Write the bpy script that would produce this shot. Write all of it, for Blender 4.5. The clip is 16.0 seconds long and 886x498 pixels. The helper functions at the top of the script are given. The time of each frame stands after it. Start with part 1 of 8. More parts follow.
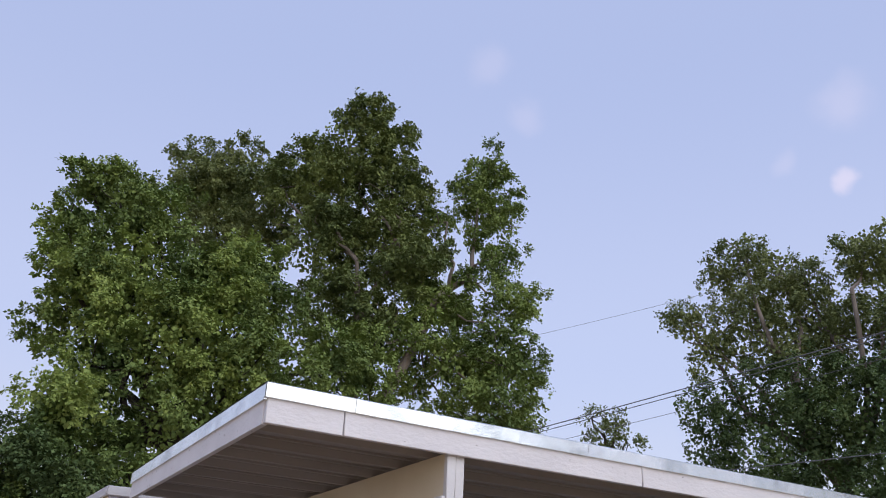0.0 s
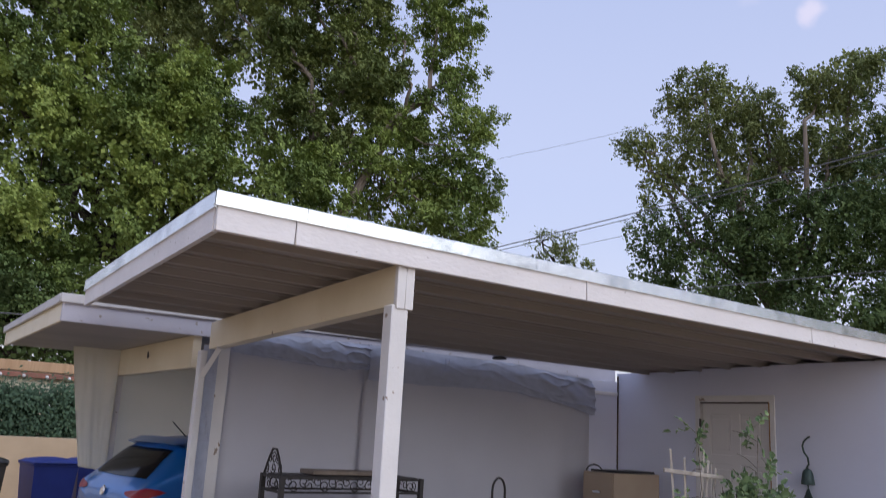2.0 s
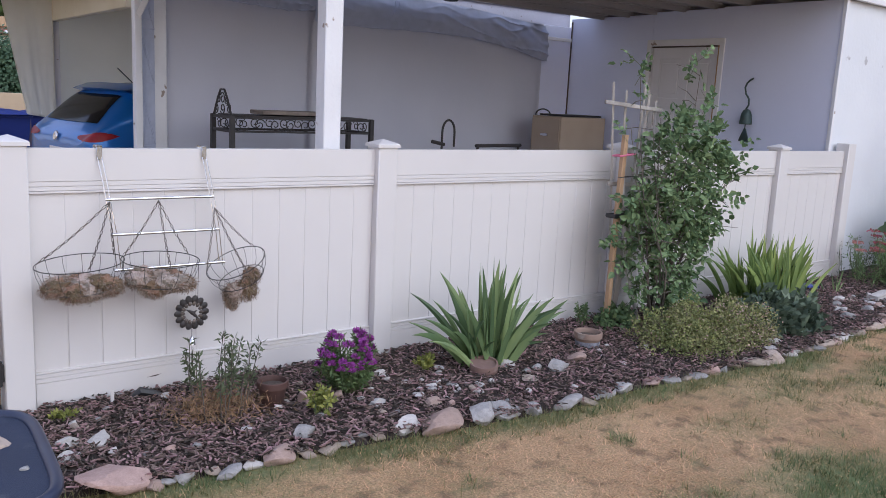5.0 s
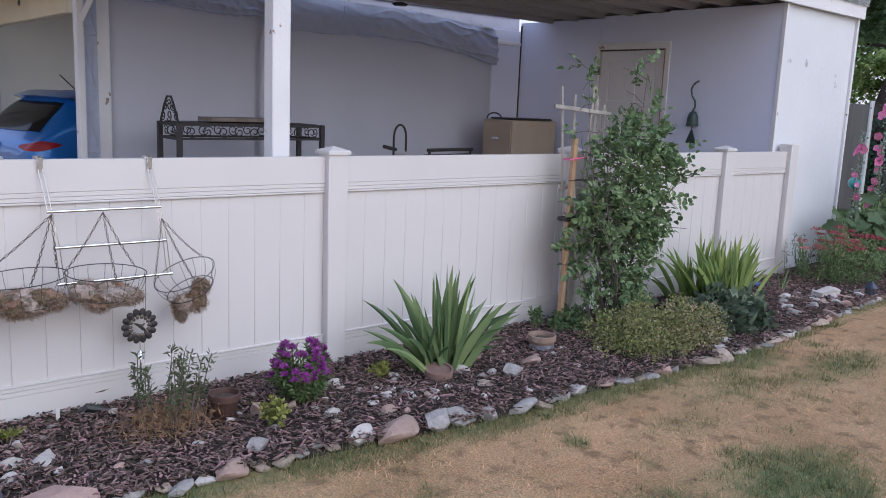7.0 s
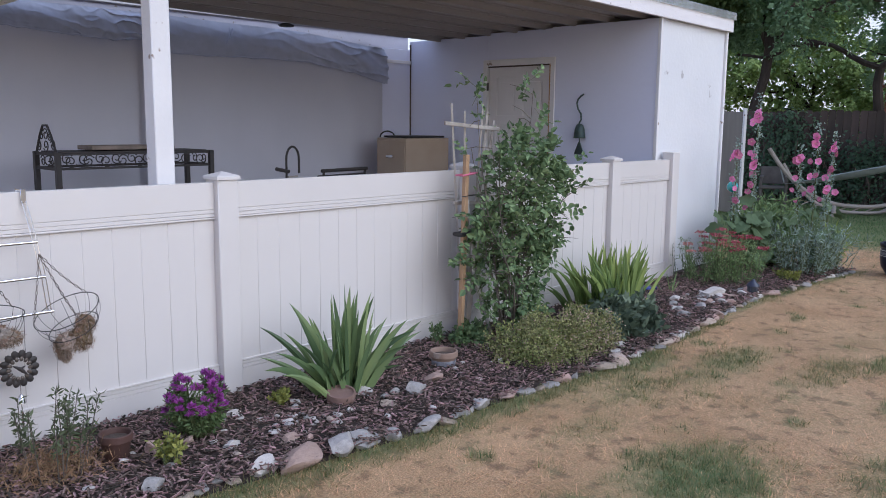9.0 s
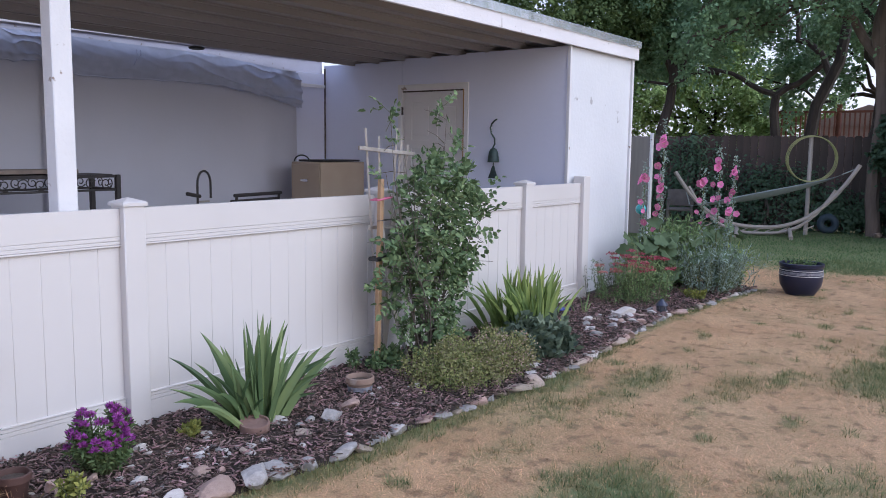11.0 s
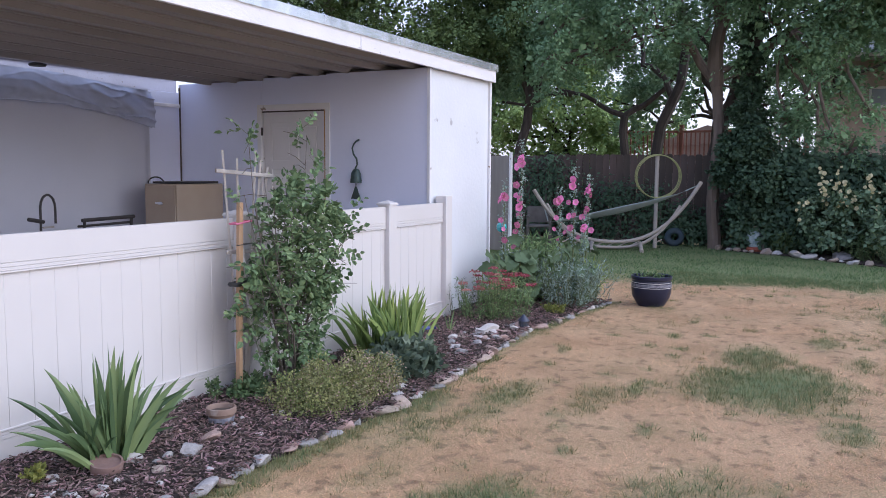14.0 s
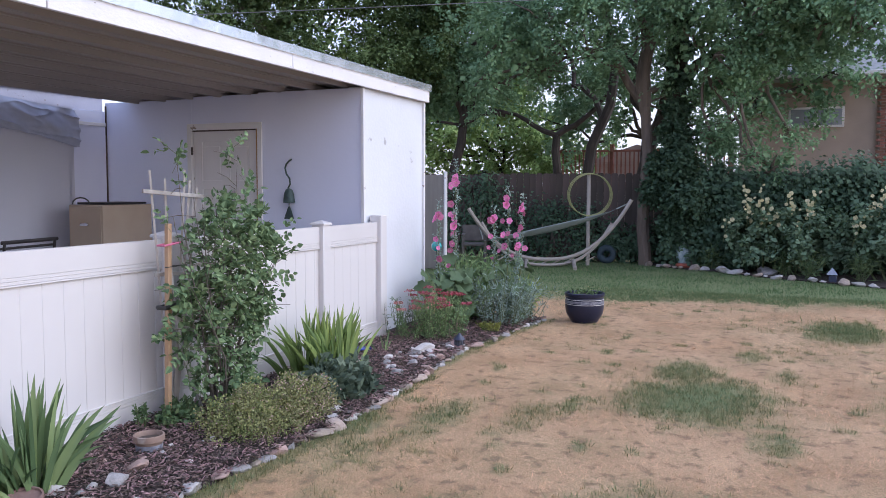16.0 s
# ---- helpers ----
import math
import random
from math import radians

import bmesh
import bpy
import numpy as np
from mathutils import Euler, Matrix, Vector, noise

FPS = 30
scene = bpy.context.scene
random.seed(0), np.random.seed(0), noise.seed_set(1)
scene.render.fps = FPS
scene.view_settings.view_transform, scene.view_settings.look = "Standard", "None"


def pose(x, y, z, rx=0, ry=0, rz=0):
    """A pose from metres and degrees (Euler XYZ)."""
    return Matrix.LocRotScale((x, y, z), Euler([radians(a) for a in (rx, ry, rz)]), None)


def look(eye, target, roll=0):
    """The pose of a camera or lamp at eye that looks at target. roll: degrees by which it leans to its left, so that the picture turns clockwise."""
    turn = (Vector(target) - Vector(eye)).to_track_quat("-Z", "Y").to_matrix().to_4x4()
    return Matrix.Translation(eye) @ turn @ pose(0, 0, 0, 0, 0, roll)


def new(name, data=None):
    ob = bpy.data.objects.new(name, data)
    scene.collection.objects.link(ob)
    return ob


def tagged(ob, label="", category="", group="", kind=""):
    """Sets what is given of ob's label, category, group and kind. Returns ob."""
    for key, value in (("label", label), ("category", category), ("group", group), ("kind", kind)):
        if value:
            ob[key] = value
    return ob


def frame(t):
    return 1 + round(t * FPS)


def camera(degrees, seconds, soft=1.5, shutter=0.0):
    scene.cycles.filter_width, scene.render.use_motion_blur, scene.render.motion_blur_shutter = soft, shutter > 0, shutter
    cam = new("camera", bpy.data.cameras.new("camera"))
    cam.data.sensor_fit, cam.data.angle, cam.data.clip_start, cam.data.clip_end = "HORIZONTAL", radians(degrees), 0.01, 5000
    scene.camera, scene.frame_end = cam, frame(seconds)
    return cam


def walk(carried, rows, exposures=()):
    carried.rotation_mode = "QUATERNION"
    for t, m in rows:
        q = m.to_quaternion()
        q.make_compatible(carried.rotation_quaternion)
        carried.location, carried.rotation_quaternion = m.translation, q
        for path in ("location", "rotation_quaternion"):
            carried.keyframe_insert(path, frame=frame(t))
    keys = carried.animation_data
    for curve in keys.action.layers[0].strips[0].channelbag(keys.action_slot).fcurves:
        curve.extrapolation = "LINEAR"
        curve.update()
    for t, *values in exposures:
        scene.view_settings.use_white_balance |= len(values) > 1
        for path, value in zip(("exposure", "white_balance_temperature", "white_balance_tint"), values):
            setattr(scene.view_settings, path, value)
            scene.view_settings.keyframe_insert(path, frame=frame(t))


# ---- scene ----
cam = camera(56.2, 16.0, soft=0.65, shutter=0.25)
PATH = [
    (0, (-0.738, -3.978, 1.744), (0.155, -2.39, 2.57), 3.0),
    (0.5, (-0.741, -3.984, 1.728), (0.187, -2.383, 2.488), 2.8),
    (1, (-0.718, -3.969, 1.718), (0.242, -2.349, 2.39), 3.1),
    (1.5, (-0.703, -3.953, 1.688), (0.298, -2.316, 2.253), 3.6),
    (2, (-0.692, -3.938, 1.699), (0.377, -2.304, 2.132), 3.2),
    (2.5, (-0.686, -3.95, 1.631), (0.443, -2.302, 1.727), 3.5),
    (3, (-0.656, -3.947, 1.563), (0.476, -2.314, 1.338), 2.7),
    (3.5, (-0.643, -3.963, 1.52), (0.463, -2.329, 1.191), 2.6),
    (4, (-0.625, -3.969, 1.518), (0.521, -2.367, 1.172), 2.8),
    (4.2, (-0.615, -3.969, 1.517), (0.549, -2.381, 1.163), 2.9),
    (6.3, (-0.575, -3.954, 1.530), (0.645, -2.408, 1.178), 2.57),
    (6.5, (-0.574, -3.954, 1.532), (0.663, -2.422, 1.182), 2.5),
    (7, (-0.57, -3.96, 1.536), (0.703, -2.457, 1.19), 2.38),
    (7.5, (-0.556, -3.948, 1.528), (0.772, -2.489, 1.2), 2.0),
    (8, (-0.545, -3.951, 1.529), (0.844, -2.548, 1.213), 1.2),
    (8.5, (-0.545, -3.974, 1.536), (0.874, -2.601, 1.221), 0.7),
    (9, (-0.541, -3.976, 1.545), (0.907, -2.629, 1.246), 0.6),
    (11.5, (-0.529, -3.992, 1.559), (1.08, -2.827, 1.324), 0.7),
    (12, (-0.528, -3.996, 1.562), (1.108, -2.868, 1.335), 0.6),
    (12.5, (-0.521, -3.999, 1.556), (1.152, -2.923, 1.346), 0.3),
    (13, (-0.522, -4.004, 1.579), (1.187, -2.985, 1.378), 0.3),
    (13.5, (-0.524, -4.005, 1.581), (1.209, -3.026, 1.384), 0.4),
    (14, (-0.512, -3.999, 1.579), (1.246, -3.065, 1.383), 0.4),
    (14.5, (-0.506, -3.994, 1.573), (1.269, -3.09, 1.392), 0.5),
    (15, (-0.513, -4.02, 1.59), (1.283, -3.154, 1.424), 0.5),
    (15.5, (-0.5, -4.008, 1.579), (1.314, -3.181, 1.426), 0.3),
    (16, (-0.496, -4.008, 1.583), (1.332, -3.21, 1.433), 0.2),
]
walk(cam, [(t, look(eye, target, roll)) for t, eye, target, roll in PATH],
     exposures=((0, 0.0, 6300, 10), (1.5, -0.03, 6300, 10), (2.0, 0.06, 6350, 10), (2.5, -0.1, 6400, 11), (3.5, 0.40, 6450, 11), (4.0, 0.50, 6250, 10), (6.5, 0.33, 6020, 9), (9.0, 0.38, 5920, 8), (12.5, 0.59, 5880, 12), (16.0, 0.72, 5860, 12)))


# ---- world and light: clear evening, sun already behind the trees, wide glow from behind the viewer's left ----
world = bpy.data.worlds.new("evening_sky")
scene.world = world
world.use_nodes = True
wn, wl = world.node_tree.nodes, world.node_tree.links
wn.clear()
sky = wn.new("ShaderNodeTexSky")
sky.sky_type, sky.sun_disc = "NISHITA", False
sky.sun_elevation, sky.sun_rotation = radians(9), radians(215)
sky.air_density, sky.dust_density, sky.ozone_density = 1.0, 1.6, 2.2
pale = wn.new("ShaderNodeMix")
pale.data_type = "RGBA"
pale.inputs["Factor"].default_value = 0.72
wl.new(sky.outputs[0], pale.inputs["A"])
# the clear sky pales to a warm white towards the horizon
up = wn.new("ShaderNodeSeparateXYZ")
height = wn.new("ShaderNodeTexCoord")
wl.new(height.outputs["Generated"], up.inputs[0])
rise = wn.new("ShaderNodeValToRGB")
rise.color_ramp.interpolation = "EASE"
rise.color_ramp.elements[0].position, rise.color_ramp.elements[0].color = 0.0, (8.7, 8.4, 9.5, 1)
rise.color_ramp.elements[1].position, rise.color_ramp.elements[1].color = 0.62, (5.7, 6.45, 9.6, 1)
mid_sky = rise.color_ramp.elements.new(0.30)
mid_sky.color = (6.8, 7.3, 10.1, 1)
wl.new(up.outputs["Z"], rise.inputs[0])
wl.new(rise.outputs[0], pale.inputs["B"])
# a few thin pink evening clouds
geo = wn.new("ShaderNodeTexCoord")
cloud_sum = None
for az, el, size, amount in ((58.2, 27.2, 0.018, 0.42), (59.0, 32.1, 0.04, 0.16), (32.4, 37.0, 0.035, 0.12), (35.7, 33.6, 0.03, 0.12), (54.6, 29.0, 0.02, 0.12)):
    c = Vector((math.sin(radians(az)) * math.cos(radians(el)), math.cos(radians(az)) * math.cos(radians(el)), math.sin(radians(el))))
    warp = wn.new("ShaderNodeTexNoise")
    warp.inputs["Scale"].default_value, warp.inputs["Detail"].default_value = 26, 4
    wl.new(geo.outputs["Generated"], warp.inputs["Vector"])
    add = wn.new("ShaderNodeVectorMath")
    add.operation = "MULTIPLY_ADD"
    add.inputs[1].default_value = (0.03, 0.03, 0.03)
    wl.new(warp.outputs["Color"], add.inputs[0])
    wl.new(geo.outputs["Generated"], add.inputs[2])
    dist = wn.new("ShaderNodeVectorMath")
    dist.operation = "DISTANCE"
    dist.inputs[1].default_value = c + Vector((0.015, 0.015, 0.015))
    wl.new(add.outputs[0], dist.inputs[0])
    ramp = wn.new("ShaderNodeMapRange")
    ramp.interpolation_type = "SMOOTHSTEP"
    for key, value in (("From Min", size), ("From Max", size * 0.15), ("To Min", 0.0), ("To Max", amount)):
        ramp.inputs[key].default_value = value
    wl.new(dist.outputs["Value"], ramp.inputs["Value"])
    if cloud_sum is None:
        cloud_sum = ramp.outputs[0]
    else:
        m = wn.new("ShaderNodeMath")
        m.operation = "MAXIMUM"
        wl.new(cloud_sum, m.inputs[0])
        wl.new(ramp.outputs[0], m.inputs[1])
        cloud_sum = m.outputs[0]
tint = wn.new("ShaderNodeMix")
tint.data_type = "RGBA"
tint.inputs["B"].default_value = (9.8, 8.4, 9.3, 1)
wl.new(cloud_sum, tint.inputs["Factor"])
wl.new(pale.outputs["Result"], tint.inputs["A"])
back = wn.new("ShaderNodeBackground")
back.inputs["Strength"].default_value = 0.105
wl.new(tint.outputs["Result"], back.inputs["Color"])
out = wn.new("ShaderNodeOutputWorld")
wl.new(back.outputs[0], out.inputs["Surface"])

sun = new("sun", bpy.data.lights.new("sun", "SUN"))
sun.data.energy, sun.data.angle, sun.data.color = 1.5, radians(60), (1.0, 0.965, 0.93)
sun.matrix_world = look((2.2, -9, 6.5), (0, 0, 0))


# ---- materials ----
def mat(name, c1, c2=None, scale=6.0, rough=0.6, bump=0.0, bump_scale=60.0, metal=0.0, vary=0.0, island=0.0, spec=0.5,
        stretch=(1, 1, 1), c3=None, c3_scale=1.2, c3_from=0.55, c3_to=0.7, fine=0.0, trans=0.0, coat=0.0):
    """Procedural surface: two tones mixed by noise, a third as stains, fine grain, bump; vary by object or island."""
    m = bpy.data.materials.new(name)
    m.use_nodes = True
    n, l = m.node_tree.nodes, m.node_tree.links
    b = n["Principled BSDF"]
    b.inputs["Roughness"].default_value, b.inputs["Metallic"].default_value = rough, metal
    b.inputs["Specular IOR Level"].default_value = spec
    b.inputs["Coat Weight"].default_value = coat
    tc = n.new("ShaderNodeTexCoord")
    mp = n.new("ShaderNodeMapping")
    mp.inputs["Scale"].default_value = stretch
    l.new(tc.outputs["Object"], mp.inputs["Vector"])

    def noise_at(s, detail=5.0):
        t = n.new("ShaderNodeTexNoise")
        t.inputs["Scale"].default_value, t.inputs["Detail"].default_value = s, detail
        l.new(mp.outputs[0], t.inputs["Vector"])
        return t.outputs["Fac"]

    def ranged(v, lo, hi):
        r = n.new("ShaderNodeMapRange")
        r.inputs["From Min"].default_value, r.inputs["From Max"].default_value = lo, hi
        l.new(v, r.inputs["Value"])
        return r.outputs[0]

    def mixed(fac, a, c, mode="MIX"):
        x = n.new("ShaderNodeMix")
        x.data_type, x.blend_type = "RGBA", mode
        for sock, v in (("Factor", fac), ("A", a), ("B", c)):
            if isinstance(v, (tuple, float, int)):
                x.inputs[sock].default_value = (*v, 1) if isinstance(v, tuple) else v
            else:
                l.new(v, x.inputs[sock])
        return x.outputs["Result"]

    col = mixed(ranged(noise_at(scale), 0.3, 0.7), c1, c2 or tuple(0.88 * v for v in c1))
    if c3:
        col = mixed(ranged(noise_at(c3_scale, 8.0), c3_from, c3_to), col, c3)
    if fine:
        f = ranged(noise_at(bump_scale * 1.7, 2.0), 0.25, 0.75)
        col = mixed(fine, col, mixed(1.0, col, mixed(f, (0.25, 0.25, 0.25), (1.0, 1.0, 1.0)), "MULTIPLY"))
    for amount, source in ((vary, "object"), (island, "island")):
        if amount:
            if source == "object":
                rnd = n.new("ShaderNodeObjectInfo").outputs["Random"]
            else:
                rnd = n.new("ShaderNodeNewGeometry").outputs["Random Per Island"]
            hsv = n.new("ShaderNodeHueSaturation")
            r = n.new("ShaderNodeMapRange")
            r.inputs["To Min"].default_value, r.inputs["To Max"].default_value = 1 - amount, 1 + amount
            l.new(rnd, r.inputs["Value"])
            l.new(r.outputs[0], hsv.inputs["Value"])
            h = n.new("ShaderNodeMapRange")
            h.inputs["To Min"].default_value, h.inputs["To Max"].default_value = 0.5 + amount * 0.05, 0.5 - amount * 0.05
            l.new(rnd, h.inputs["Value"])
            l.new(h.outputs[0], hsv.inputs["Hue"])
            l.new(col, hsv.inputs["Color"])
            col = hsv.outputs[0]
    l.new(col, b.inputs["Base Color"])
    if bump:
        bp = n.new("ShaderNodeBump")
        bp.inputs["Strength"].default_value, bp.inputs["Distance"].default_value = bump, 0.01
        l.new(noise_at(bump_scale), bp.inputs["Height"])
        l.new(bp.outputs[0], b.inputs["Normal"])
    if trans:
        tr = n.new("ShaderNodeBsdfTranslucent")
        l.new(col, tr.inputs["Color"])
        ms = n.new("ShaderNodeMixShader")
        ms.inputs["Fac"].default_value = trans
        l.new(b.outputs[0], ms.inputs[1])
        l.new(tr.outputs[0], ms.inputs[2])
        l.new(ms.outputs[0], n["Material Output"].inputs["Surface"])
    return m


# ---- geometry helpers ----
class Geo:
    """Collects vertices and faces for one mesh."""

    def __init__(self):
        self.v, self.f = [], []

    def add(self, verts, faces, m=None):
        k = len(self.v)
        self.v += [tuple(m @ Vector(p)) for p in verts] if m else [tuple(p) for p in verts]
        self.f += [tuple(i + k for i in q) for q in faces]
        return self

    def box(self, lo, hi, b=0.004, m=None):
        """A box with chamfered edges."""
        h = [(hi[i] - lo[i]) / 2 for i in range(3)]
        c = [(hi[i] + lo[i]) / 2 for i in range(3)]
        b = min(b, 0.45 * min(h))
        ids, vs = {}, []
        corners = [(x, y, z) for x in (-1, 1) for y in (-1, 1) for z in (-1, 1)]
        for k in corners:
            for a in range(3):
                ids[k, a] = len(vs)
                vs.append(tuple(c[i] + k[i] * (h[i] if i == a else h[i] - b) for i in range(3)))
        fs = []
        for a in range(3):
            o, p = [i for i in range(3) if i != a]
            for s in (-1, 1):
                q = []
                for so, sp in ((-1, -1), (1, -1), (1, 1), (-1, 1)):
                    k = [0, 0, 0]
                    k[a], k[o], k[p] = s, so, sp
                    q.append(ids[tuple(k), a])
                fs.append(q)
            for so in (-1, 1):
                for sp in (-1, 1):
                    k1, k2 = [0, 0, 0], [0, 0, 0]
                    k1[a], k1[o], k1[p] = -1, so, sp
                    k2[a], k2[o], k2[p] = 1, so, sp
                    fs.append([ids[tuple(k1), o], ids[tuple(k2), o], ids[tuple(k2), p], ids[tuple(k1), p]])
        for k in corners:
            fs.append([ids[k, 0], ids[k, 1], ids[k, 2]])
        cen = Vector(c)
        for q in fs:
            a, d, e = (Vector(vs[i]) for i in q[:3])
            if (d - a).cross(e - a).dot((a + d + e) / 3 - cen) < 0:
                q.reverse()
        return self.add(vs, fs, m)

    def tube(self, pts, r, sides=8, m=None, closed=False):
        """A round bar along points; r a number or one per point."""
        pts = [Vector(p) for p in pts]
        rs = r if isinstance(r, (list, tuple)) else [r] * len(pts)
        n = len(pts)
        up = None
        vs, fs = [], []
        for i, p in enumerate(pts):
            if closed:
                d = pts[(i + 1) % n] - pts[i - 1]
            else:
                d = pts[min(i + 1, n - 1)] - pts[max(i - 1, 0)]
            d.normalize()
            if up is None:
                up = Vector((0, 0, 1)) if abs(d.z) < 0.9 else Vector((1, 0, 0))
            s = d.cross(up).normalized()
            up = s.cross(d).normalized()
            for j in range(sides):
                a = 2 * math.pi * j / sides
                vs.append(p + (s * math.cos(a) + up * math.sin(a)) * rs[i])
        rings = n if closed else n - 1
        for i in range(rings):
            k, k2 = i * sides, ((i + 1) % n) * sides
            for j in range(sides):
                j2 = (j + 1) % sides
                fs.append((k + j, k2 + j, k2 + j2, k + j2))
        if not closed:
            fs.append(tuple(range(sides)))
            fs.append(tuple(reversed(range((n - 1) * sides, n * sides))))
        return self.add(vs, fs, m)

    def lathe(self, prof, sides=28, m=None):
        """A turned form from (radius, height) pairs about z."""
        vs, fs = [], []
        for r, z in prof:
            for j in range(sides):
                a = 2 * math.pi * j / sides
                vs.append((r * math.cos(a), r * math.sin(a), z))
        for i in range(len(prof) - 1):
            for j in range(sides):
                j2 = (j + 1) % sides
                fs.append((i * sides + j, i * sides + j2, (i + 1) * sides + j2, (i + 1) * sides + j))
        fs.append(tuple(reversed(range(sides))))
        fs.append(tuple(range((len(prof) - 1) * sides, len(prof) * sides)))
        return self.add(vs, fs, m)

    def prism(self, poly, z0, z1, m=None):
        k = len(poly)
        vs = [(x, y, z0) for x, y in poly] + [(x, y, z1) for x, y in poly]
        fs = [tuple(reversed(range(k))), tuple(range(k, 2 * k))]
        fs += [(i, (i + 1) % k, k + (i + 1) % k, k + i) for i in range(k)]
        return self.add(vs, fs, m)

    def sheet(self, fn, nu, nv, m=None):
        """A grid surface from fn(u, v) with u, v in 0..1."""
        vs = [fn(i / nu, j / nv) for j in range(nv + 1) for i in range(nu + 1)]
        fs = [(j * (nu + 1) + i, j * (nu + 1) + i + 1, (j + 1) * (nu + 1) + i + 1, (j + 1) * (nu + 1) + i) for j in range(nv) for i in range(nu)]
        return self.add(vs, fs, m)

    def ball(self, c, r, seg=10, rings=6, m=None):
        vs, fs = [], []
        rx, ry, rz = (r, r, r) if isinstance(r, (int, float)) else r
        for i in range(rings + 1):
            t = math.pi * i / rings
            for j in range(seg):
                a = 2 * math.pi * j / seg
                vs.append((c[0] + rx * math.sin(t) * math.cos(a), c[1] + ry * math.sin(t) * math.sin(a), c[2] + rz * math.cos(t)))
        for i in range(rings):
            for j in range(seg):
                j2 = (j + 1) % seg
                fs.append((i * seg + j, (i + 1) * seg + j, (i + 1) * seg + j2, i * seg + j2))
        return self.add(vs, fs, m)

    def mesh(self, name, material, smooth=False):
        me = bpy.data.meshes.new(name)
        me.from_pydata(self.v, [], self.f)
        me.materials.append(material)
        if smooth:
            me.shade_smooth()
            me.set_sharp_from_angle(angle=radians(38))
        return me


def thing(name, label, category, at=(0, 0, 0), turn=0.0, group="", kind=""):
    ob = new(name)
    ob.empty_display_size = 0.1
    ob.matrix_basis = pose(*at, 0, 0, turn)
    return tagged(ob, label, category, group, kind)


def part(name, geo, material, parent=None, label="", smooth=True, kind=""):
    ob = new(name, geo if isinstance(geo, bpy.types.Mesh) else geo.mesh(name, material, smooth))
    if parent:
        ob.parent = parent
    return tagged(ob, label, kind=kind)


def quads_mesh(name, corners, material, smooth=False):
    """A mesh of many loose quads or triangles from an array (count, 3 or 4, 3)."""
    c = np.asarray(corners, dtype=np.float32)
    n, k = c.shape[0], c.shape[1]
    me = bpy.data.meshes.new(name)
    me.vertices.add(n * k)
    me.vertices.foreach_set("co", c.reshape(-1))
    me.loops.add(n * k)
    me.loops.foreach_set("vertex_index", np.arange(n * k, dtype=np.int32))
    me.polygons.add(n)
    me.polygons.foreach_set("loop_start", np.arange(0, n * k, k, dtype=np.int32))
    me.materials.append(material)
    me.update(calc_edges=True)
    me.validate()
    return me


def unit(a):
    return a / np.maximum(np.linalg.norm(a, axis=-1, keepdims=True), 1e-9)


def leaf_quads(rng, pos, out, size, aspect=0.5, droop=0.2, spread=0.8, face=None):
    """Diamond leaves at pos, facing roughly along out; size metres long."""
    n = len(pos)
    d = unit(out * (1 - spread) + unit(rng.normal(size=(n, 3))) * spread + np.array([0, 0, -droop]))
    if face is None:
        nrm = unit(np.cross(d, unit(rng.normal(size=(n, 3)))))
    else:
        nrm = unit(face + unit(rng.normal(size=(n, 3))) * 0.42)
        d = unit(d - nrm * np.sum(d * nrm, 1, keepdims=True))
    side = np.cross(d, nrm)
    s = (size * rng.uniform(0.65, 1.3, n))[:, None]
    a = pos
    tip = pos + d * s
    mid = pos + d * s * 0.45
    w = s * aspect * 0.5
    return np.stack([a, mid + side * w + nrm * s * 0.08, tip, mid - side * w + nrm * s * 0.08], 1)


def ovate_leaves(pos, way, face, size, width=0.62, fold=0.12):
    """Oval pointed leaves folded along the midrib: two quads a leaf."""
    d = unit(way)
    nrm = unit(face - d * np.sum(face * d, 1, keepdims=True))
    side = np.cross(d, nrm)
    s = size[:, None]
    a, b = pos + d * s * 0.30, pos + d * s * 0.72
    tip = pos + d * s - nrm * s * 0.06
    w1, w2, up = side * s * width * 0.5, side * s * width * 0.36, nrm * s * fold
    left = np.stack([pos, a + w1 + up, b + w2 + up * 0.8, tip], 1)
    right = np.stack([pos, tip, b - w2 + up * 0.8, a - w1 + up], 1)
    return np.concatenate([left, right])


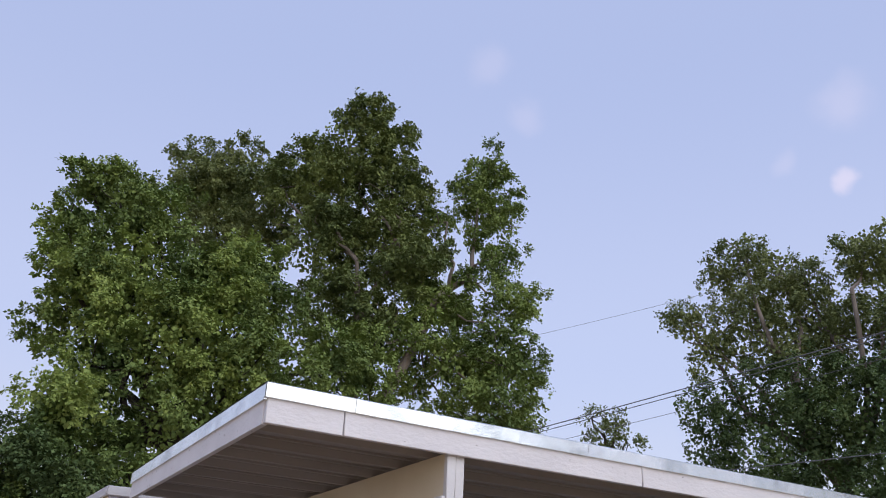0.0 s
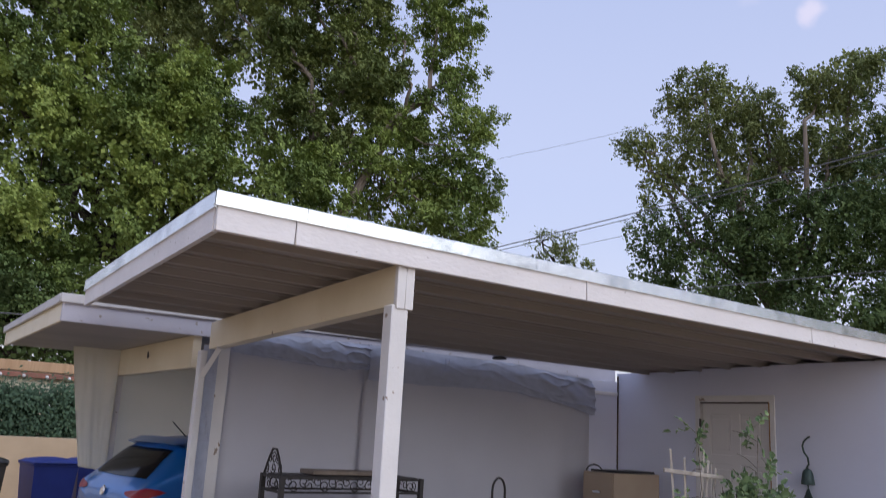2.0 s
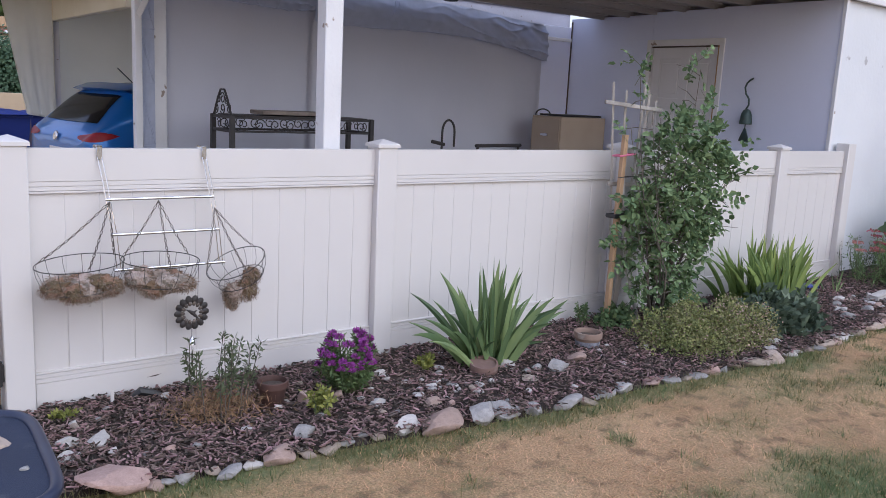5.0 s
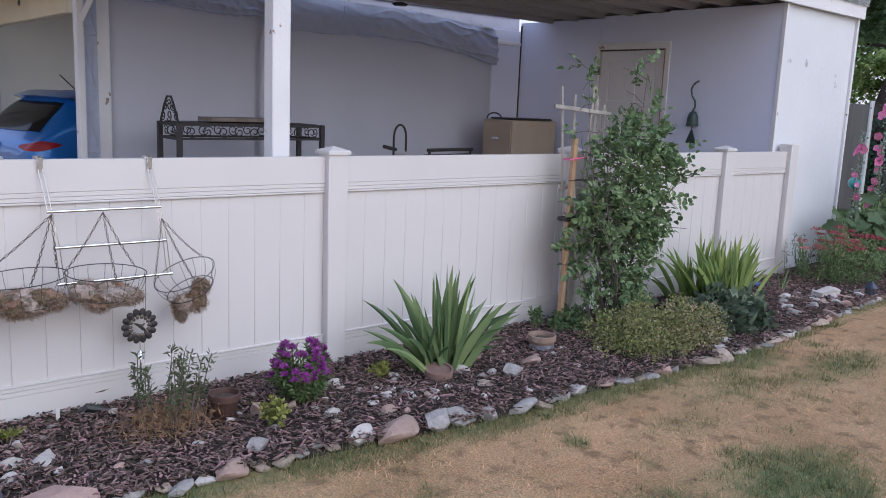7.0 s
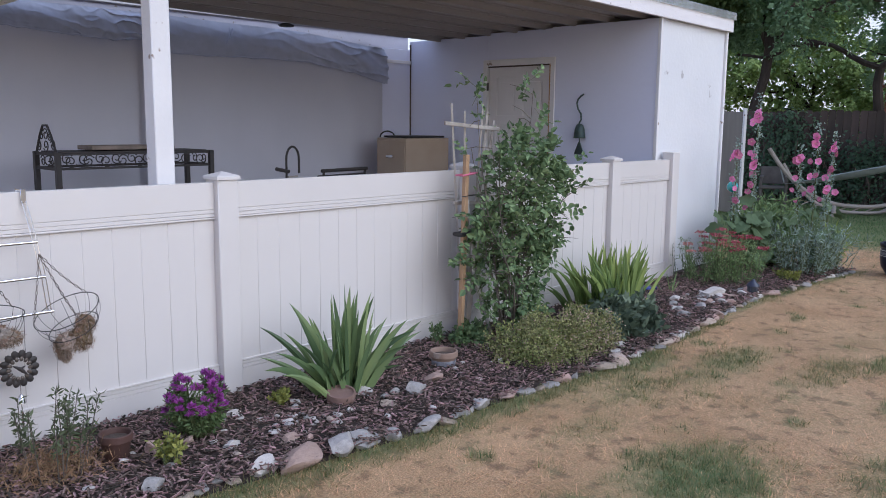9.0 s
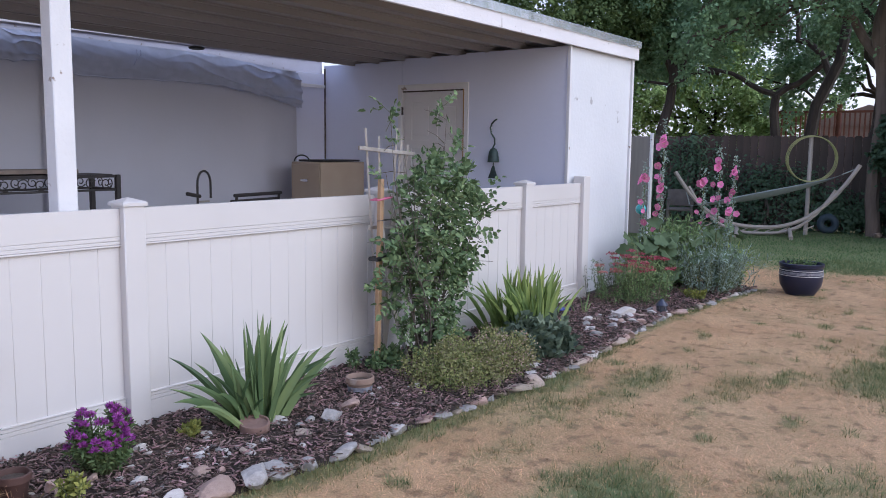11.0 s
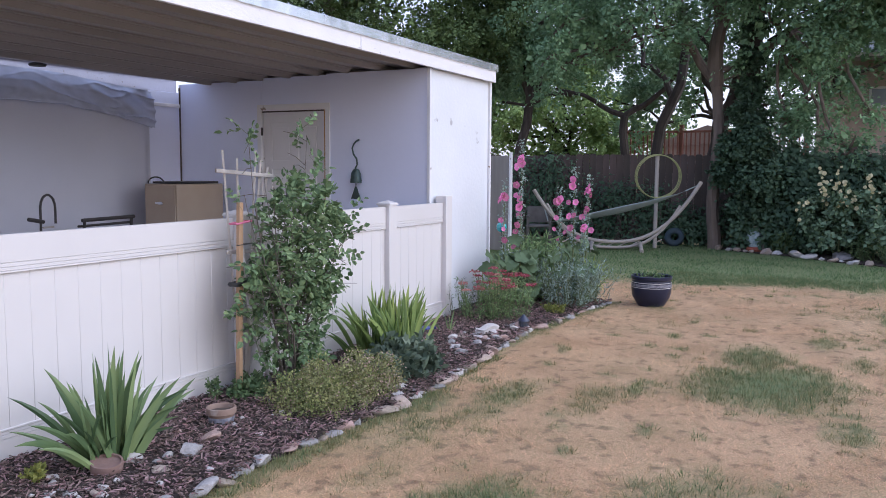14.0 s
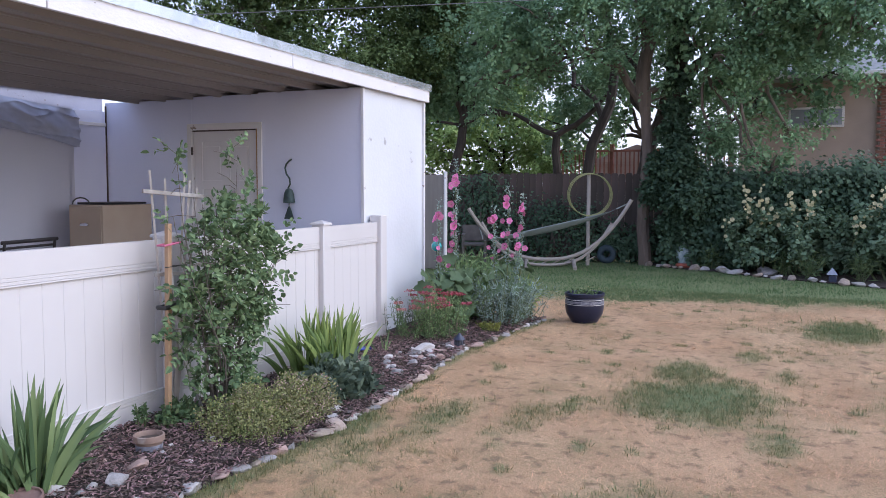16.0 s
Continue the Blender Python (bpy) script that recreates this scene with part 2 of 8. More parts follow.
def crown(rng, lobes, clumps, leaves, size, aspect=0.55, clump_r=0.55, shell=0.62, droop=0.25, flat=0.88, core=420):
    """Leafy sprays on the outer part of lobes (x, y, z, r), six to a clump; returns leaf quads and clump centres."""
    big = np.array(lobes, dtype=float)
    lob = big
    if big[:, 3].max() > 0.65:
        # each lobe swells into several smaller billows with hollows between them
        kids = []
        for x, y, z, r in big:
            e = unit(rng.normal(size=(9, 3)) + np.array([0, -0.25, 0.25]))
            for v in e:
                q = r * rng.uniform(0.62, 0.80)
                kids.append((x + v[0] * q, y + v[1] * q, z + v[2] * q, r * rng.uniform(0.34, 0.50)))
        lob = np.array(kids)
    w = lob[:, 3] ** 2
    pick = rng.choice(len(lob), clumps, p=w / w.sum())
    d = unit(rng.normal(size=(clumps, 3)))
    rad = lob[pick, 3] * rng.uniform(shell, 1.0, clumps) ** 0.6 * (1 + np.clip(0.12 * rng.normal(size=clumps), -0.3, 0.10))
    cen = lob[pick, :3] + d * rad[:, None] * np.array([1, 1, flat])
    sprays = 6
    sc = np.repeat(np.arange(clumps), sprays)
    n = len(sc)
    way = unit(0.75 * d[sc] + 0.85 * unit(rng.normal(size=(n, 3))) + np.array([0, 0, 0.28]))
    length = clump_r * rng.uniform(0.55, 1.35, n)
    start = cen[sc] - way * (0.25 * length)[:, None] + rng.normal(size=(n, 3)) * 0.16 * clump_r
    k = rng.integers(max(2, int(leaves / sprays * 0.6)), max(4, int(leaves / sprays * 1.4)), n)
    idx = np.repeat(np.arange(n), k)
    m = len(idx)
    t = rng.random(m) ** 0.8
    pos = start[idx] + way[idx] * (length[idx] * t)[:, None]
    pos[:, 2] -= droop * length[idx] * t * t
    pos += rng.normal(size=(m, 3)) * (clump_r * (0.15 - 0.07 * t))[:, None]
    out = unit(way[idx] * 0.7 + rng.normal(size=(m, 3)) * 0.5)
    face = unit(np.array([0, 0, 0.85]) + 0.55 * d[sc][idx] + 0.5 * rng.normal(size=(m, 3)))
    q = leaf_quads(rng, pos, out, size, aspect, droop, 0.45, face)
    # sparse inner leaves that close the heart of each lobe
    lob, w = big, big[:, 3] ** 2
    m = int(core * len(lob))
    if m:
        pk = rng.choice(len(lob), m, p=w / w.sum())
        e = unit(rng.normal(size=(m, 3)))
        inner = lob[pk, :3] + e * (lob[pk, 3] * 0.72 * rng.random(m) ** 0.4)[:, None]
        q = np.concatenate([q, leaf_quads(rng, inner, e, size * 1.5, 0.8, droop)])
    return q, cen


WHITE_VINYL = mat("white_vinyl", (0.66, 0.63, 0.615), (0.62, 0.59, 0.575), 1.3, 0.35, 0.03, 30, c3=(0.66, 0.62, 0.57), c3_scale=2.4, c3_from=0.60, c3_to=0.85)
WHITE_PAINT = mat("weathered_white_paint", (0.75, 0.74, 0.75), (0.67, 0.66, 0.67), 2.5, 0.55, 0.25, 40, c3=(0.30, 0.24, 0.20), c3_scale=9.0, c3_from=0.665, c3_to=0.69)
FASCIA_PAINT = mat("peeling_white_paint", (0.80, 0.78, 0.80), (0.70, 0.68, 0.70), 3.0, 0.6, 0.4, 40, c3=(0.24, 0.21, 0.20), c3_scale=34.0, c3_from=0.685, c3_to=0.71, stretch=(0.6, 1, 1.2))
PLASTER = mat("white_painted_block", (0.71, 0.72, 0.745), (0.65, 0.66, 0.69), 1.4, 0.6, 0.3, 22, c3=(0.42, 0.41, 0.42), c3_scale=5.0, c3_from=0.70, c3_to=0.73)
# pale wall paint, its blue standing in for skylight falling on the wall
SHED_PAINT = mat("skylit_wall_paint", (0.71, 0.735, 0.88), (0.665, 0.69, 0.83), 1.0, 0.65, 0.15, 18)
# white paint with the roof's lilac shade put into its colour; flecks are chips
SHADED_PAINT = mat("shaded_white_paint", (0.56, 0.56, 0.66), (0.49, 0.49, 0.585), 2.5, 0.6, 0.2, 40, c3=(0.33, 0.30, 0.30), c3_scale=14.0, c3_from=0.67, c3_to=0.70)
DULL_DRIP = mat("dull_painted_drip", (0.60, 0.59, 0.61), (0.50, 0.49, 0.51), 3.0, 0.5, 0.2, 30)
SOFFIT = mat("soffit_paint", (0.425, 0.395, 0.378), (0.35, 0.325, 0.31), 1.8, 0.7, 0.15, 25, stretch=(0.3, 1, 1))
# warm base colour carries low evening light; dark flecks are age
BEAM_PAINT = mat("aged_warm_lit_paint", (0.82, 0.75, 0.60), (0.74, 0.66, 0.50), 2.0, 0.6, 0.2, 30, c3=(0.30, 0.24, 0.18), c3_scale=7, c3_from=0.68, c3_to=0.72)
DRIP = mat("galvanised_drip_edge", (0.88, 0.90, 0.91), (0.70, 0.75, 0.76), 3.0, 0.24, 0.45, 7, metal=0.8, c3=(0.45, 0.48, 0.49), c3_scale=2.2, c3_from=0.50)
TARP = mat("grey_tarpaulin", (0.58, 0.582, 0.65), (0.54, 0.542, 0.61), 1.2, 0.55, 0.2, 9, trans=0.12)
TARP_BLUE = mat("blue_grey_tarpaulin", (0.47, 0.505, 0.63), (0.42, 0.455, 0.58), 1.6, 0.5, 0.3, 8, fine=0.15)
TARP_WARM = mat("beige_tarpaulin", (0.84, 0.82, 0.74), (0.76, 0.74, 0.66), 1.4, 0.6, 0.2, 9, trans=0.5)
ROOFING = mat("grey_roofing", (0.34, 0.35, 0.36), (0.25, 0.26, 0.27), 4, 0.8, 0.3, 50)
DOOR_PAINT = mat("door_paint", (0.70, 0.68, 0.68), (0.64, 0.62, 0.62), 1.2, 0.5, 0.08, 20)
BARE_WOOD = mat("bare_wood", (0.45, 0.26, 0.12), (0.34, 0.18, 0.08), 5, 0.7, 0.3, 40, stretch=(3, 3, 0.3))
GREY_WOOD = mat("weathered_wood", (0.46, 0.42, 0.38), (0.32, 0.29, 0.26), 6, 0.75, 0.3, 40, stretch=(3, 3, 0.4))
STAKE_WOOD = mat("stake_wood", (0.50, 0.33, 0.20), (0.40, 0.25, 0.14), 6, 0.7, 0.25, 40, stretch=(3, 3, 0.3))
FENCE_DARK = mat("dark_fence_wood", (0.105, 0.078, 0.064), (0.06, 0.046, 0.04), 3, 0.8, 0.3, 30, stretch=(2, 2, 0.3), vary=0.25)
IRON = mat("black_iron", (0.022, 0.02, 0.02), (0.04, 0.032, 0.03), 12, 0.55, 0.2, 60)
CHROME = mat("chrome", (0.75, 0.75, 0.76), (0.68, 0.68, 0.7), 8, 0.18, metal=1.0)
CHAIN = mat("old_chain", (0.20, 0.17, 0.15), (0.12, 0.10, 0.09), 30, 0.5, metal=0.8)
COCO = mat("coconut_fibre", (0.29, 0.195, 0.12), (0.15, 0.09, 0.052), 14, 0.95, 0.8, 120, island=0.5)
COCO_GREY = mat("greyed_coconut_fibre", (0.42, 0.37, 0.33), (0.26, 0.19, 0.14), 11, 0.95, 0.8, 120, island=0.45)
BRONZE = mat("patinated_bronze", (0.075, 0.12, 0.115), (0.05, 0.07, 0.07), 14, 0.55, 0.2, 60, metal=0.5)
TERRACOTTA = mat("dark_terracotta", (0.095, 0.046, 0.037), (0.062, 0.033, 0.027), 6, 0.7, 0.2, 40)
CLAY = mat("worn_clay", (0.29, 0.20, 0.155), (0.21, 0.15, 0.12), 8, 0.8, 0.3, 40, c3=(0.40, 0.36, 0.32), c3_scale=10)
SOIL = mat("potting_soil", (0.10, 0.075, 0.06), (0.06, 0.045, 0.035), 30, 0.95, 0.8, 60)
NAVY_GLAZE = mat("navy_glaze", (0.016, 0.018, 0.038), (0.022, 0.025, 0.05), 8, 0.32, spec=0.35)
BAND_GLAZE = mat("pale_glaze_band", (0.30, 0.30, 0.33), (0.07, 0.075, 0.11), 38, 0.35)
CAR_BLUE = mat("blue_car_paint", (0.014, 0.16, 0.50), (0.014, 0.14, 0.45), 3, 0.28, metal=0.35, coat=0.6)
CAR_GLASS = mat("dark_car_glass", (0.006, 0.007, 0.009), (0.008, 0.008, 0.010), 3, 0.08, spec=0.12)
CAR_RED = mat("tail_light_red", (0.30, 0.008, 0.012), (0.20, 0.008, 0.01), 12, 0.3, spec=0.25)
CAR_TRIM = mat("black_car_trim", (0.02, 0.02, 0.022), (0.03, 0.03, 0.03), 10, 0.45)
RUBBER = mat("tyre_rubber", (0.025, 0.025, 0.025), (0.04, 0.04, 0.04), 20, 0.85)
BIN_BLUE = mat("blue_bin_plastic", (0.015, 0.03, 0.20), (0.02, 0.04, 0.24), 4, 0.45, 0.1, 40)
BIN_BLACK = mat("black_bin_plastic", (0.025, 0.022, 0.022), (0.04, 0.035, 0.033), 4, 0.5, 0.1, 40)
TAN_METAL = mat("tan_metal", (0.40, 0.32, 0.24), (0.36, 0.28, 0.21), 3, 0.45)
TAN_WALL = mat("tan_stucco", (0.52, 0.40, 0.28), (0.46, 0.35, 0.24), 3, 0.85, 0.4, 40)
HOUSE_TAN = mat("house_stucco", (0.43, 0.35, 0.295), (0.38, 0.31, 0.26), 2, 0.85, 0.3, 30)
BRICK_RED = mat("red_brick", (0.26, 0.12, 0.085), (0.19, 0.085, 0.06), 5, 0.85, 0.3, 40, vary=0.3)
DECK_RED = mat("red_deck_stain", (0.30, 0.13, 0.09), (0.22, 0.095, 0.07), 5, 0.7, 0.2, 30)
HAMMOCK_WOOD = mat("hammock_stand_wood", (0.42, 0.38, 0.33), (0.33, 0.29, 0.25), 5, 0.6, 0.2, 30, stretch=(0.4, 2, 2))
HAMMOCK_NET = mat("hammock_cloth", (0.30, 0.34, 0.33), (0.24, 0.27, 0.27), 5, 0.9, 0.3, 60)
HOOP_GREEN = mat("hose_green", (0.36, 0.36, 0.15), (0.28, 0.29, 0.12), 8, 0.4)
TEAL = mat("teal_glass", (0.02, 0.32, 0.33), (0.02, 0.26, 0.28), 9, 0.12, coat=1.0)
SLING = mat("navy_sling_mesh", (0.036, 0.05, 0.095), (0.026, 0.036, 0.07), 3, 0.65, 0.5, 300, fine=0.6, c3=(0.13, 0.15, 0.19), c3_scale=11, c3_from=0.58, c3_to=0.78)
NAVY_FRAME = mat("navy_powder_coat", (0.03, 0.04, 0.075), (0.025, 0.03, 0.06), 10, 0.35)
PINK_TAPE = mat("pink_tape", (0.62, 0.16, 0.27), (0.52, 0.13, 0.22), 10, 0.5)
WINDOW_GLASS = mat("window_glass", (0.06, 0.07, 0.08), (0.09, 0.10, 0.12), 2, 0.08, spec=0.8)
# pale blue base paints in the sky's reflection on the panes
SKY_GLASS = mat("sky_toned_glass", (0.34, 0.37, 0.42), (0.26, 0.29, 0.34), 2, 0.12, spec=0.6)
WIRE = mat("cable", (0.10, 0.10, 0.11), (0.16, 0.16, 0.17), 5, 0.6)
STONES = [
    mat("grey_river_stone", (0.40, 0.38, 0.365), (0.28, 0.265, 0.255), 7, 0.75, 0.35, 25, vary=0.22, fine=0.3),
    mat("white_quartz_stone", (0.58, 0.545, 0.515), (0.46, 0.425, 0.40), 8, 0.7, 0.35, 25, vary=0.15, fine=0.25),
    mat("pink_sandstone", (0.455, 0.325, 0.275), (0.375, 0.26, 0.22), 8, 0.8, 0.4, 25, vary=0.18, fine=0.3),
    mat("tan_field_stone", (0.44, 0.36, 0.29), (0.34, 0.27, 0.22), 8, 0.8, 0.45, 25, vary=0.2, fine=0.3),
]
BARK = mat("bark", (0.075, 0.060, 0.050), (0.042, 0.034, 0.028), 5, 0.9, 0.9, 14, stretch=(2, 2, 0.4))
BARK_MID = mat("brown_bark", (0.20, 0.155, 0.125), (0.115, 0.09, 0.073), 5, 0.9, 0.9, 14, stretch=(2, 2, 0.4))
BARK_PALE = mat("pale_bark", (0.26, 0.215, 0.18), (0.17, 0.14, 0.115), 5, 0.9, 0.8, 12, stretch=(2, 2, 0.4))


def leaf_mat(name, c1, c2, island=0.25, trans=0.2, rough=0.55, scale=0.7):
    return mat(name, c1, c2, scale, rough, island=island, trans=trans, spec=0.15)


# elm leaves: broad tone patches imitate lit billows and shaded hollows
LEAF_ELM = leaf_mat("leaf_green", (0.29, 0.37, 0.10), (0.10, 0.155, 0.05), 0.12, 0.08, scale=0.5)
LEAF_DEEP = leaf_mat("leaf_deep_olive", (0.25, 0.30, 0.095), (0.105, 0.145, 0.052), 0.12, 0.08, scale=0.5)
LEAF_LUSH = leaf_mat("leaf_lush", (0.23, 0.33, 0.15), (0.15, 0.235, 0.10), 0.35, scale=4)
MALLOW_LEAF = leaf_mat("mallow_leaf", (0.115, 0.165, 0.088), (0.08, 0.125, 0.064), 0.3, scale=4)
LEAF_SHRUB = leaf_mat("leaf_grey_green", (0.20, 0.29, 0.18), (0.13, 0.195, 0.115), 0.35, scale=3)
LEAF_YARD = leaf_mat("leaf_cool_green", (0.27, 0.42, 0.225), (0.14, 0.24, 0.135), scale=0.9)
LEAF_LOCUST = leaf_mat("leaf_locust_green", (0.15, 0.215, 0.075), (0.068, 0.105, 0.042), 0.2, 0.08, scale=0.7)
LEAF_ELM_LIGHT = leaf_mat("leaf_light_green", (0.37, 0.45, 0.13), (0.25, 0.325, 0.085), 0.12)
LEAF_DARK = leaf_mat("leaf_dark_green", (0.10, 0.165, 0.098), (0.055, 0.095, 0.058))
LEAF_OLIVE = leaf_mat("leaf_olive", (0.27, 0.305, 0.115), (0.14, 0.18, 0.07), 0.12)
LEAF_BRIGHT = leaf_mat("leaf_sunlit_green", (0.32, 0.43, 0.15), (0.21, 0.31, 0.11))
LEAF_ROSE = leaf_mat("rose_leaf", (0.12, 0.19, 0.088), (0.18, 0.255, 0.125), 0.45, scale=6)
IRIS_LEAF = mat("iris_leaf", (0.21, 0.29, 0.11), (0.08, 0.145, 0.075), 3, 0.45, vary=0.5, trans=0.25, stretch=(1, 1, 0.3))
IRIS_LIGHT = mat("iris_leaf_variegated", (0.27, 0.34, 0.10), (0.15, 0.24, 0.075), 5, 0.45, vary=0.4, trans=0.25, stretch=(1, 1, 0.3))
THYME_LEAF = leaf_mat("thyme_leaf", (0.235, 0.275, 0.10), (0.29, 0.275, 0.14), 0.4, scale=4)
HERB_LEAF = leaf_mat("herb_leaf", (0.15, 0.21, 0.09), (0.10, 0.155, 0.065), 0.35, scale=5)
GREY_LEAF = leaf_mat("silver_leaf", (0.30, 0.38, 0.32), (0.22, 0.29, 0.25), 0.3, scale=5)
SAGE_LEAF = leaf_mat("dusky_leaf", (0.16, 0.205, 0.14), (0.08, 0.115, 0.08), 0.35, scale=5)
ROSEMARY_LEAF = leaf_mat("rosemary_leaf", (0.125, 0.15, 0.085), (0.08, 0.105, 0.058), 0.35, scale=5)
YELLOW_LEAF = leaf_mat("yellow_green_leaf", (0.30, 0.31, 0.085), (0.20, 0.23, 0.07), 0.3, scale=9)
ASTER = mat("purple_petals", (0.36, 0.065, 0.36), (0.46, 0.12, 0.45), 30, 0.7, island=0.4, trans=0.2)
PINK_PETAL = mat("pink_petals", (0.72, 0.28, 0.47), (0.60, 0.15, 0.32), 14, 0.7, vary=0.35, trans=0.3)
RED_PETAL = mat("red_yarrow", (0.28, 0.03, 0.06), (0.42, 0.13, 0.14), 10, 0.8, island=0.45, trans=0.2)
FADED_PETAL = mat("faded_yarrow", (0.62, 0.34, 0.30), (0.45, 0.12, 0.13), 10, 0.8, island=0.4, trans=0.2)
CREAM_PETAL = mat("cream_petals", (0.64, 0.60, 0.38), (0.50, 0.46, 0.25), 10, 0.7, island=0.25, trans=0.3)
STEM = mat("green_stem", (0.12, 0.15, 0.06), (0.09, 0.11, 0.045), 12, 0.7)
WOODY_STEM = mat("woody_stem", (0.15, 0.125, 0.105), (0.095, 0.08, 0.065), 12, 0.8, 0.3, 60)
DRY_TWIG = mat("dry_twig", (0.30, 0.19, 0.10), (0.22, 0.13, 0.07), 10, 0.85, island=0.3)
MULCH = mat("mulch", (0.075, 0.050, 0.042), (0.045, 0.030, 0.026), 20, 0.95, 0.9, 45, fine=0.6)
CHIPS = mat("bark_chips", (0.265, 0.19, 0.163), (0.14, 0.094, 0.082), 25, 0.85, 0.3, 80, island=0.95)
GRASS_DRY = mat("dry_grass", (0.74, 0.49, 0.275), (0.56, 0.35, 0.185), 1.7, 0.85, c3=(0.34, 0.21, 0.115), c3_scale=8.5, c3_from=0.53, c3_to=0.66, island=0.3, trans=0.2)
GRASS_GREEN = mat("green_grass", (0.18, 0.225, 0.095), (0.115, 0.16, 0.062), 2, 0.8, island=0.35, trans=0.25)
GRASS_OLIVE = mat("half_dry_grass", (0.30, 0.265, 0.125), (0.19, 0.19, 0.08), 3, 0.8, island=0.35, trans=0.25)
GRASS_FAR = mat("far_green_grass", (0.15, 0.235, 0.095), (0.095, 0.165, 0.06), 1.2, 0.8, island=0.4, trans=0.25)
BRACE_GREY = mat("pale_grey_stick", (0.52, 0.49, 0.47), (0.42, 0.39, 0.37), 6, 0.7, 0.2, 30)
OLD_CHAIR = mat("greyed_chair_wood", (0.15, 0.14, 0.13), (0.10, 0.09, 0.085), 6, 0.8, 0.2, 30)
BIN_ROOF = mat("pale_blue_metal", (0.30, 0.33, 0.40), (0.22, 0.25, 0.31), 8, 0.5)
PANEL_BOARD = mat("fence_panel_board", (0.25, 0.23, 0.205), (0.19, 0.175, 0.155), 4, 0.8, 0.3, 30, stretch=(2, 2, 0.3))


# ---- ground: one sheet of half-dry lawn out to the horizon ----
GREEN_SPOTS = ((2.75, -2.45, 0.42, 0.28, 1.0), (2.1, -2.3, 0.35, 0.18, 0.5), (5.85, -3.28, 0.58, 0.56, 1.0), (6.7, -3.1, 0.45, 0.25, 0.8), (9.4, -4.4, 0.75, 0.4, 0.9),
               (7.7, -3.6, 0.35, 0.15, 0.6), (4.7, -1.75, 0.35, 0.18, 0.6), (4.2, -1.75, 0.4, 0.15, 0.45), (3.7, -1.6, 0.5, 0.22, 0.5), (4.9, -2.3, 0.5, 0.14, 0.45),
               (3.4, -3.2, 0.5, 0.3, 0.5), (6.1, -5.2, 0.9, 0.5, 0.6), (8.5, -6.5, 1.2, 0.8, 0.6), (3.0, -1.75, 0.3, 0.12, 0.35), (4.9, -3.9, 0.25, 0.12, 0.7), (5.3, -2.5, 0.3, 0.1, 0.7), (2.9, -3.6, 0.3, 0.15, 0.6), (6.9, -3.9, 0.3, 0.1, 0.5))
EDGE = ((-3.0, -0.80), (-0.6, -0.84), (0.1, -0.92), (0.4, -0.99), (0.8, -1.01), (1.26, -1.05), (1.77, -1.12), (2.33, -1.19), (2.8, -1.17), (3.4, -1.20),
        (4.1, -1.26), (4.7, -1.23), (5.2, -1.19), (6.0, -1.11), (6.9, -1.03), (7.5, -1.09), (8.1, -1.13), (9.0, -1.24), (9.35, -1.0), (9.5, 0.0))


def edge_y(x):
    return float(np.interp(x, [p[0] for p in EDGE[:-2]], [p[1] for p in EDGE[:-2]]))


def greenness(x, y):
    n1 = noise.noise((x * 0.9, y * 0.9, 3.1)) * 0.5 + noise.noise((x * 2.7, y * 2.7, 7.7)) * 0.35 + noise.noise((x * 8, y * 8, 1.7)) * 0.25
    g = 0.08 + 0.34 * n1
    tufty = noise.noise((x * 3.3, y * 5.5, 11.0)) + 0.5 * noise.noise((x * 9, y * 14, 2.0))
    g = max(g, min(0.65, (tufty - 0.40) * 2.3))
    for cx, cy, rx, ry, a in GREEN_SPOTS:
        d = math.hypot((x - cx) / rx, (y - cy) / ry) + 0.85 * n1
        g = max(g, a * min(1.0, max(0.0, 1.5 - d)))
    fringe = edge_y(x) - y
    if -0.1 < fringe < 0.7 and -2.8 < x < 9:
        wide = 0.22 if x < 4.5 else 0.10
        g = max(g, (0.74 + 0.9 * n1) * min(1, max(0, 1.25 - fringe / wide)))
    far = (x + 0.22 * y - 10.2 + 0.9 * n1) / 1.1
    g = max(g, 0.95 * min(1, max(0, far)))
    return min(1.0, max(0.0, g))


GRID_X, GRID_Y = np.arange(-9.0, 18.01, 0.1), np.arange(-11.0, 6.01, 0.1)
GRID_G = np.array([[greenness(x, y) for x in GRID_X] for y in GRID_Y])


def green_at(x, y):
    """The grass colour map read for arrays of places."""
    i = np.clip(((x - GRID_X[0]) / 0.1).round().astype(int), 0, len(GRID_X) - 1)
    j = np.clip(((y - GRID_Y[0]) / 0.1).round().astype(int), 0, len(GRID_Y) - 1)
    return GRID_G[j, i]


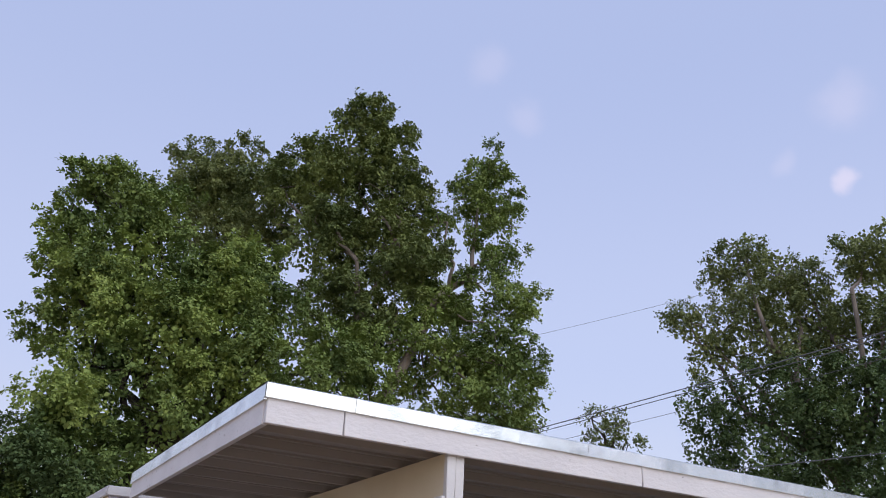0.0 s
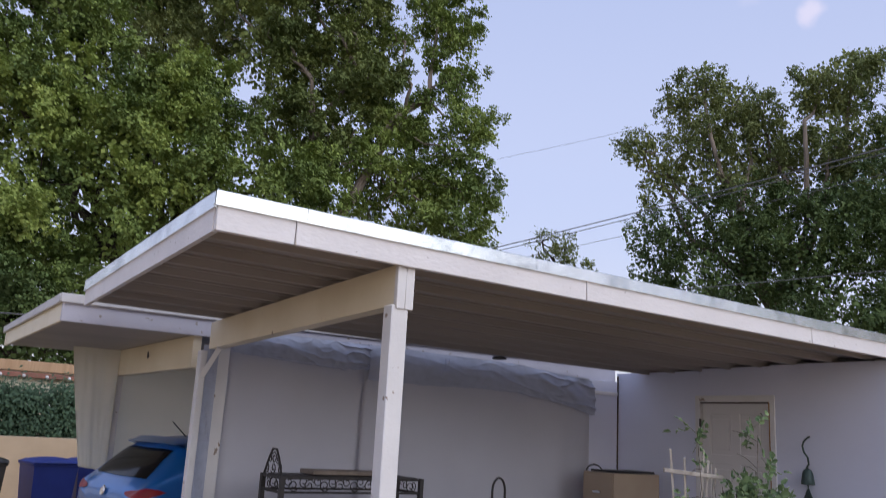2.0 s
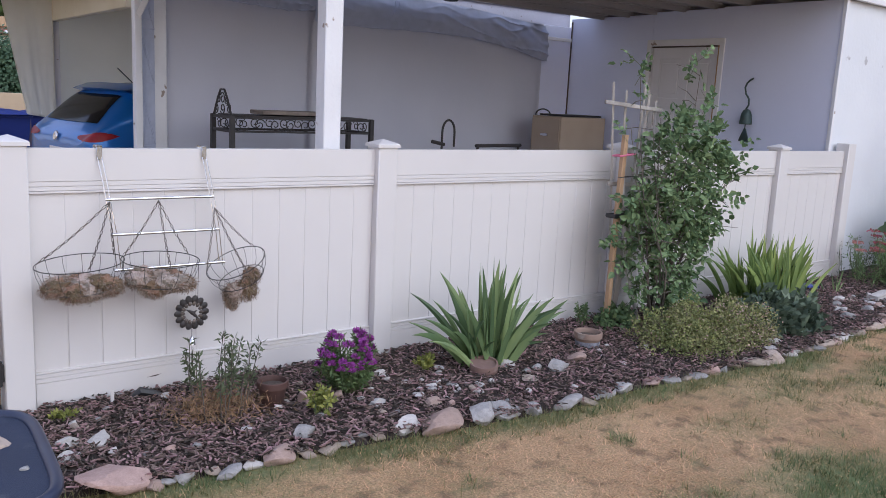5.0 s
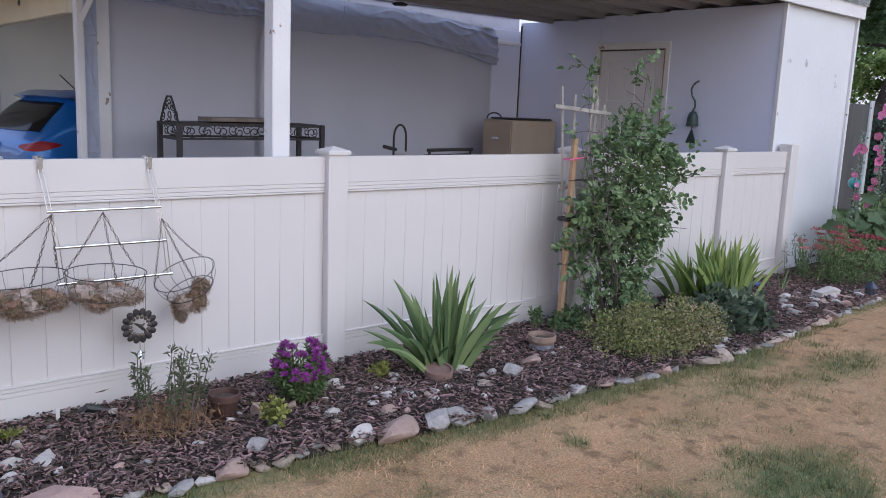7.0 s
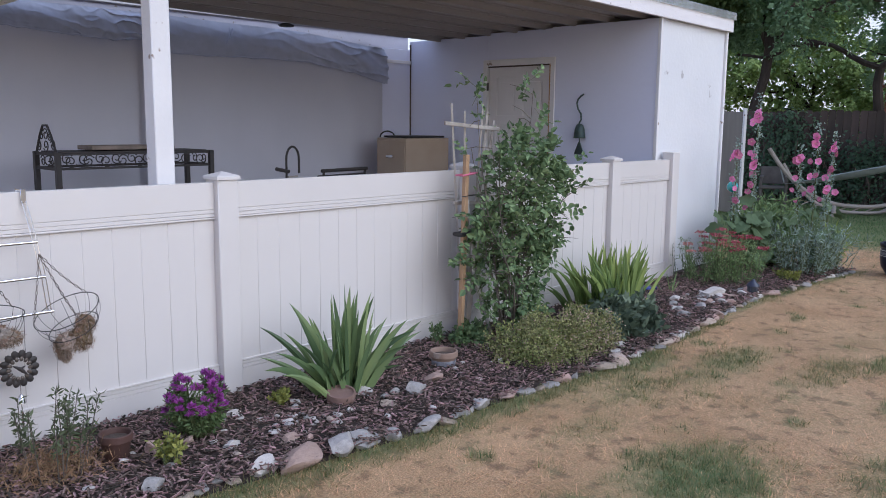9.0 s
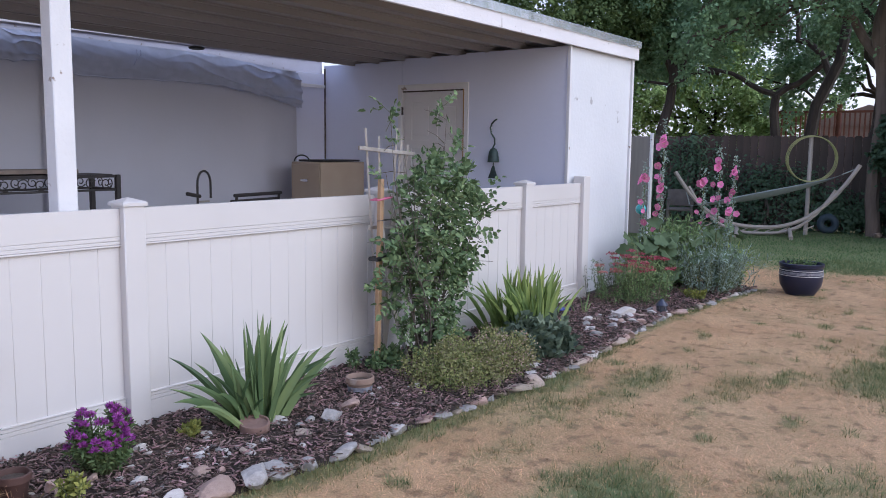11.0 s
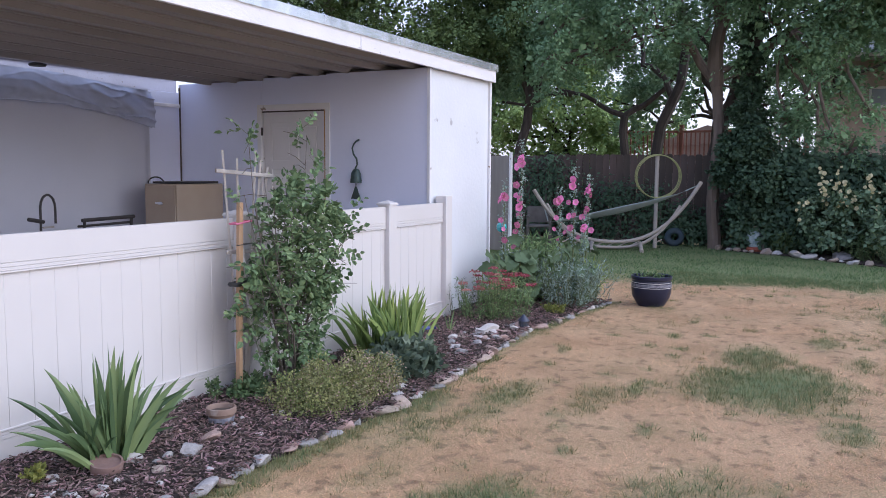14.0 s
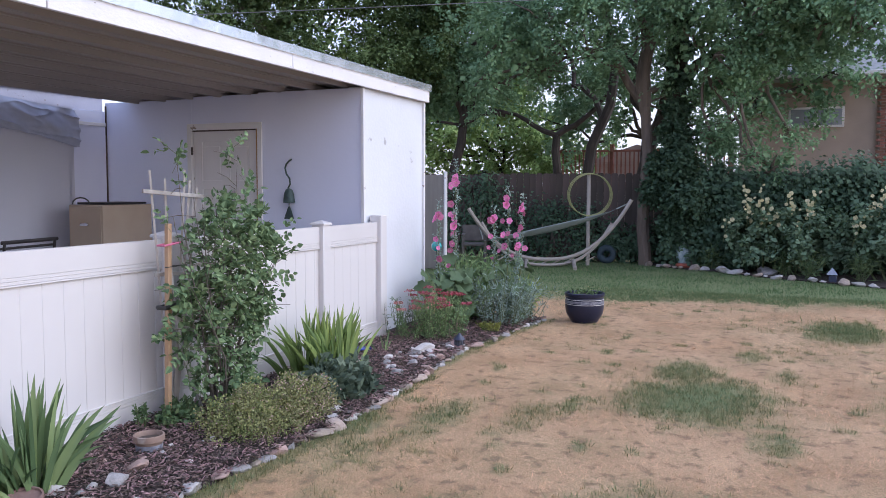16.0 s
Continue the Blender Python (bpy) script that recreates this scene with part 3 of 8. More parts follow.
def ground_sheet():
    xs = np.concatenate([[-900, -200, -60, -25, -14], np.arange(-8.8, 17.01, 0.08), [18, 22, 30, 50, 100, 300, 900]])
    ys = np.concatenate([[-900, -200, -60, -25, -14], np.arange(-10.8, 3.01, 0.08), [3.5, 6, 9, 14, 25, 60, 200, 900]])
    vs = [(x, y, 0.012 * noise.noise((x * 1.3, y * 1.3, 0)) * (1 if abs(x) < 20 and abs(y) < 10 else 0)) for y in ys for x in xs]
    nx = len(xs)
    fs = [(j * nx + i, j * nx + i + 1, (j + 1) * nx + i + 1, (j + 1) * nx + i) for j in range(len(ys) - 1) for i in range(nx - 1)]
    me = bpy.data.meshes.new("ground")
    me.from_pydata(vs, [], fs)
    at = me.attributes.new("grass_green", "FLOAT", "POINT")
    at.data.foreach_set("value", np.array([green_at(np.array([v[0]]), np.array([v[1]]))[0] if -9 < v[0] < 17.5 and -11 < v[1] < 6 else 0.45 for v in vs], dtype=np.float32))
    m = mat("lawn", (0.71, 0.455, 0.25), (0.52, 0.315, 0.16), 1.7, 0.95, 0.8, 70, c3=(0.36, 0.22, 0.12), c3_scale=8.5, c3_from=0.53, c3_to=0.66, fine=0.85)
    n, l = m.node_tree.nodes, m.node_tree.links
    b = n["Principled BSDF"]
    dry = b.inputs["Base Color"].links[0].from_socket
    attr = n.new("ShaderNodeAttribute")
    attr.attribute_name = "grass_green"
    tex = n.new("ShaderNodeTexNoise")
    tex.inputs["Scale"].default_value, tex.inputs["Detail"].default_value = 34, 6
    tc = n.new("ShaderNodeTexCoord")
    l.new(tc.outputs["Object"], tex.inputs["Vector"])
    s = n.new("ShaderNodeMath")
    s.operation = "MULTIPLY_ADD"
    s.inputs[1].default_value, s.inputs[2].default_value = 0.9, -0.45
    l.new(tex.outputs["Fac"], s.inputs[0])
    a = n.new("ShaderNodeMath")
    a.operation, a.use_clamp = "ADD", True
    l.new(attr.outputs["Fac"], a.inputs[0])
    l.new(s.outputs[0], a.inputs[1])
    x = n.new("ShaderNodeMix")
    x.data_type = "RGBA"
    x.inputs["B"].default_value = (0.13, 0.165, 0.065, 1)
    l.new(a.outputs[0], x.inputs["Factor"])
    l.new(dry, x.inputs["A"])
    l.new(x.outputs["Result"], b.inputs["Base Color"])
    me.materials.append(m)
    me.shade_smooth()
    return tagged(new("ground", me), "lawn of dry straw-coloured grass with green patches", "lawn", kind="structure")


ground_sheet()

# mulch bed along the fence, swelling a little above the lawn
g = Geo()
bx = np.linspace(-3.0, 8.98, 150)
cross = 12
for x in bx:
    e = edge_y(x)
    for j in range(cross + 1):
        v = j / cross
        y = e + v * (0.10 - e)
        z = 0.004 + 0.034 * min(1, v * 6) + 0.014 * noise.noise((x * 3, y * 3, 5)) * min(1, v * 4)
        g.v.append((x, y, z))
for i in range(len(bx) - 1):
    for j in range(cross):
        k = i * (cross + 1) + j
        g.f.append((k, k + cross + 1, k + cross + 2, k + 1))
bed = part("mulch_bed", g, MULCH)
tagged(bed, "dark brown bark mulch flower bed", "flower bed", kind="structure")

# concrete slab under the carport
tagged(part("carport_slab", Geo().box((0.3, 0.12, -0.1), (6.85, 7.6, 0.03)), mat("concrete", (0.36, 0.35, 0.34), (0.29, 0.28, 0.27), 2, 0.85, 0.3, 40), None), "plain grey concrete carport slab", "slab", kind="structure")

# ---- storage room at the end of the carport ----
tagged(part("wall_front", Geo().box((6.858, 0.09, -0.05), (8.29, 0.25, 2.575), 0.008), PLASTER), "white painted block end wall with chipped paint", "wall", kind="structure")
g = Geo()
g.box((6.855, 0.252, 0.0), (6.975, 1.345, 2.566), 0.003)
g.box((6.8515, 0.101, 0.0), (6.857, 1.345, 2.566), 0.001)
g.box((6.855, 2.235, 0.0), (6.975, 3.50, 2.535), 0.003)
g.box((6.855, 1.345, 2.195), (6.975, 2.235, 2.556), 0.003)
tagged(part("wall_west", g, SHED_PAINT), "pale storage room wall with skylight blue in its colour", "wall", kind="structure")
tagged(part("wall_east", Geo().box((8.17, 0.25, 0.0), (8.29, 7.2, 2.5)), PLASTER), "white painted block side wall", "wall", kind="structure")
tagged(part("wall_back", Geo().box((6.9, 7.1, 0.0), (8.17, 7.2, 2.5)), PLASTER), "white painted block back wall", "wall", kind="structure")
tagged(part("corner_trim", Geo().box((6.838, 0.062, 0.0), (6.872, 0.10, 2.575), 0.004), WHITE_PAINT), "thin white corner trim board", "trim", kind="structure")
tagged(part("corner_trim", Geo().box((8.268, 0.060, 0.0), (8.302, 0.10, 2.575), 0.004), WHITE_PAINT), "thin white corner trim board", "trim", kind="structure")
tagged(part("corner_trim", Geo().box((6.840, 3.468, 0.0), (6.853, 3.49, 2.50), 0.004), FENCE_DARK), "weathered dark corner trim board", "trim", kind="structure")

# six-panel door in its casing
door = thing("door_1", "closed white six-panel storage room door with worn edge", "door", (6.855, 1.79, 0.06), kind="structure")
g = Geo()
g.box((0.030, -0.43, 0.0), (0.055, 0.43, 2.12), 0.003)
for y0, y1 in ((-0.43, -0.32), (-0.055, 0.055), (0.32, 0.43)):
    g.box((0.016, y0, 0.0), (0.031, y1, 2.12), 0.004)
for z0, z1 in ((0.0, 0.22), (0.78, 0.92), (1.48, 1.58), (2.0, 2.12)):
    g.box((0.0165, -0.43, z0), (0.031, 0.43, z1), 0.004)
part("door_leaf", g, DOOR_PAINT, door)
for y in (-0.1875, 0.1875):
    for z0, z1 in ((0.25, 0.75), (0.95, 1.45), (1.61, 1.97)):
        part("door_panel", Geo().box((0.020, y - 0.105, z0 + 0.02), (0.031, y + 0.105, z1 - 0.02), 0.008), DOOR_PAINT, door)
g = Geo()
g.box((-0.018, -0.495, 0.0), (0.05, -0.437, 2.14), 0.004)
g.box((-0.018, 0.437, 0.0), (0.05, 0.50, 2.14), 0.004)
g.box((-0.018, -0.495, 2.13), (0.05, 0.50, 2.20), 0.004)
part("casing", g, WHITE_PAINT, door)
part("jamb_edge", Geo().box((-0.012, -0.440, 0.0), (0.028, -0.420, 2.13), 0.002), BARE_WOOD, door, "bare brown wood where paint has worn off")
# dark strip drawn in as the shadow line of the gap over the door
part("lintel_edge", Geo().box((-0.006, -0.437, 2.116), (0.028, 0.437, 2.131), 0.002), mat("shadow_gap_tone", (0.08, 0.06, 0.05), None, 8, 0.9), door)
for z in (0.25, 1.08, 1.86):
    part("hinge", Geo().box((-0.022, 0.425, z), (-0.002, 0.445, z + 0.09), 0.003), IRON, door)
part("door_knob", Geo().tube([(0.02, -0.365, 1.0), (-0.015, -0.365, 1.0)], 0.011, 10).ball((-0.035, -0.365, 1.0), 0.027, 12, 8), CHROME, door)

# ---- carport roof, front post and beam ----
carport = thing("carport", "white flat-roofed carport with peeling fascia and metal drip edge", "carport", (0, 0, 0))
SLOPE = -0.026


def tilted(z, y):
    return z + SLOPE * y


def lift(x):
    """The front edge of the roof falls a little from its open end to the storage room."""
    return 0.034 - 0.0085 * (x - 0.55)


def lifted(g):
    g.v = [(x, y, z + lift(x)) for x, y, z in g.v]
    return g


def slab_along(g, x0, x1, y0, y1, z0, z1):
    """A roof piece that follows the slope of the roof towards the back."""
    vs = [(x, y, tilted(z, y) + lift(x)) for z in (z0, z1) for y in (y0, y1) for x in (x0, x1)]
    g.add(vs, [(0, 2, 3, 1), (4, 5, 7, 6), (0, 1, 5, 4), (2, 6, 7, 3), (0, 4, 6, 2), (1, 3, 7, 5)])


g = Geo()
slab_along(g, 0.575, 8.34, 0.062, 3.16, 2.69, 2.775)
part("roof_deck", g, ROOFING, carport, smooth=False)
seg = (0.55, 0.98, 3.05, 5.55, 8.35)
for a, b in zip(seg[:-1], seg[1:]):
    part("fascia_board", lifted(Geo().box((a + 0.003, 0.03, 2.585), (b - 0.003, 0.062, 2.722), 0.004)), FASCIA_PAINT, carport, "peeling white painted board")
g = Geo()
slab_along(g, 0.548, 0.578, 0.068, 1.1, 2.585, 2.722)
part("fascia_board", g, FASCIA_PAINT, carport)
g = Geo()
slab_along(g, 0.548, 0.578, 1.103, 3.16, 2.585, 2.722)
part("fascia_board", g, FASCIA_PAINT, carport)
for a, b in ((0.535, 1.03), (1.033, 2.6), (2.603, 5.0), (5.003, 8.37)):
    g = Geo()
    z = 2.79
    prof = [(0.045, 2.705), (0.014, 2.712), (0.012, z - 0.006), (0.02, z), (0.30, z - 0.004), (0.30, z - 0.009), (0.026, z - 0.006), (0.020, 2.722), (0.046, 2.712)]
    xs = np.linspace(a, b, max(3, int((b - a) / 0.09)))
    rng0 = random.Random(int(a * 100))
    n0 = len(prof)
    for x in xs:
        w = 0.0016 * rng0.uniform(-1, 1)
        for y, zz in prof:
            g.v.append((x, y + w, zz + w * 0.6))
    for i in range(len(xs) - 1):
        for j in range(n0):
            j2 = (j + 1) % n0
            g.f.append((i * n0 + j, i * n0 + j2, (i + 1) * n0 + j2, (i + 1) * n0 + j))
    part("drip_edge", lifted(g), DRIP, carport, "dented galvanised metal strip")
g = Geo()
slab_along(g, 0.536, 0.548, 0.035, 3.18, 2.705, 2.795)
slab_along(g, 0.536, 0.80, 0.035, 3.18, 2.787, 2.795)
part("drip_edge", g, DRIP, carport, smooth=False)
g = Geo()
slab_along(g, 8.345, 8.372, 0.035, 3.5, 2.705, 2.795)
part("drip_edge", g, DRIP, carport, smooth=False)
g = Geo()
slab_along(g, 8.31, 8.343, 0.064, 3.5, 2.585, 2.722)
part("fascia_board", g, WHITE_PAINT, carport, smooth=False)
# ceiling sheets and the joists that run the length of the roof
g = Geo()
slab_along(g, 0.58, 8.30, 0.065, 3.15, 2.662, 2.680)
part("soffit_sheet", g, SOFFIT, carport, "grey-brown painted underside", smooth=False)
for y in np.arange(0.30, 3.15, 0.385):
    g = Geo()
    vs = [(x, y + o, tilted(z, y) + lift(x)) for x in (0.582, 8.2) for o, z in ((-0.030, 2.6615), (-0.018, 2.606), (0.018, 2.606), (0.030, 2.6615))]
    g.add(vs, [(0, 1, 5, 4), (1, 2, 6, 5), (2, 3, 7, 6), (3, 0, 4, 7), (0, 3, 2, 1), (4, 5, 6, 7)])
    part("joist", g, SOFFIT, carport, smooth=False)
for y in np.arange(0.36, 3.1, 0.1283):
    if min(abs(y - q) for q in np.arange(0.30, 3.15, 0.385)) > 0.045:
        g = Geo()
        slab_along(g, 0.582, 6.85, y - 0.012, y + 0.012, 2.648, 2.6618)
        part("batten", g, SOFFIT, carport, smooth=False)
g = Geo()
slab_along(g, 1.645, 1.738, 0.103, 3.30, 2.372, 2.605)
part("beam", g, BEAM_PAINT, carport, "timber beam in a warm cream tone", smooth=False)
part("beam_cap", lifted(Geo().box((1.634, 0.0635, 2.345), (1.690, 0.10, 2.592), 0.004)), WHITE_PAINT, carport)
part("beam_cap", lifted(Geo().box((1.6905, 0.066, 2.345), (1.748, 0.10, 2.592), 0.004)), WHITE_PAINT, carport)
part("post", Geo().box((1.615, 0.075, 0.0), (1.722, 0.175, 2.392), 0.006), WHITE_PAINT, carport, "white painted square timber post")
part("post", Geo().box((1.565, 3.25, 0.0), (1.625, 3.34, 2.29), 0.006), WHITE_PAINT, carport, "white painted square timber post")
part("post", Geo().box((1.755, 3.37, 0.0), (1.868, 3.455, 2.42), 0.006), WHITE_PAINT, carport, "white painted square timber post")
g = Geo()
g.tube([(1.60, 3.29, 2.05), (1.66, 3.05, 2.31)], 0.03, 4)
part("brace", g, WHITE_PAINT, carport, smooth=False)

# ---- second carport behind, lower roof, with the car bay ----
rear = thing("rear_carport", "lower white carport behind with warm-toned beam and tarpaulin sides", "carport", (0, 0, 0))
part("roof_deck", Geo().box((0.48, 3.56, 2.58), (6.84, 7.25, 2.65), 0.004), ROOFING, rear)
part("fascia_board", Geo().box((0.45, 3.515, 2.435), (6.84, 3.555, 2.635), 0.005), SHADED_PAINT, rear, "white board toned lilac for the shade on it")
# end board and beam get their evening glow from the paint colour
part("fascia_board", Geo().box((0.45, 3.557, 2.435), (0.478, 7.28, 2.635), 0.005), BEAM_PAINT, rear, "end board coloured as warmed by evening light")
part("drip_edge", Geo().box((0.425, 3.482, 2.588), (6.84, 3.512, 2.664), 0.006).box((0.425, 3.484, 2.640), (6.84, 3.62, 2.665), 0.004), DULL_DRIP, rear)
part("drip_edge", Geo().box((0.418, 3.516, 2.588), (0.446, 7.29, 2.664), 0.006).box((0.42, 3.622, 2.640), (0.55, 7.29, 2.665), 0.004), DULL_DRIP, rear)
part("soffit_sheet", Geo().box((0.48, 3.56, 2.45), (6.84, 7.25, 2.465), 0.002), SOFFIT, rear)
part("beam", Geo().box((1.58, 3.56, 2.15), (1.66, 6.45, 2.445), 0.006), BEAM_PAINT, rear, "timber beam with warm evening light put into its colour")
part("knot_hole", Geo().prism([(0.0, 0.05), (0.06, 0.0), (0.02, -0.03), (-0.03, -0.01)], 0, 0.004, Matrix.Translation((1.574, 5.05, 2.32)) @ pose(0, 0, 0, 90, 0, -90)), CAR_TRIM, rear)
part("post", Geo().box((1.58, 6.36, 0.0), (1.66, 6.45, 2.148), 0.006), WHITE_PAINT, rear)
part("post", Geo().box((3.1, 6.40, 0.0), (3.17, 6.47, 2.39), 0.006), WHITE_PAINT, rear)


def cloth(x0, x1, z0, z1, y, amp, seed, nu=60, nv=30, folds=5.0, top=None, low=None, slant=0.0):
    """A hanging sheet with soft vertical folds that deepen towards its foot, in the plane y."""
    def at(u, v):
        lo = low(u) if low else z0
        hi = top(u) if top else z1
        w = amp * (0.25 + 0.75 * (1 - v))
        yy = y + w * noise.noise((u * folds, v * 0.8, seed)) + 0.35 * w * noise.noise((u * folds * 3.1, v * 2.2, seed + 4))
        return (x0 + u * (x1 - x0) + slant * (1 - v) * (1 - u), yy, lo + v * (hi - lo))
    return Geo().sheet(at, nu, nv)




def hung_tarp(x0, x1, y, seed, label):
    """A tarpaulin wall with a doubled hem down each side and metal eyelets along the top."""
    t = thing("tarpaulin", label, "tarpaulin", (0, 0, 0))
    part("sheet", cloth(x0, x1, 0.10, 2.44, y, 0.06, seed, int(28 * (x1 - x0)), 40, 1.4 * (x1 - x0)), TARP, t)
    for a in (x0 - 0.002, x1 - 0.038):
        part("hem", Geo().sheet(lambda u, v: (a + 0.04 * u, y - 0.022 - 0.03 * (1 - v) * abs(noise.noise((a, v * 3, seed))), 0.10 + 2.33 * v), 2, 30), TARP, t)
    n = int((x1 - x0) / 0.5)
    for i in range(n + 1):
        part("eyelet", Geo().lathe([(0.006, 0), (0.014, 0.0), (0.014, 0.004), (0.006, 0.004)], 12, pose(x0 + 0.03 + (x1 - x0 - 0.06) * i / n, y - 0.03, 2.40, 90)), CHROME, t)
    return t


def edged_tarp(g, nu, m, label):
    """A hanging sheet with a corded hem along its foot and its two sides."""
    t = thing("tarpaulin", label, "tarpaulin", (0, 0, 0))
    rows = len(g.v) // (nu + 1)
    part("sheet", g, m, t)
    for pts in (g.v[:nu + 1], [g.v[j * (nu + 1)] for j in range(rows)], [g.v[j * (nu + 1) + nu] for j in range(rows)]):
        part("hem", Geo().tube(pts, 0.006, 6), m, t)
    return t


hung_tarp(1.869, 3.31, 3.445, 2.0, "grey tarpaulin hung as the carport back wall")
hung_tarp(3.285, 6.30, 3.425, 6.0, "wide grey tarpaulin hung as the carport back wall")
edged_tarp(cloth(1.62, 1.76, 0.10, 2.35, 3.36, 0.02, 5.0, 14, 30, 2), 12, TARP_BLUE, "narrow blue-grey tarpaulin strip between two posts")
edged_tarp(cloth(1.66, 6.8, 0.10, 2.44, 6.55, 0.10, 8.0, 90, 30, 7), 90, TARP_WARM, "beige tarpaulin hung at the back of the car bay")
edged_tarp(cloth(1.06, 1.585, 1.08, 2.44, 6.30, 0.07, 11.0, 36, 30, 2.2, low=lambda u: 1.12 - 0.05 * u, slant=0.23), 36, TARP_WARM, "beige tarpaulin curtain hanging open beside the car bay")


def valance(x0, x1, tops, lows, y, seed):
    """The turned-over top of the tarpaulin: a bulging strip with sagging folds."""
    def at(u, v):
        t = float(np.interp(u, [p[0] for p in tops], [p[1] for p in tops]))
        b = float(np.interp(u, [p[0] for p in lows], [p[1] for p in lows])) + 0.015 * noise.noise((u * 22, 0, seed))
        k = u * u * (x1 - x0) / 3
        bulge = 0.03 * math.sin(math.pi * min(1, v * 1.02)) + 0.013 * noise.noise((u * 4, v * 2.0 + u * 5, seed)) + 0.030 * k * noise.noise((u * 7, v * 3.5 + u * 16, seed + 2)) + 0.004 * noise.noise((u * 30, v * 5, seed + 3))
        crease = 1 - abs(noise.noise((u * 5 + seed, v * 3.2 + 1.4 * u + 0.5 * noise.noise((u * 9, v, seed)), 2.0 * seed))) * 2.4
        bulge += 0.030 * max(0.0, crease) ** 3 * (0.12 + 1.0 * u ** 3)
        return (x0 + u * (x1 - x0), y - 0.035 - bulge - 0.02 * (1 - v), b + v * (t - b))
    return Geo().sheet(at, 170, 34)


def fold(x0, x1, tops, lows, y, seed, label):
    t = thing("tarpaulin_fold", label, "tarpaulin", (0, 0, 0))
    part("sheet", valance(x0, x1, tops, lows, y, seed), TARP_BLUE, t)
    pts = []
    for u in np.linspace(0.01, 0.99, 40):
        b = float(np.interp(u, [p[0] for p in lows], [p[1] for p in lows])) + 0.015 * noise.noise((u * 22, 0, seed))
        pts.append((x0 + u * (x1 - x0), y - 0.060, b + 0.004))
    part("hem_cord", Geo().tube(pts, 0.007, 6), TARP_BLUE, t)
    return t


fold(1.89, 3.30, ((0, 2.52), (1, 2.52)), ((0, 2.31), (0.5, 2.27), (0.8, 2.25), (1, 2.28)), 3.42, 3.0, "blue-grey folded-over tarpaulin edge tied at the roof")
fold(3.28, 6.32, ((0, 2.52), (0.6, 2.50), (1, 2.40)), ((0, 2.18), (0.2, 2.17), (0.45, 2.19), (0.62, 2.18), (0.8, 2.12), (1, 2.00)), 3.405, 9.0, "blue-grey sagging folded-over tarpaulin edge")
tagged(part("wall_panel", Geo().box((6.31, 3.47, 0.0), (6.83, 3.51, 2.434), 0.003), SHED_PAINT), "narrow pale painted wall panel beside the tarpaulin", "wall", kind="structure")
tagged(part("wall_batten", Geo().box((6.31, 3.455, 2.26), (6.83, 3.469, 2.30), 0.003), WHITE_PAINT), "white horizontal batten", "trim", kind="structure")
for x, dz in ((4.18, 0.16), (4.22, 0.10)):
    g = Geo().tube([(x, 3.33, 2.46), (x - 0.01, 3.31, 2.46 - dz * 0.5), (x - 0.05, 3.31, 2.46 - dz)], 0.006, 6)
    tagged(part("tie_cord", g, TARP_BLUE), "short blue cord tying the tarpaulin to the roof", "cord")
tagged(part("roof_light", Geo().lathe([(0.03, 0), (0.07, 0.004), (0.08, 0.02), (0.04, 0.035)], 18, Matrix.Translation((4.55, 2.9, 2.47))), CAR_TRIM), "small dark round lamp under the carport roof", "lamp")

# ---- white vinyl fence ----
POSTS = (0.056, 1.953, 3.94, 5.93)
cap_prof = [(0.0725, 0.0), (0.0725, 0.016), (0.066, 0.022), (0.0, 0.040)]


def fence_post(x, height=1.235, with_cap=True):
    p = thing("fence_post", "square white vinyl fence post with low pyramid cap" if with_cap else "square white vinyl end post against the wall", "fence post", (x, 0, 0), group="fence posts")
    part("shaft", Geo().box((-0.0635, -0.0635, -0.04), (0.0635, 0.0635, height), 0.006), WHITE_VINYL, p)
    if with_cap:
        g = Geo()
        for i, (r, z) in enumerate(cap_prof[:3]):
            g.v += [(-r, -r, z + height - 0.003), (r, -r, z + height - 0.003), (r, r, z + height - 0.003), (-r, r, z + height - 0.003)]
        g.v.append((0, 0, height + 0.042))
        for i in range(2):
            for j in range(4):
                g.f.append((i * 4 + j, i * 4 + (j + 1) % 4, i * 4 + 4 + (j + 1) % 4, i * 4 + 4 + j))
        g.f += [(8 + j, 8 + (j + 1) % 4, 12) for j in range(4)] + [(3, 2, 1, 0)]
        part("cap", g, WHITE_VINYL, p, smooth=False)
    return p


for x in POSTS:
    fence_post(x)
fence_post(7.03, 1.29, False)
board_cache = {}


def board_mesh(w, z0, z1):
    key = (round(w, 3), z0, z1)
    if key not in board_cache:
        board_cache[key] = Geo().box((0, -0.011, z0), (w, 0.011, z1), 0.0018).box((w - 0.001, -0.0085, z0), (w + 0.0035, 0.0085, z1), 0.0005).mesh("board", WHITE_VINYL, True)
    return board_cache[key]


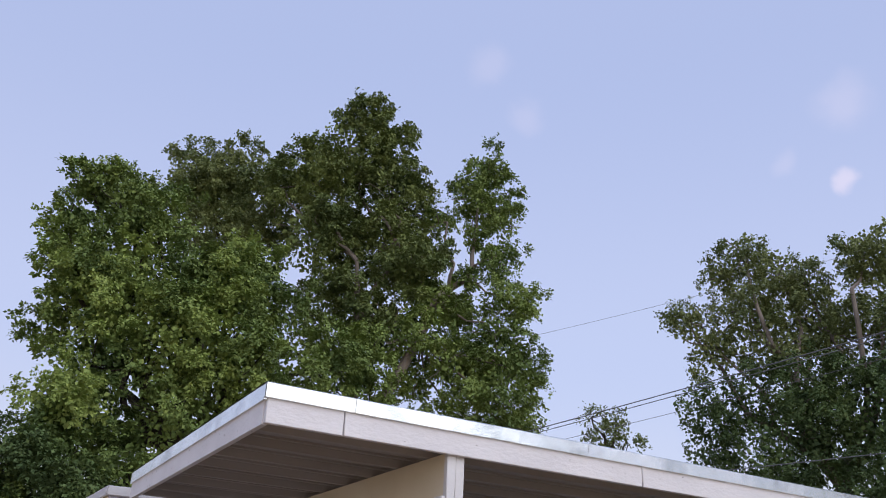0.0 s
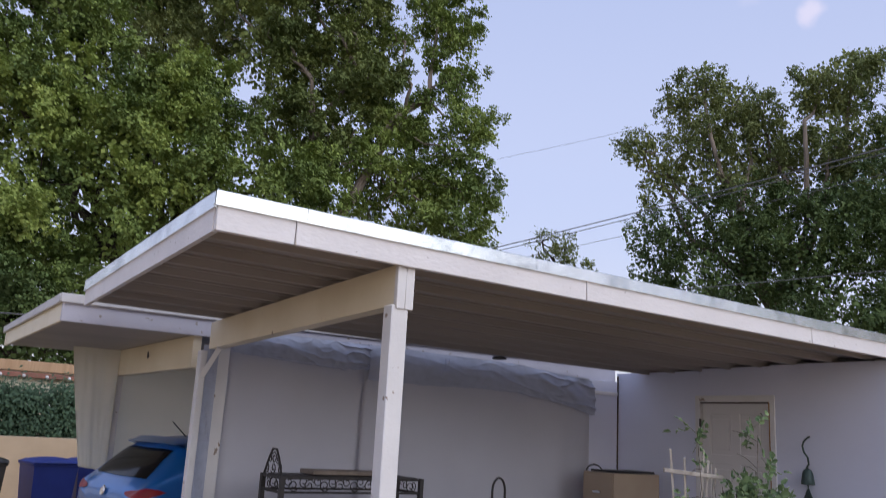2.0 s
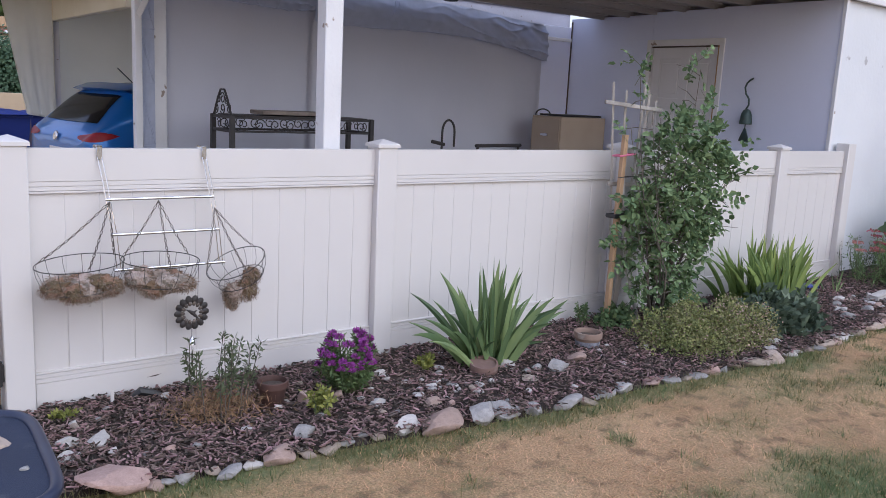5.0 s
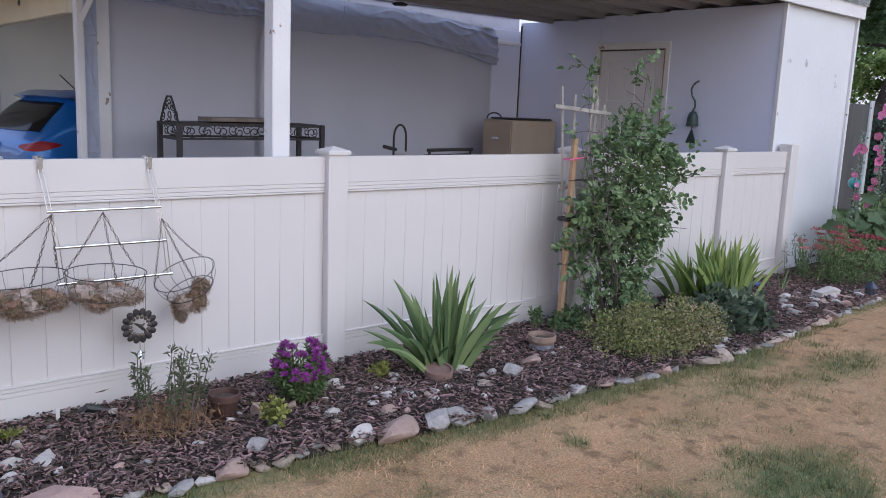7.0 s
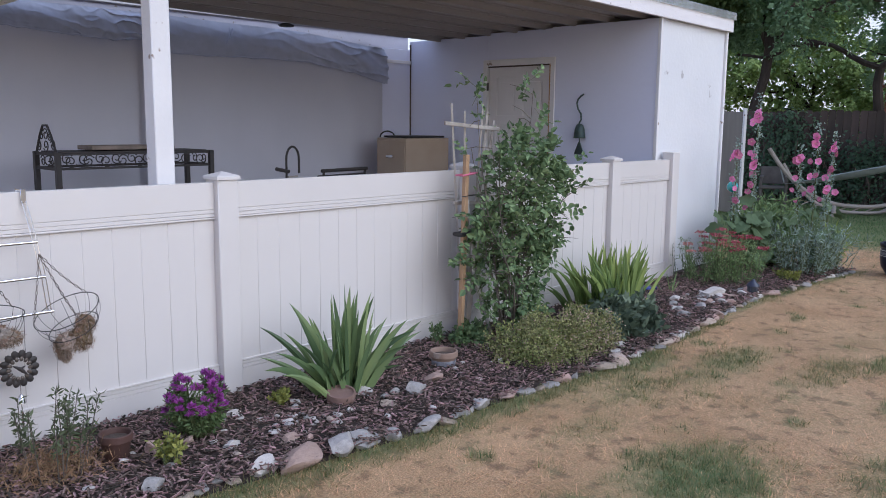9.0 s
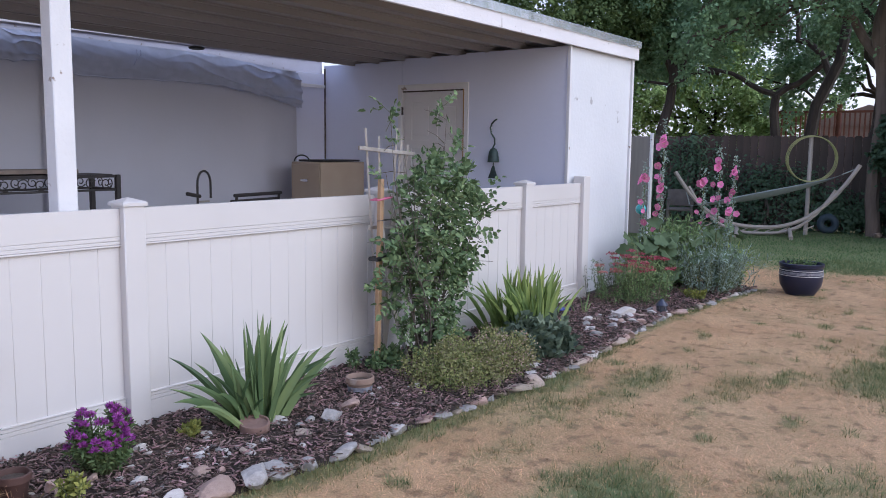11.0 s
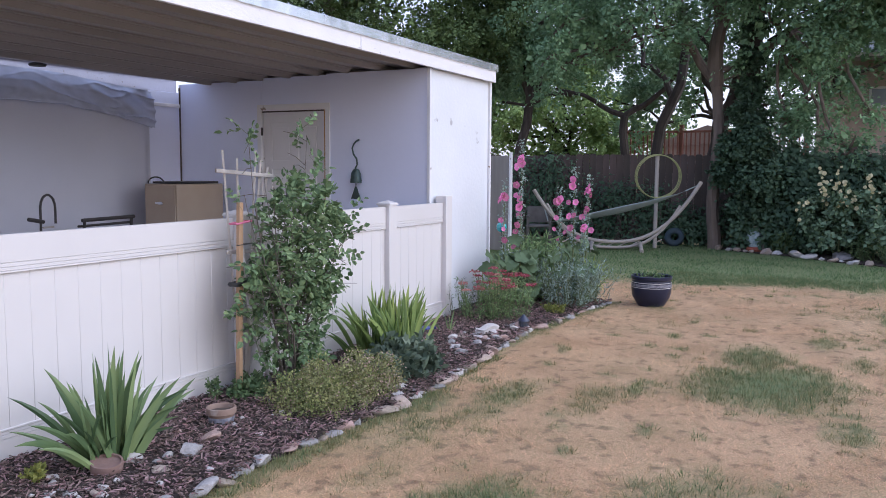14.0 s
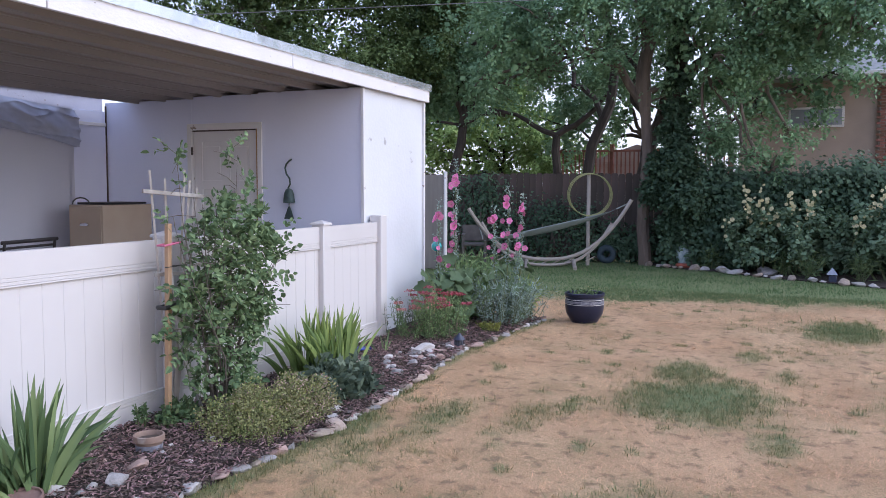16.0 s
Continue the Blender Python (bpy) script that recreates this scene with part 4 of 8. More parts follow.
def fence_section(x0, x1, label, name="fence_section", z0=0.015, z1=1.22, start=None):
    s = thing(name, label, "fence" if name != "gate" else "gate", (0, 0, 0), group="fence sections")
    for lo, hi in ((z1 - 0.19, z1), (z0, z0 + 0.18)):
        top = lo > 0.5
        rail = part("top_rail" if top else "bottom_rail", Geo().box((x0, -0.0175, lo + 0.003), (x1, 0.0175, hi - 0.003), 0.002), WHITE_VINYL, s)
        cuts = (lo, lo + 0.020, lo + 0.042, hi) if top else (lo, hi - 0.042, hi - 0.020, hi)
        for z2, z3 in zip(cuts[:-1], cuts[1:]):
            part("rail_face", Geo().box((x0, -0.0225, z2 + 0.0011), (x1, 0.0225, z3 - 0.0011), 0.0014), WHITE_VINYL, rail)
        lip = lo - 0.0105 if top else hi + 0.0005
        part("lip", Geo().box((x0, -0.0265, lip), (x1, 0.0265, lip + 0.010), 0.003), WHITE_VINYL, rail)
    x = x0 + 0.002
    while x < x1 - 0.02:
        w = min(0.147, x1 - x - 0.001)
        b = part("board", board_mesh(w, z0 + 0.17, z1 - 0.18), WHITE_VINYL, s)
        b.location.x = x
        x += 0.1495
    return s


for i, (a, b) in enumerate(zip(POSTS[:-1], POSTS[1:])):
    fence_section(a + 0.0635, b - 0.0635, "white vinyl fence section with vertical tongue-and-groove boards")
fence_section(5.93 + 0.0635, 7.03 - 0.0635, "short white vinyl fence section ending at the wall")
gate = fence_section(-1.05, -0.115, "closed white vinyl garden gate with black hinges", "gate", z0=0.06)
part("stile", Geo().box((-0.145, -0.05, 0.05), (-0.045, 0.05, 1.245), 0.006), WHITE_VINYL, gate)
g = Geo().box((-0.152, -0.057, 1.246), (-0.038, 0.057, 1.262), 0.005)
g.add([(-0.147, -0.052, 1.262), (-0.043, -0.052, 1.262), (-0.043, 0.052, 1.262), (-0.147, 0.052, 1.262), (-0.095, 0, 1.283)], [(0, 1, 4), (1, 2, 4), (2, 3, 4), (3, 0, 4)])
part("cap", g, WHITE_VINYL, gate, smooth=False)
part("stile", Geo().box((-1.15, -0.05, 0.05), (-1.05, 0.05, 1.245), 0.006), WHITE_VINYL, gate)
for z in (0.88, 0.19):
    g = Geo().box((-0.078, -0.062, z), (-0.022, -0.0505, z + 0.09), 0.003).tube([(-0.026, -0.068, z - 0.005), (-0.026, -0.068, z + 0.105)], 0.011, 10)
    g.box((-0.022, -0.066, z + 0.01), (-0.008, -0.0505, z + 0.09), 0.003)
    part("hinge", g, IRON, gate, "black strap hinge")
part("drop_rod", Geo().tube([(-0.026, -0.056, 0.30), (-0.026, -0.056, 1.0)], 0.005, 8), IRON, gate)
fence_post(-1.24)
tagged(part("fence_scuff", Geo().prism([(0.62, 0.105), (0.655, 0.110), (0.69, 0.112), (0.66, 0.104)], 0, 0.0012, Matrix.Translation((0, -0.0225, 0)) @ pose(0, 0, 0, 90)), SOIL), "thin dark scuff mark on the fence rail", "scuff mark")


# ---- trees and hedges beyond the fences ----
def limb(g, a, b, r0, r1, seed, sag=0.08, n=7, sides=8):
    """A crooked tapering limb from a to b."""
    a, b = Vector(a), Vector(b)
    d = (b - a).length
    pts = []
    for i in range(n + 1):
        t = i / n
        w = Vector((noise.noise((t * 2.3, seed, 0.3)), noise.noise((t * 2.3, seed, 5.3)), noise.noise((t * 2.3, seed, 9.3)))) * d * sag * math.sin(math.pi * t) * 2
        pts.append(a.lerp(b, t) + w)
    g.tube(pts, [r0 + (r1 - r0) * i / n for i in range(n + 1)], sides)


def tree(name, label, base, fork, lobes, bark, leaf, seed, clumps, leaves, size, r0=0.35, clump_r=0.6, shell=0.55, grow=1.0, aspect=0.55, extra=None, group="", core=300, boughs=()):
    rng = np.random.default_rng(seed)
    t = thing(name, label, "tree", base, group=group)
    o = Vector(base)
    lob = [(x - o.x, y - o.y, z - o.z, r * grow) for x, y, z, r in lobes]
    g = Geo()
    f = Vector(fork) - o
    limb(g, (0, 0, -0.1), f, r0, r0 * 0.7, seed, 0.03)
    part("trunk", g, bark, t)
    for i, (p0, p1, q0, q1) in enumerate(boughs):
        g = Geo()
        limb(g, Vector(p0) - o, Vector(p1) - o, q0, q1, seed + 50 + i, 0.06, 9, 9)
        part("bough", g, bark, t)
    for i, (x, y, z, r) in enumerate(lob):
        g = Geo()
        start = f if z > f.z else f * max(0.4, min(0.95, z / max(f.z, 0.1)))
        if boughs:
            ends = [Vector(p0).lerp(Vector(p1), u) - o for p0, p1, _, _ in boughs for u in (0.45, 0.75, 1.0)] + [f]
            start = min(ends, key=lambda e: (e - Vector((x, y, z))).length)
        limb(g, start, (x, y, z), r0 * (0.17 if boughs else 0.36), 0.03, seed + i, 0.12)
        for k in range(4):
            d = unit(rng.normal(size=3))
            limb(g, (x, y, z), (x + d[0] * r * 0.9, y + d[1] * r * 0.9, z + d[2] * r * 0.8), 0.035, 0.01, seed + i * 7 + k, 0.1, 4, 5)
        part("limb", g, bark, t)
    q, _ = crown(rng, lob, clumps, leaves, size, aspect, clump_r, shell, core=core)
    part("crown", quads_mesh("crown", q, leaf), leaf, t, kind="stuff")
    if extra:
        lobes2, leaf2, clumps2 = extra
        q, _ = crown(rng, [(x - o.x, y - o.y, z - o.z, r * grow) for x, y, z, r in lobes2], clumps2, leaves, size, aspect, clump_r, shell, core=core)
        part("crown", quads_mesh("crown", q, leaf2), leaf2, t, kind="stuff")
    return t


ELM_TOP = ((10.2, 22.9, 19.1, 2.1), (8.9, 23.4, 17.3, 1.7), (11.6, 22.3, 17.1, 1.8), (9.2, 23.3, 14.9, 2.0), (11.3, 22.4, 14.6, 2.0), (7.9, 24.7, 17.3, 1.3), (12.0, 20.9, 13.9, 1.4), (10.2, 22.9, 12.3, 1.8), (11.6, 21.2, 11.1, 1.5))
ELM_SIDE = ((14.8, 20.5, 18.1, 1.2), (14.3, 20.8, 17.2, 1.0), (15.3, 20.2, 16.3, 1.1), (15.3, 20.2, 14.5, 1.0), (15.1, 18.9, 12.4, 1.0), (14.6, 19.3, 11.1, 1.2), (15.0, 18.9, 9.8, 1.3), (14.5, 19.5, 8.9, 1.5), (15.0, 19.0, 7.9, 1.2), (14.2, 20.9, 10.3, 1.1), (13.8, 21.1, 8.1, 1.3), (13.6, 21.2, 12.5, 0.9), (12.9, 21.2, 14.4, 0.8), (12.5, 21.3, 12.9, 0.8), (13.3, 21.4, 16.0, 0.7), (14.4, 20.6, 15.6, 0.6), (12.6, 21.3, 9.6, 1.0), (13.9, 19.9, 13.2, 0.6), (14.6, 19.6, 14.2, 0.6), (13.4, 20.2, 11.9, 0.5), (11.6, 20.3, 10.6, 0.9), (12.4, 20.0, 12.0, 0.7), (13.0, 19.8, 9.9, 0.9))
ELM_REAR = ((5.3, 28.4, 18.5, 1.7), (7.0, 28.1, 19.1, 1.8), (6.4, 28.2, 16.7, 2.2), (7.9, 26.8, 16.5, 1.6))
ELM_BROAD = ((0.9, 22.9, 14.3, 0.8), (1.6, 22.9, 14.6, 0.8), (0.6, 22.8, 12.9, 0.9), (0.4, 22.8, 11.5, 0.8), (2.3, 22.9, 13.7, 1.5), (3.3, 22.7, 13.2, 1.5), (1.5, 22.9, 12.1, 1.3), (1.2, 23, 10.2, 1.2), (2.5, 21.8, 10.7, 1.6), (4.7, 21.4, 11.4, 1.6), (6, 21.1, 11.9, 1.4), (7.1, 20.8, 10.4, 1.4), (4.1, 20.5, 8.9, 1.6), (2.1, 21.9, 8.2, 1.5))
ELM_SKIRT = ((6, 20.1, 8.2, 1.6), (8.6, 20.3, 8.9, 1.5), (2.2, 21.8, 6.5, 1.5), (4.5, 20.5, 6.8, 1.5), (7.8, 20.6, 7, 1.5), (10.5, 20.6, 7.9, 1.4), (1.5, 21.9, 6.8, 1), (1.5, 21, 4.8, 1.4), (3.6, 20.6, 4.8, 1.5), (-0.3, 21.2, 4.2, 1.2), (10.3, 20.7, 9.7, 1.2))
HEDGE_TREE = ((-0.4, 20.0, 5.6, 0.8), (0.6, 20.0, 5.1, 1.0), (-1.3, 20.0, 5.1, 1.1), (1.8, 19.9, 4.6, 1.0), (-0.3, 20.0, 3.8, 1.2), (1.4, 19.9, 3.4, 1.2), (3.2, 20.7, 3.9, 1.1), (-2.0, 20.0, 3.8, 1.3), (2.6, 20.2, 3.2, 1.0), (3.6, 20.3, 3.0, 1.0), (2.4, 20.2, 4.2, 0.9))
LOCUST = ((17.2, 10.4, 11.7, 0.8), (16.8, 10.9, 11.2, 0.7), (17.7, 9.8, 11.0, 0.9), (18.1, 9.2, 10.5, 0.9), (17.2, 10.5, 10.1, 1.0), (16.1, 11.7, 9.8, 0.7), (16.5, 11.2, 9.0, 0.9), (17.5, 10.0, 9.0, 1.3), (18.4, 8.9, 9.2, 1.2), (18.9, 8.0, 11.2, 1.0), (19.3, 7.3, 11.5, 1.0), (19.1, 7.7, 9.6, 1.3))
LOCUST_LOW = ((16.2, 11.6, 7.4, 0.9), (17.0, 10.6, 7.4, 1.3), (17.3, 8.6, 7.2, 1.3), (18.3, 7.2, 7.4, 1.4), (16.3, 11.5, 6.3, 0.9), (16.6, 9.5, 5.8, 1.3), (17.8, 8.0, 5.6, 1.3), (18.7, 6.3, 6.0, 1.3), (19.9, 6.3, 9.2, 1.4), (20.3, 5.4, 7.4, 1.5), (17.8, 5.9, 4.3, 1.1), (17.8, 8.0, 4.2, 1.2), (16.6, 10.0, 4.6, 1.1), (19.5, 4.9, 5.2, 1.2))
LOCUST_FOOT = ((16.9, 9.6, 5.0, 1.2), (17.6, 7.6, 6.4, 1.2), (18.6, 5.6, 4.6, 1.3), (17.0, 8.6, 6.6, 1.1), (18.9, 6.0, 7.2, 1.2), (19.6, 5.6, 6.2, 1.3), (17.4, 7.0, 4.9, 1.2), (19.4, 4.2, 6.6, 1.2), (16.4, 10.8, 5.4, 0.9))
SMALL_FAR = ((21.2, 22.0, 9.7, 0.5), (21.9, 21.4, 9.5, 0.5), (21.6, 21.7, 8.9, 0.7), (22.2, 21.1, 8.8, 0.5), (21.6, 21.7, 7.6, 0.7))
YARD_TREE = ((15.6, 0.7, 4.9, 0.8), (15.4, -0.6, 5.4, 0.9), (15.6, -1.7, 5.4, 0.9), (15.8, -2.8, 5.1, 0.9), (15.3, 1.7, 4.5, 0.7), (15.3, -0.1, 4.1, 0.5), (16.2, -2.1, 4.2, 0.7), (16.3, -3.7, 4.8, 0.8), (16.3, -4.7, 5.5, 0.9), (17.5, -0.8, 4.8, 0.7), (17.3, -3.1, 4.5, 0.6), (16.5, 1.3, 4, 0.5), (16.7, 2.3, 3.8, 0.5), (16.1, -6.4, 5.6, 0.9), (16.5, -3.9, 4.4, 0.35), (16.6, -2.6, 2.9, 0.4), (16.5, -2.3, 2.5, 0.3), (16.4, -3.7, 2.6, 0.18), (15.4, 1.1, 4, 0.4))
YARD_FRINGE = ((15.5, 2.1, 3.8, 0.4), (15.2, -3.6, 4.9, 0.6), (15.2, -4.6, 4.8, 0.6), (15.2, -5.6, 4.7, 0.6), (15.6, -2.4, 4, 0.4), (15.6, -3.3, 4.5, 0.45), (15.6, -4.2, 4.4, 0.45), (15.7, -5, 4.45, 0.45), (15.7, -2.8, 3.9, 0.35), (17.5, -2.05, 2.65, 0.4), (17.5, -1.75, 3.5, 0.3), (16.4, -3.4, 1.95, 0.35), (16.4, -3.0, 2.2, 0.28))
YARD_TOP = ((16.5, 1.0, 6.4, 1.2), (16.5, -1.0, 6.9, 1.3), (16.8, -3.0, 6.8, 1.3), (17.0, -5.0, 6.2, 1.2), (16.5, -6.8, 5.8, 1.2), (16.2, 2.6, 5.6, 1.0), (17.5, -2.0, 8.0, 1.4), (17.5, 0.4, 7.6, 1.3), (17.6, -4.4, 7.6, 1.3))
REAR_TREE = ((21.6, 5.0, 6.8, 1.3), (20.9, 6.5, 6.1, 1.3), (22.1, 3.4, 7.2, 1.3), (22.1, 6.2, 5.1, 1.0), (22.8, 4.6, 5.2, 1.0), (20.5, 7.3, 4.6, 1.1), (24.4, 5.9, 4.1, 0.7), (23.8, 7.3, 4.3, 0.8), (21.0, 5.0, 9.0, 1.6), (20.6, 7.6, 8.4, 1.6), (22.0, 2.4, 9.4, 1.6), (22.6, 0.6, 8.4, 1.5))
BRIGHT_TREE = ((28.6, 8.8, 3.5, 1.0), (29.3, 7.2, 3.4, 1.1), (29.8, 5.6, 3.7, 1.1), (30.5, 6.7, 4.9, 0.9), (29.8, 8.6, 5.1, 0.9), (30.1, 4.8, 2.9, 0.9), (28.1, 10.0, 3.4, 1.0), (29.0, 11.6, 4.0, 1.2), (29.0, 7.8, 1.9, 1.1), (29.6, 5.6, 1.9, 1.1), (30.2, 3.4, 1.9, 1.1), (30.6, 0.6, 1.8, 1.2), (28.4, 10.4, 1.8, 1.1), (28.0, 12.6, 2.4, 1.3), (30.6, 7.0, 6.6, 1.3), (30.0, 10.0, 6.0, 1.3))
IVY = ((16.55, -1.66, 5.6, 0.22), (16.5, -1.62, 4.9, 0.22), (16.5, -1.62, 4.3, 0.2), (16.5, -1.6, 3.7, 0.2), (16.45, -1.6, 3.1, 0.22), (16.4, -1.6, 2.6, 0.28), (16.2, -1.65, 2.1, 0.35), (16.1, -1.9, 1.4, 0.4), (16.45, -1.45, 2.0, 0.32), (16.4, -1.75, 0.8, 0.4), (16.35, -1.25, 1.55, 0.25))

tree("elm_tree", "tall dark-crowned elm with tangled twigs behind the carport", (10.8, 22.2, 0), (10.7, 22.4, 9.5), ELM_TOP, BARK_PALE, LEAF_DEEP, 11, 720, 150, 0.115, 0.42, 0.46, 0.62, 1.0, 0.7, core=900,
     boughs=(((10.7, 22.4, 9.5), (10.1, 21.6, 13.6), 0.16, 0.07), ((10.7, 22.4, 9.5), (11.4, 21.2, 14.6), 0.15, 0.05)))
tree("elm_tree", "slender elm with leaning pale trunk and airy crown", (7.6, 21.0, 0), (12.3, 20.5, 11.0), ELM_SIDE, BARK_PALE, LEAF_ELM, 12, 620, 120, 0.105, 0.24, 0.45, 0.5, 1.04, 0.7, core=330,
     boughs=(((12.3, 20.5, 11.0), (14.2, 20.3, 14.0), 0.17, 0.10), ((14.2, 20.3, 14.0), (14.5, 20.4, 16.8), 0.09, 0.04), ((13.3, 20.4, 12.6), (13.2, 20.6, 15.6), 0.08, 0.03)))
tree("elm_tree", "olive-green elm crown standing behind the others", (6.6, 28.2, 0), (6.6, 28.2, 12.0), ELM_REAR, BARK, LEAF_OLIVE, 13, 400, 140, 0.115, 0.36, 0.48, 0.60, 1.0, 0.7, core=900)
# extra lobes in paler leaf colour paint in the lit bulges
tree("elm_tree", "broad light-green elm filling the space above the carport", (5.2, 21.6, 0), (5.0, 21.4, 6.0), ELM_BROAD + ELM_SKIRT, BARK, LEAF_ELM, 14, 1020, 140, 0.115, 0.40, 0.46, 0.62, 1.06, 0.7, core=600,
     extra=((ELM_BROAD + ELM_SKIRT)[8:16:2] + ((5.4, 20.4, 10.6, 1.3), (2.0, 21.2, 9.6, 1.0), (1.6, 20.6, 7.0, 1.2)), LEAF_ELM_LIGHT, 210))
tree("hedge_tree", "low bushy green tree beyond the side wall", (0.2, 20.2, 0), (0.2, 20.1, 2.2), HEDGE_TREE, BARK, LEAF_LOCUST, 15, 260, 110, 0.12, 0.22, 0.5, 0.4, 1.0, 0.7)
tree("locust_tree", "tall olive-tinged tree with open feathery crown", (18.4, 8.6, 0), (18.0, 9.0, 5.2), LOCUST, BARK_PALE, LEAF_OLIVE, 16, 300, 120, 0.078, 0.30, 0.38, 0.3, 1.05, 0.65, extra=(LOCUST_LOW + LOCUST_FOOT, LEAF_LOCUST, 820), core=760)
tree("far_tree", "small rounded tree far beyond the roof", (21.6, 21.7, 0), (21.6, 21.7, 6.8), SMALL_FAR, BARK, LEAF_OLIVE, 17, 70, 50, 0.12, 0.18, 0.40, 0.3, 1.1, core=12)
tree("yard_tree", "large shade tree with forked brown trunk over the back yard", (16.6, -1.05, -0.1), (16.58, -0.98, 3.3), YARD_TREE + YARD_FRINGE, BARK_MID, LEAF_YARD, 18, 700, 115, 0.085, 0.135, 0.46, 0.35, 1.30, 0.6, extra=(YARD_TOP, LEAF_YARD, 330), core=110,
     boughs=(((16.58, -0.98, 3.2), (16.7, -0.15, 4.5), 0.10, 0.06), ((16.58, -0.98, 3.2), (16.5, -1.30, 6.2), 0.13, 0.08), ((16.6, -1.0, 3.0), (16.6, -0.78, 6.0), 0.11, 0.07), ((16.55, -1.1, 3.5), (16.0, -3.4, 4.6), 0.07, 0.03)))
tree("rear_tree", "dark leafy tree behind the back fence", (20.0, 4.5, 0), (20.0, 4.5, 5.0), REAR_TREE, BARK, LEAF_YARD, 19, 300, 100, 0.13, 0.15, 0.6, 0.4, 1.1, 0.6)
tree("bright_tree", "sunlit light-green tree beyond the back fence", (29.6, 6.6, 0), (29.6, 6.6, 2.0), BRIGHT_TREE, BARK, LEAF_BRIGHT, 20, 420, 100, 0.15, 0.2, 0.6, 0.3, 1.3, core=450)
tree("filler_tree", "mid-green tree crown closing the gap behind the yard tree", (24.0, 0.3, 0), (24.0, 0.3, 3.0), ((23.4, 0.4, 7.0, 1.0), (23.2, 0.9, 3.5, 0.55), (23.4, 1.7, 4.5, 0.6), (23.4, 0.2, 4.2, 0.6), (23.4, -1.6, 4.3, 0.8), (23.4, -2.7, 3.8, 0.6), (23.6, -3.6, 5.0, 1.0), (24.0, 2.6, 3.4, 1.0), (23.8, -4.4, 4.6, 1.0), (23.4, -2.2, 6.9, 1.2), (24.2, -4.6, 6.4, 1.4)), BARK, LEAF_YARD, 21, 230, 80, 0.14, 0.16, 0.55, 0.4, 1.1, core=120)

# bare trunks and a crooked small tree that stand between the fence and the far trees
g = Geo()
limb(g, (0, 0, 0), (-0.1, -0.1, 2.9), 0.15, 0.10, 3.3, 0.04)
limb(g, (-0.1, -0.1, 2.9), (-0.5, 1.6, 3.6), 0.07, 0.04, 4.1, 0.12)
limb(g, (-0.1, -0.1, 2.9), (0.2, -1.3, 3.9), 0.08, 0.04, 5.1, 0.12)
limb(g, (-0.4, 1.2, 3.45), (-0.7, 3.0, 3.3), 0.06, 0.03, 6.1, 0.12)
t = thing("crooked_tree", "small crooked dark tree behind the back fence", "tree", (20.4, 2.0, 0))
part("trunk", g, BARK, t)
q, _ = crown(np.random.default_rng(31), [(-0.5, 2.2, 4.4, 0.9), (0.2, -1.4, 4.6, 1.0), (-0.1, 0.4, 5.0, 1.1), (-0.6, 3.4, 3.9, 0.7)], 170, 80, 0.11, 0.55, 0.4, 0.3)
part("crown", quads_mesh("crown", q, LEAF_YARD), LEAF_YARD, t, kind="stuff")
t = thing("ivy_tree", "dark tree trunk thickly wrapped in ivy", "tree", (16.6, -1.6, 0))
g = Geo()
limb(g, (0, 0, -0.1), (0.0, -0.02, 3.0), 0.15, 0.13, 2.0, 0.02)
limb(g, (0.0, -0.02, 2.95), (0.1, -0.12, 7.5), 0.13, 0.10, 2.2, 0.03)
limb(g, (0.05, -0.05, 3.6), (-0.3, -1.3, 4.6), 0.08, 0.04, 2.6, 0.1)
part("trunk", g, BARK, t)
q, _ = crown(np.random.default_rng(32), [(x - 16.6, y + 1.6, z, r) for x, y, z, r in IVY], 700, 48, 0.075, 0.8, 0.2, 0.35, core=60)
part("ivy", quads_mesh("ivy", q, LEAF_DARK), LEAF_DARK, t, kind="stuff")
for (x, y, h, r, lx, ly) in ((18.9, 0.42, 6.5, 0.15, 0.1, 0.05), (18.2, -0.4, 6.0, 0.15, -0.4, -0.9)):
    t = thing("bare_trunk", "tall dark tree trunk rising into the canopy", "tree", (x, y, 0), group="trunks behind the fence")
    g = Geo()
    limb(g, (0, 0, -0.1), (lx, ly, h), r, r * 0.6, x, 0.05)
    limb(g, (lx * 0.5, ly * 0.5, h * 0.5), (lx + 0.2, ly + 1.2, h * 0.8), r * 0.5, r * 0.25, x + 1, 0.1)
    part("trunk", g, BARK, t)


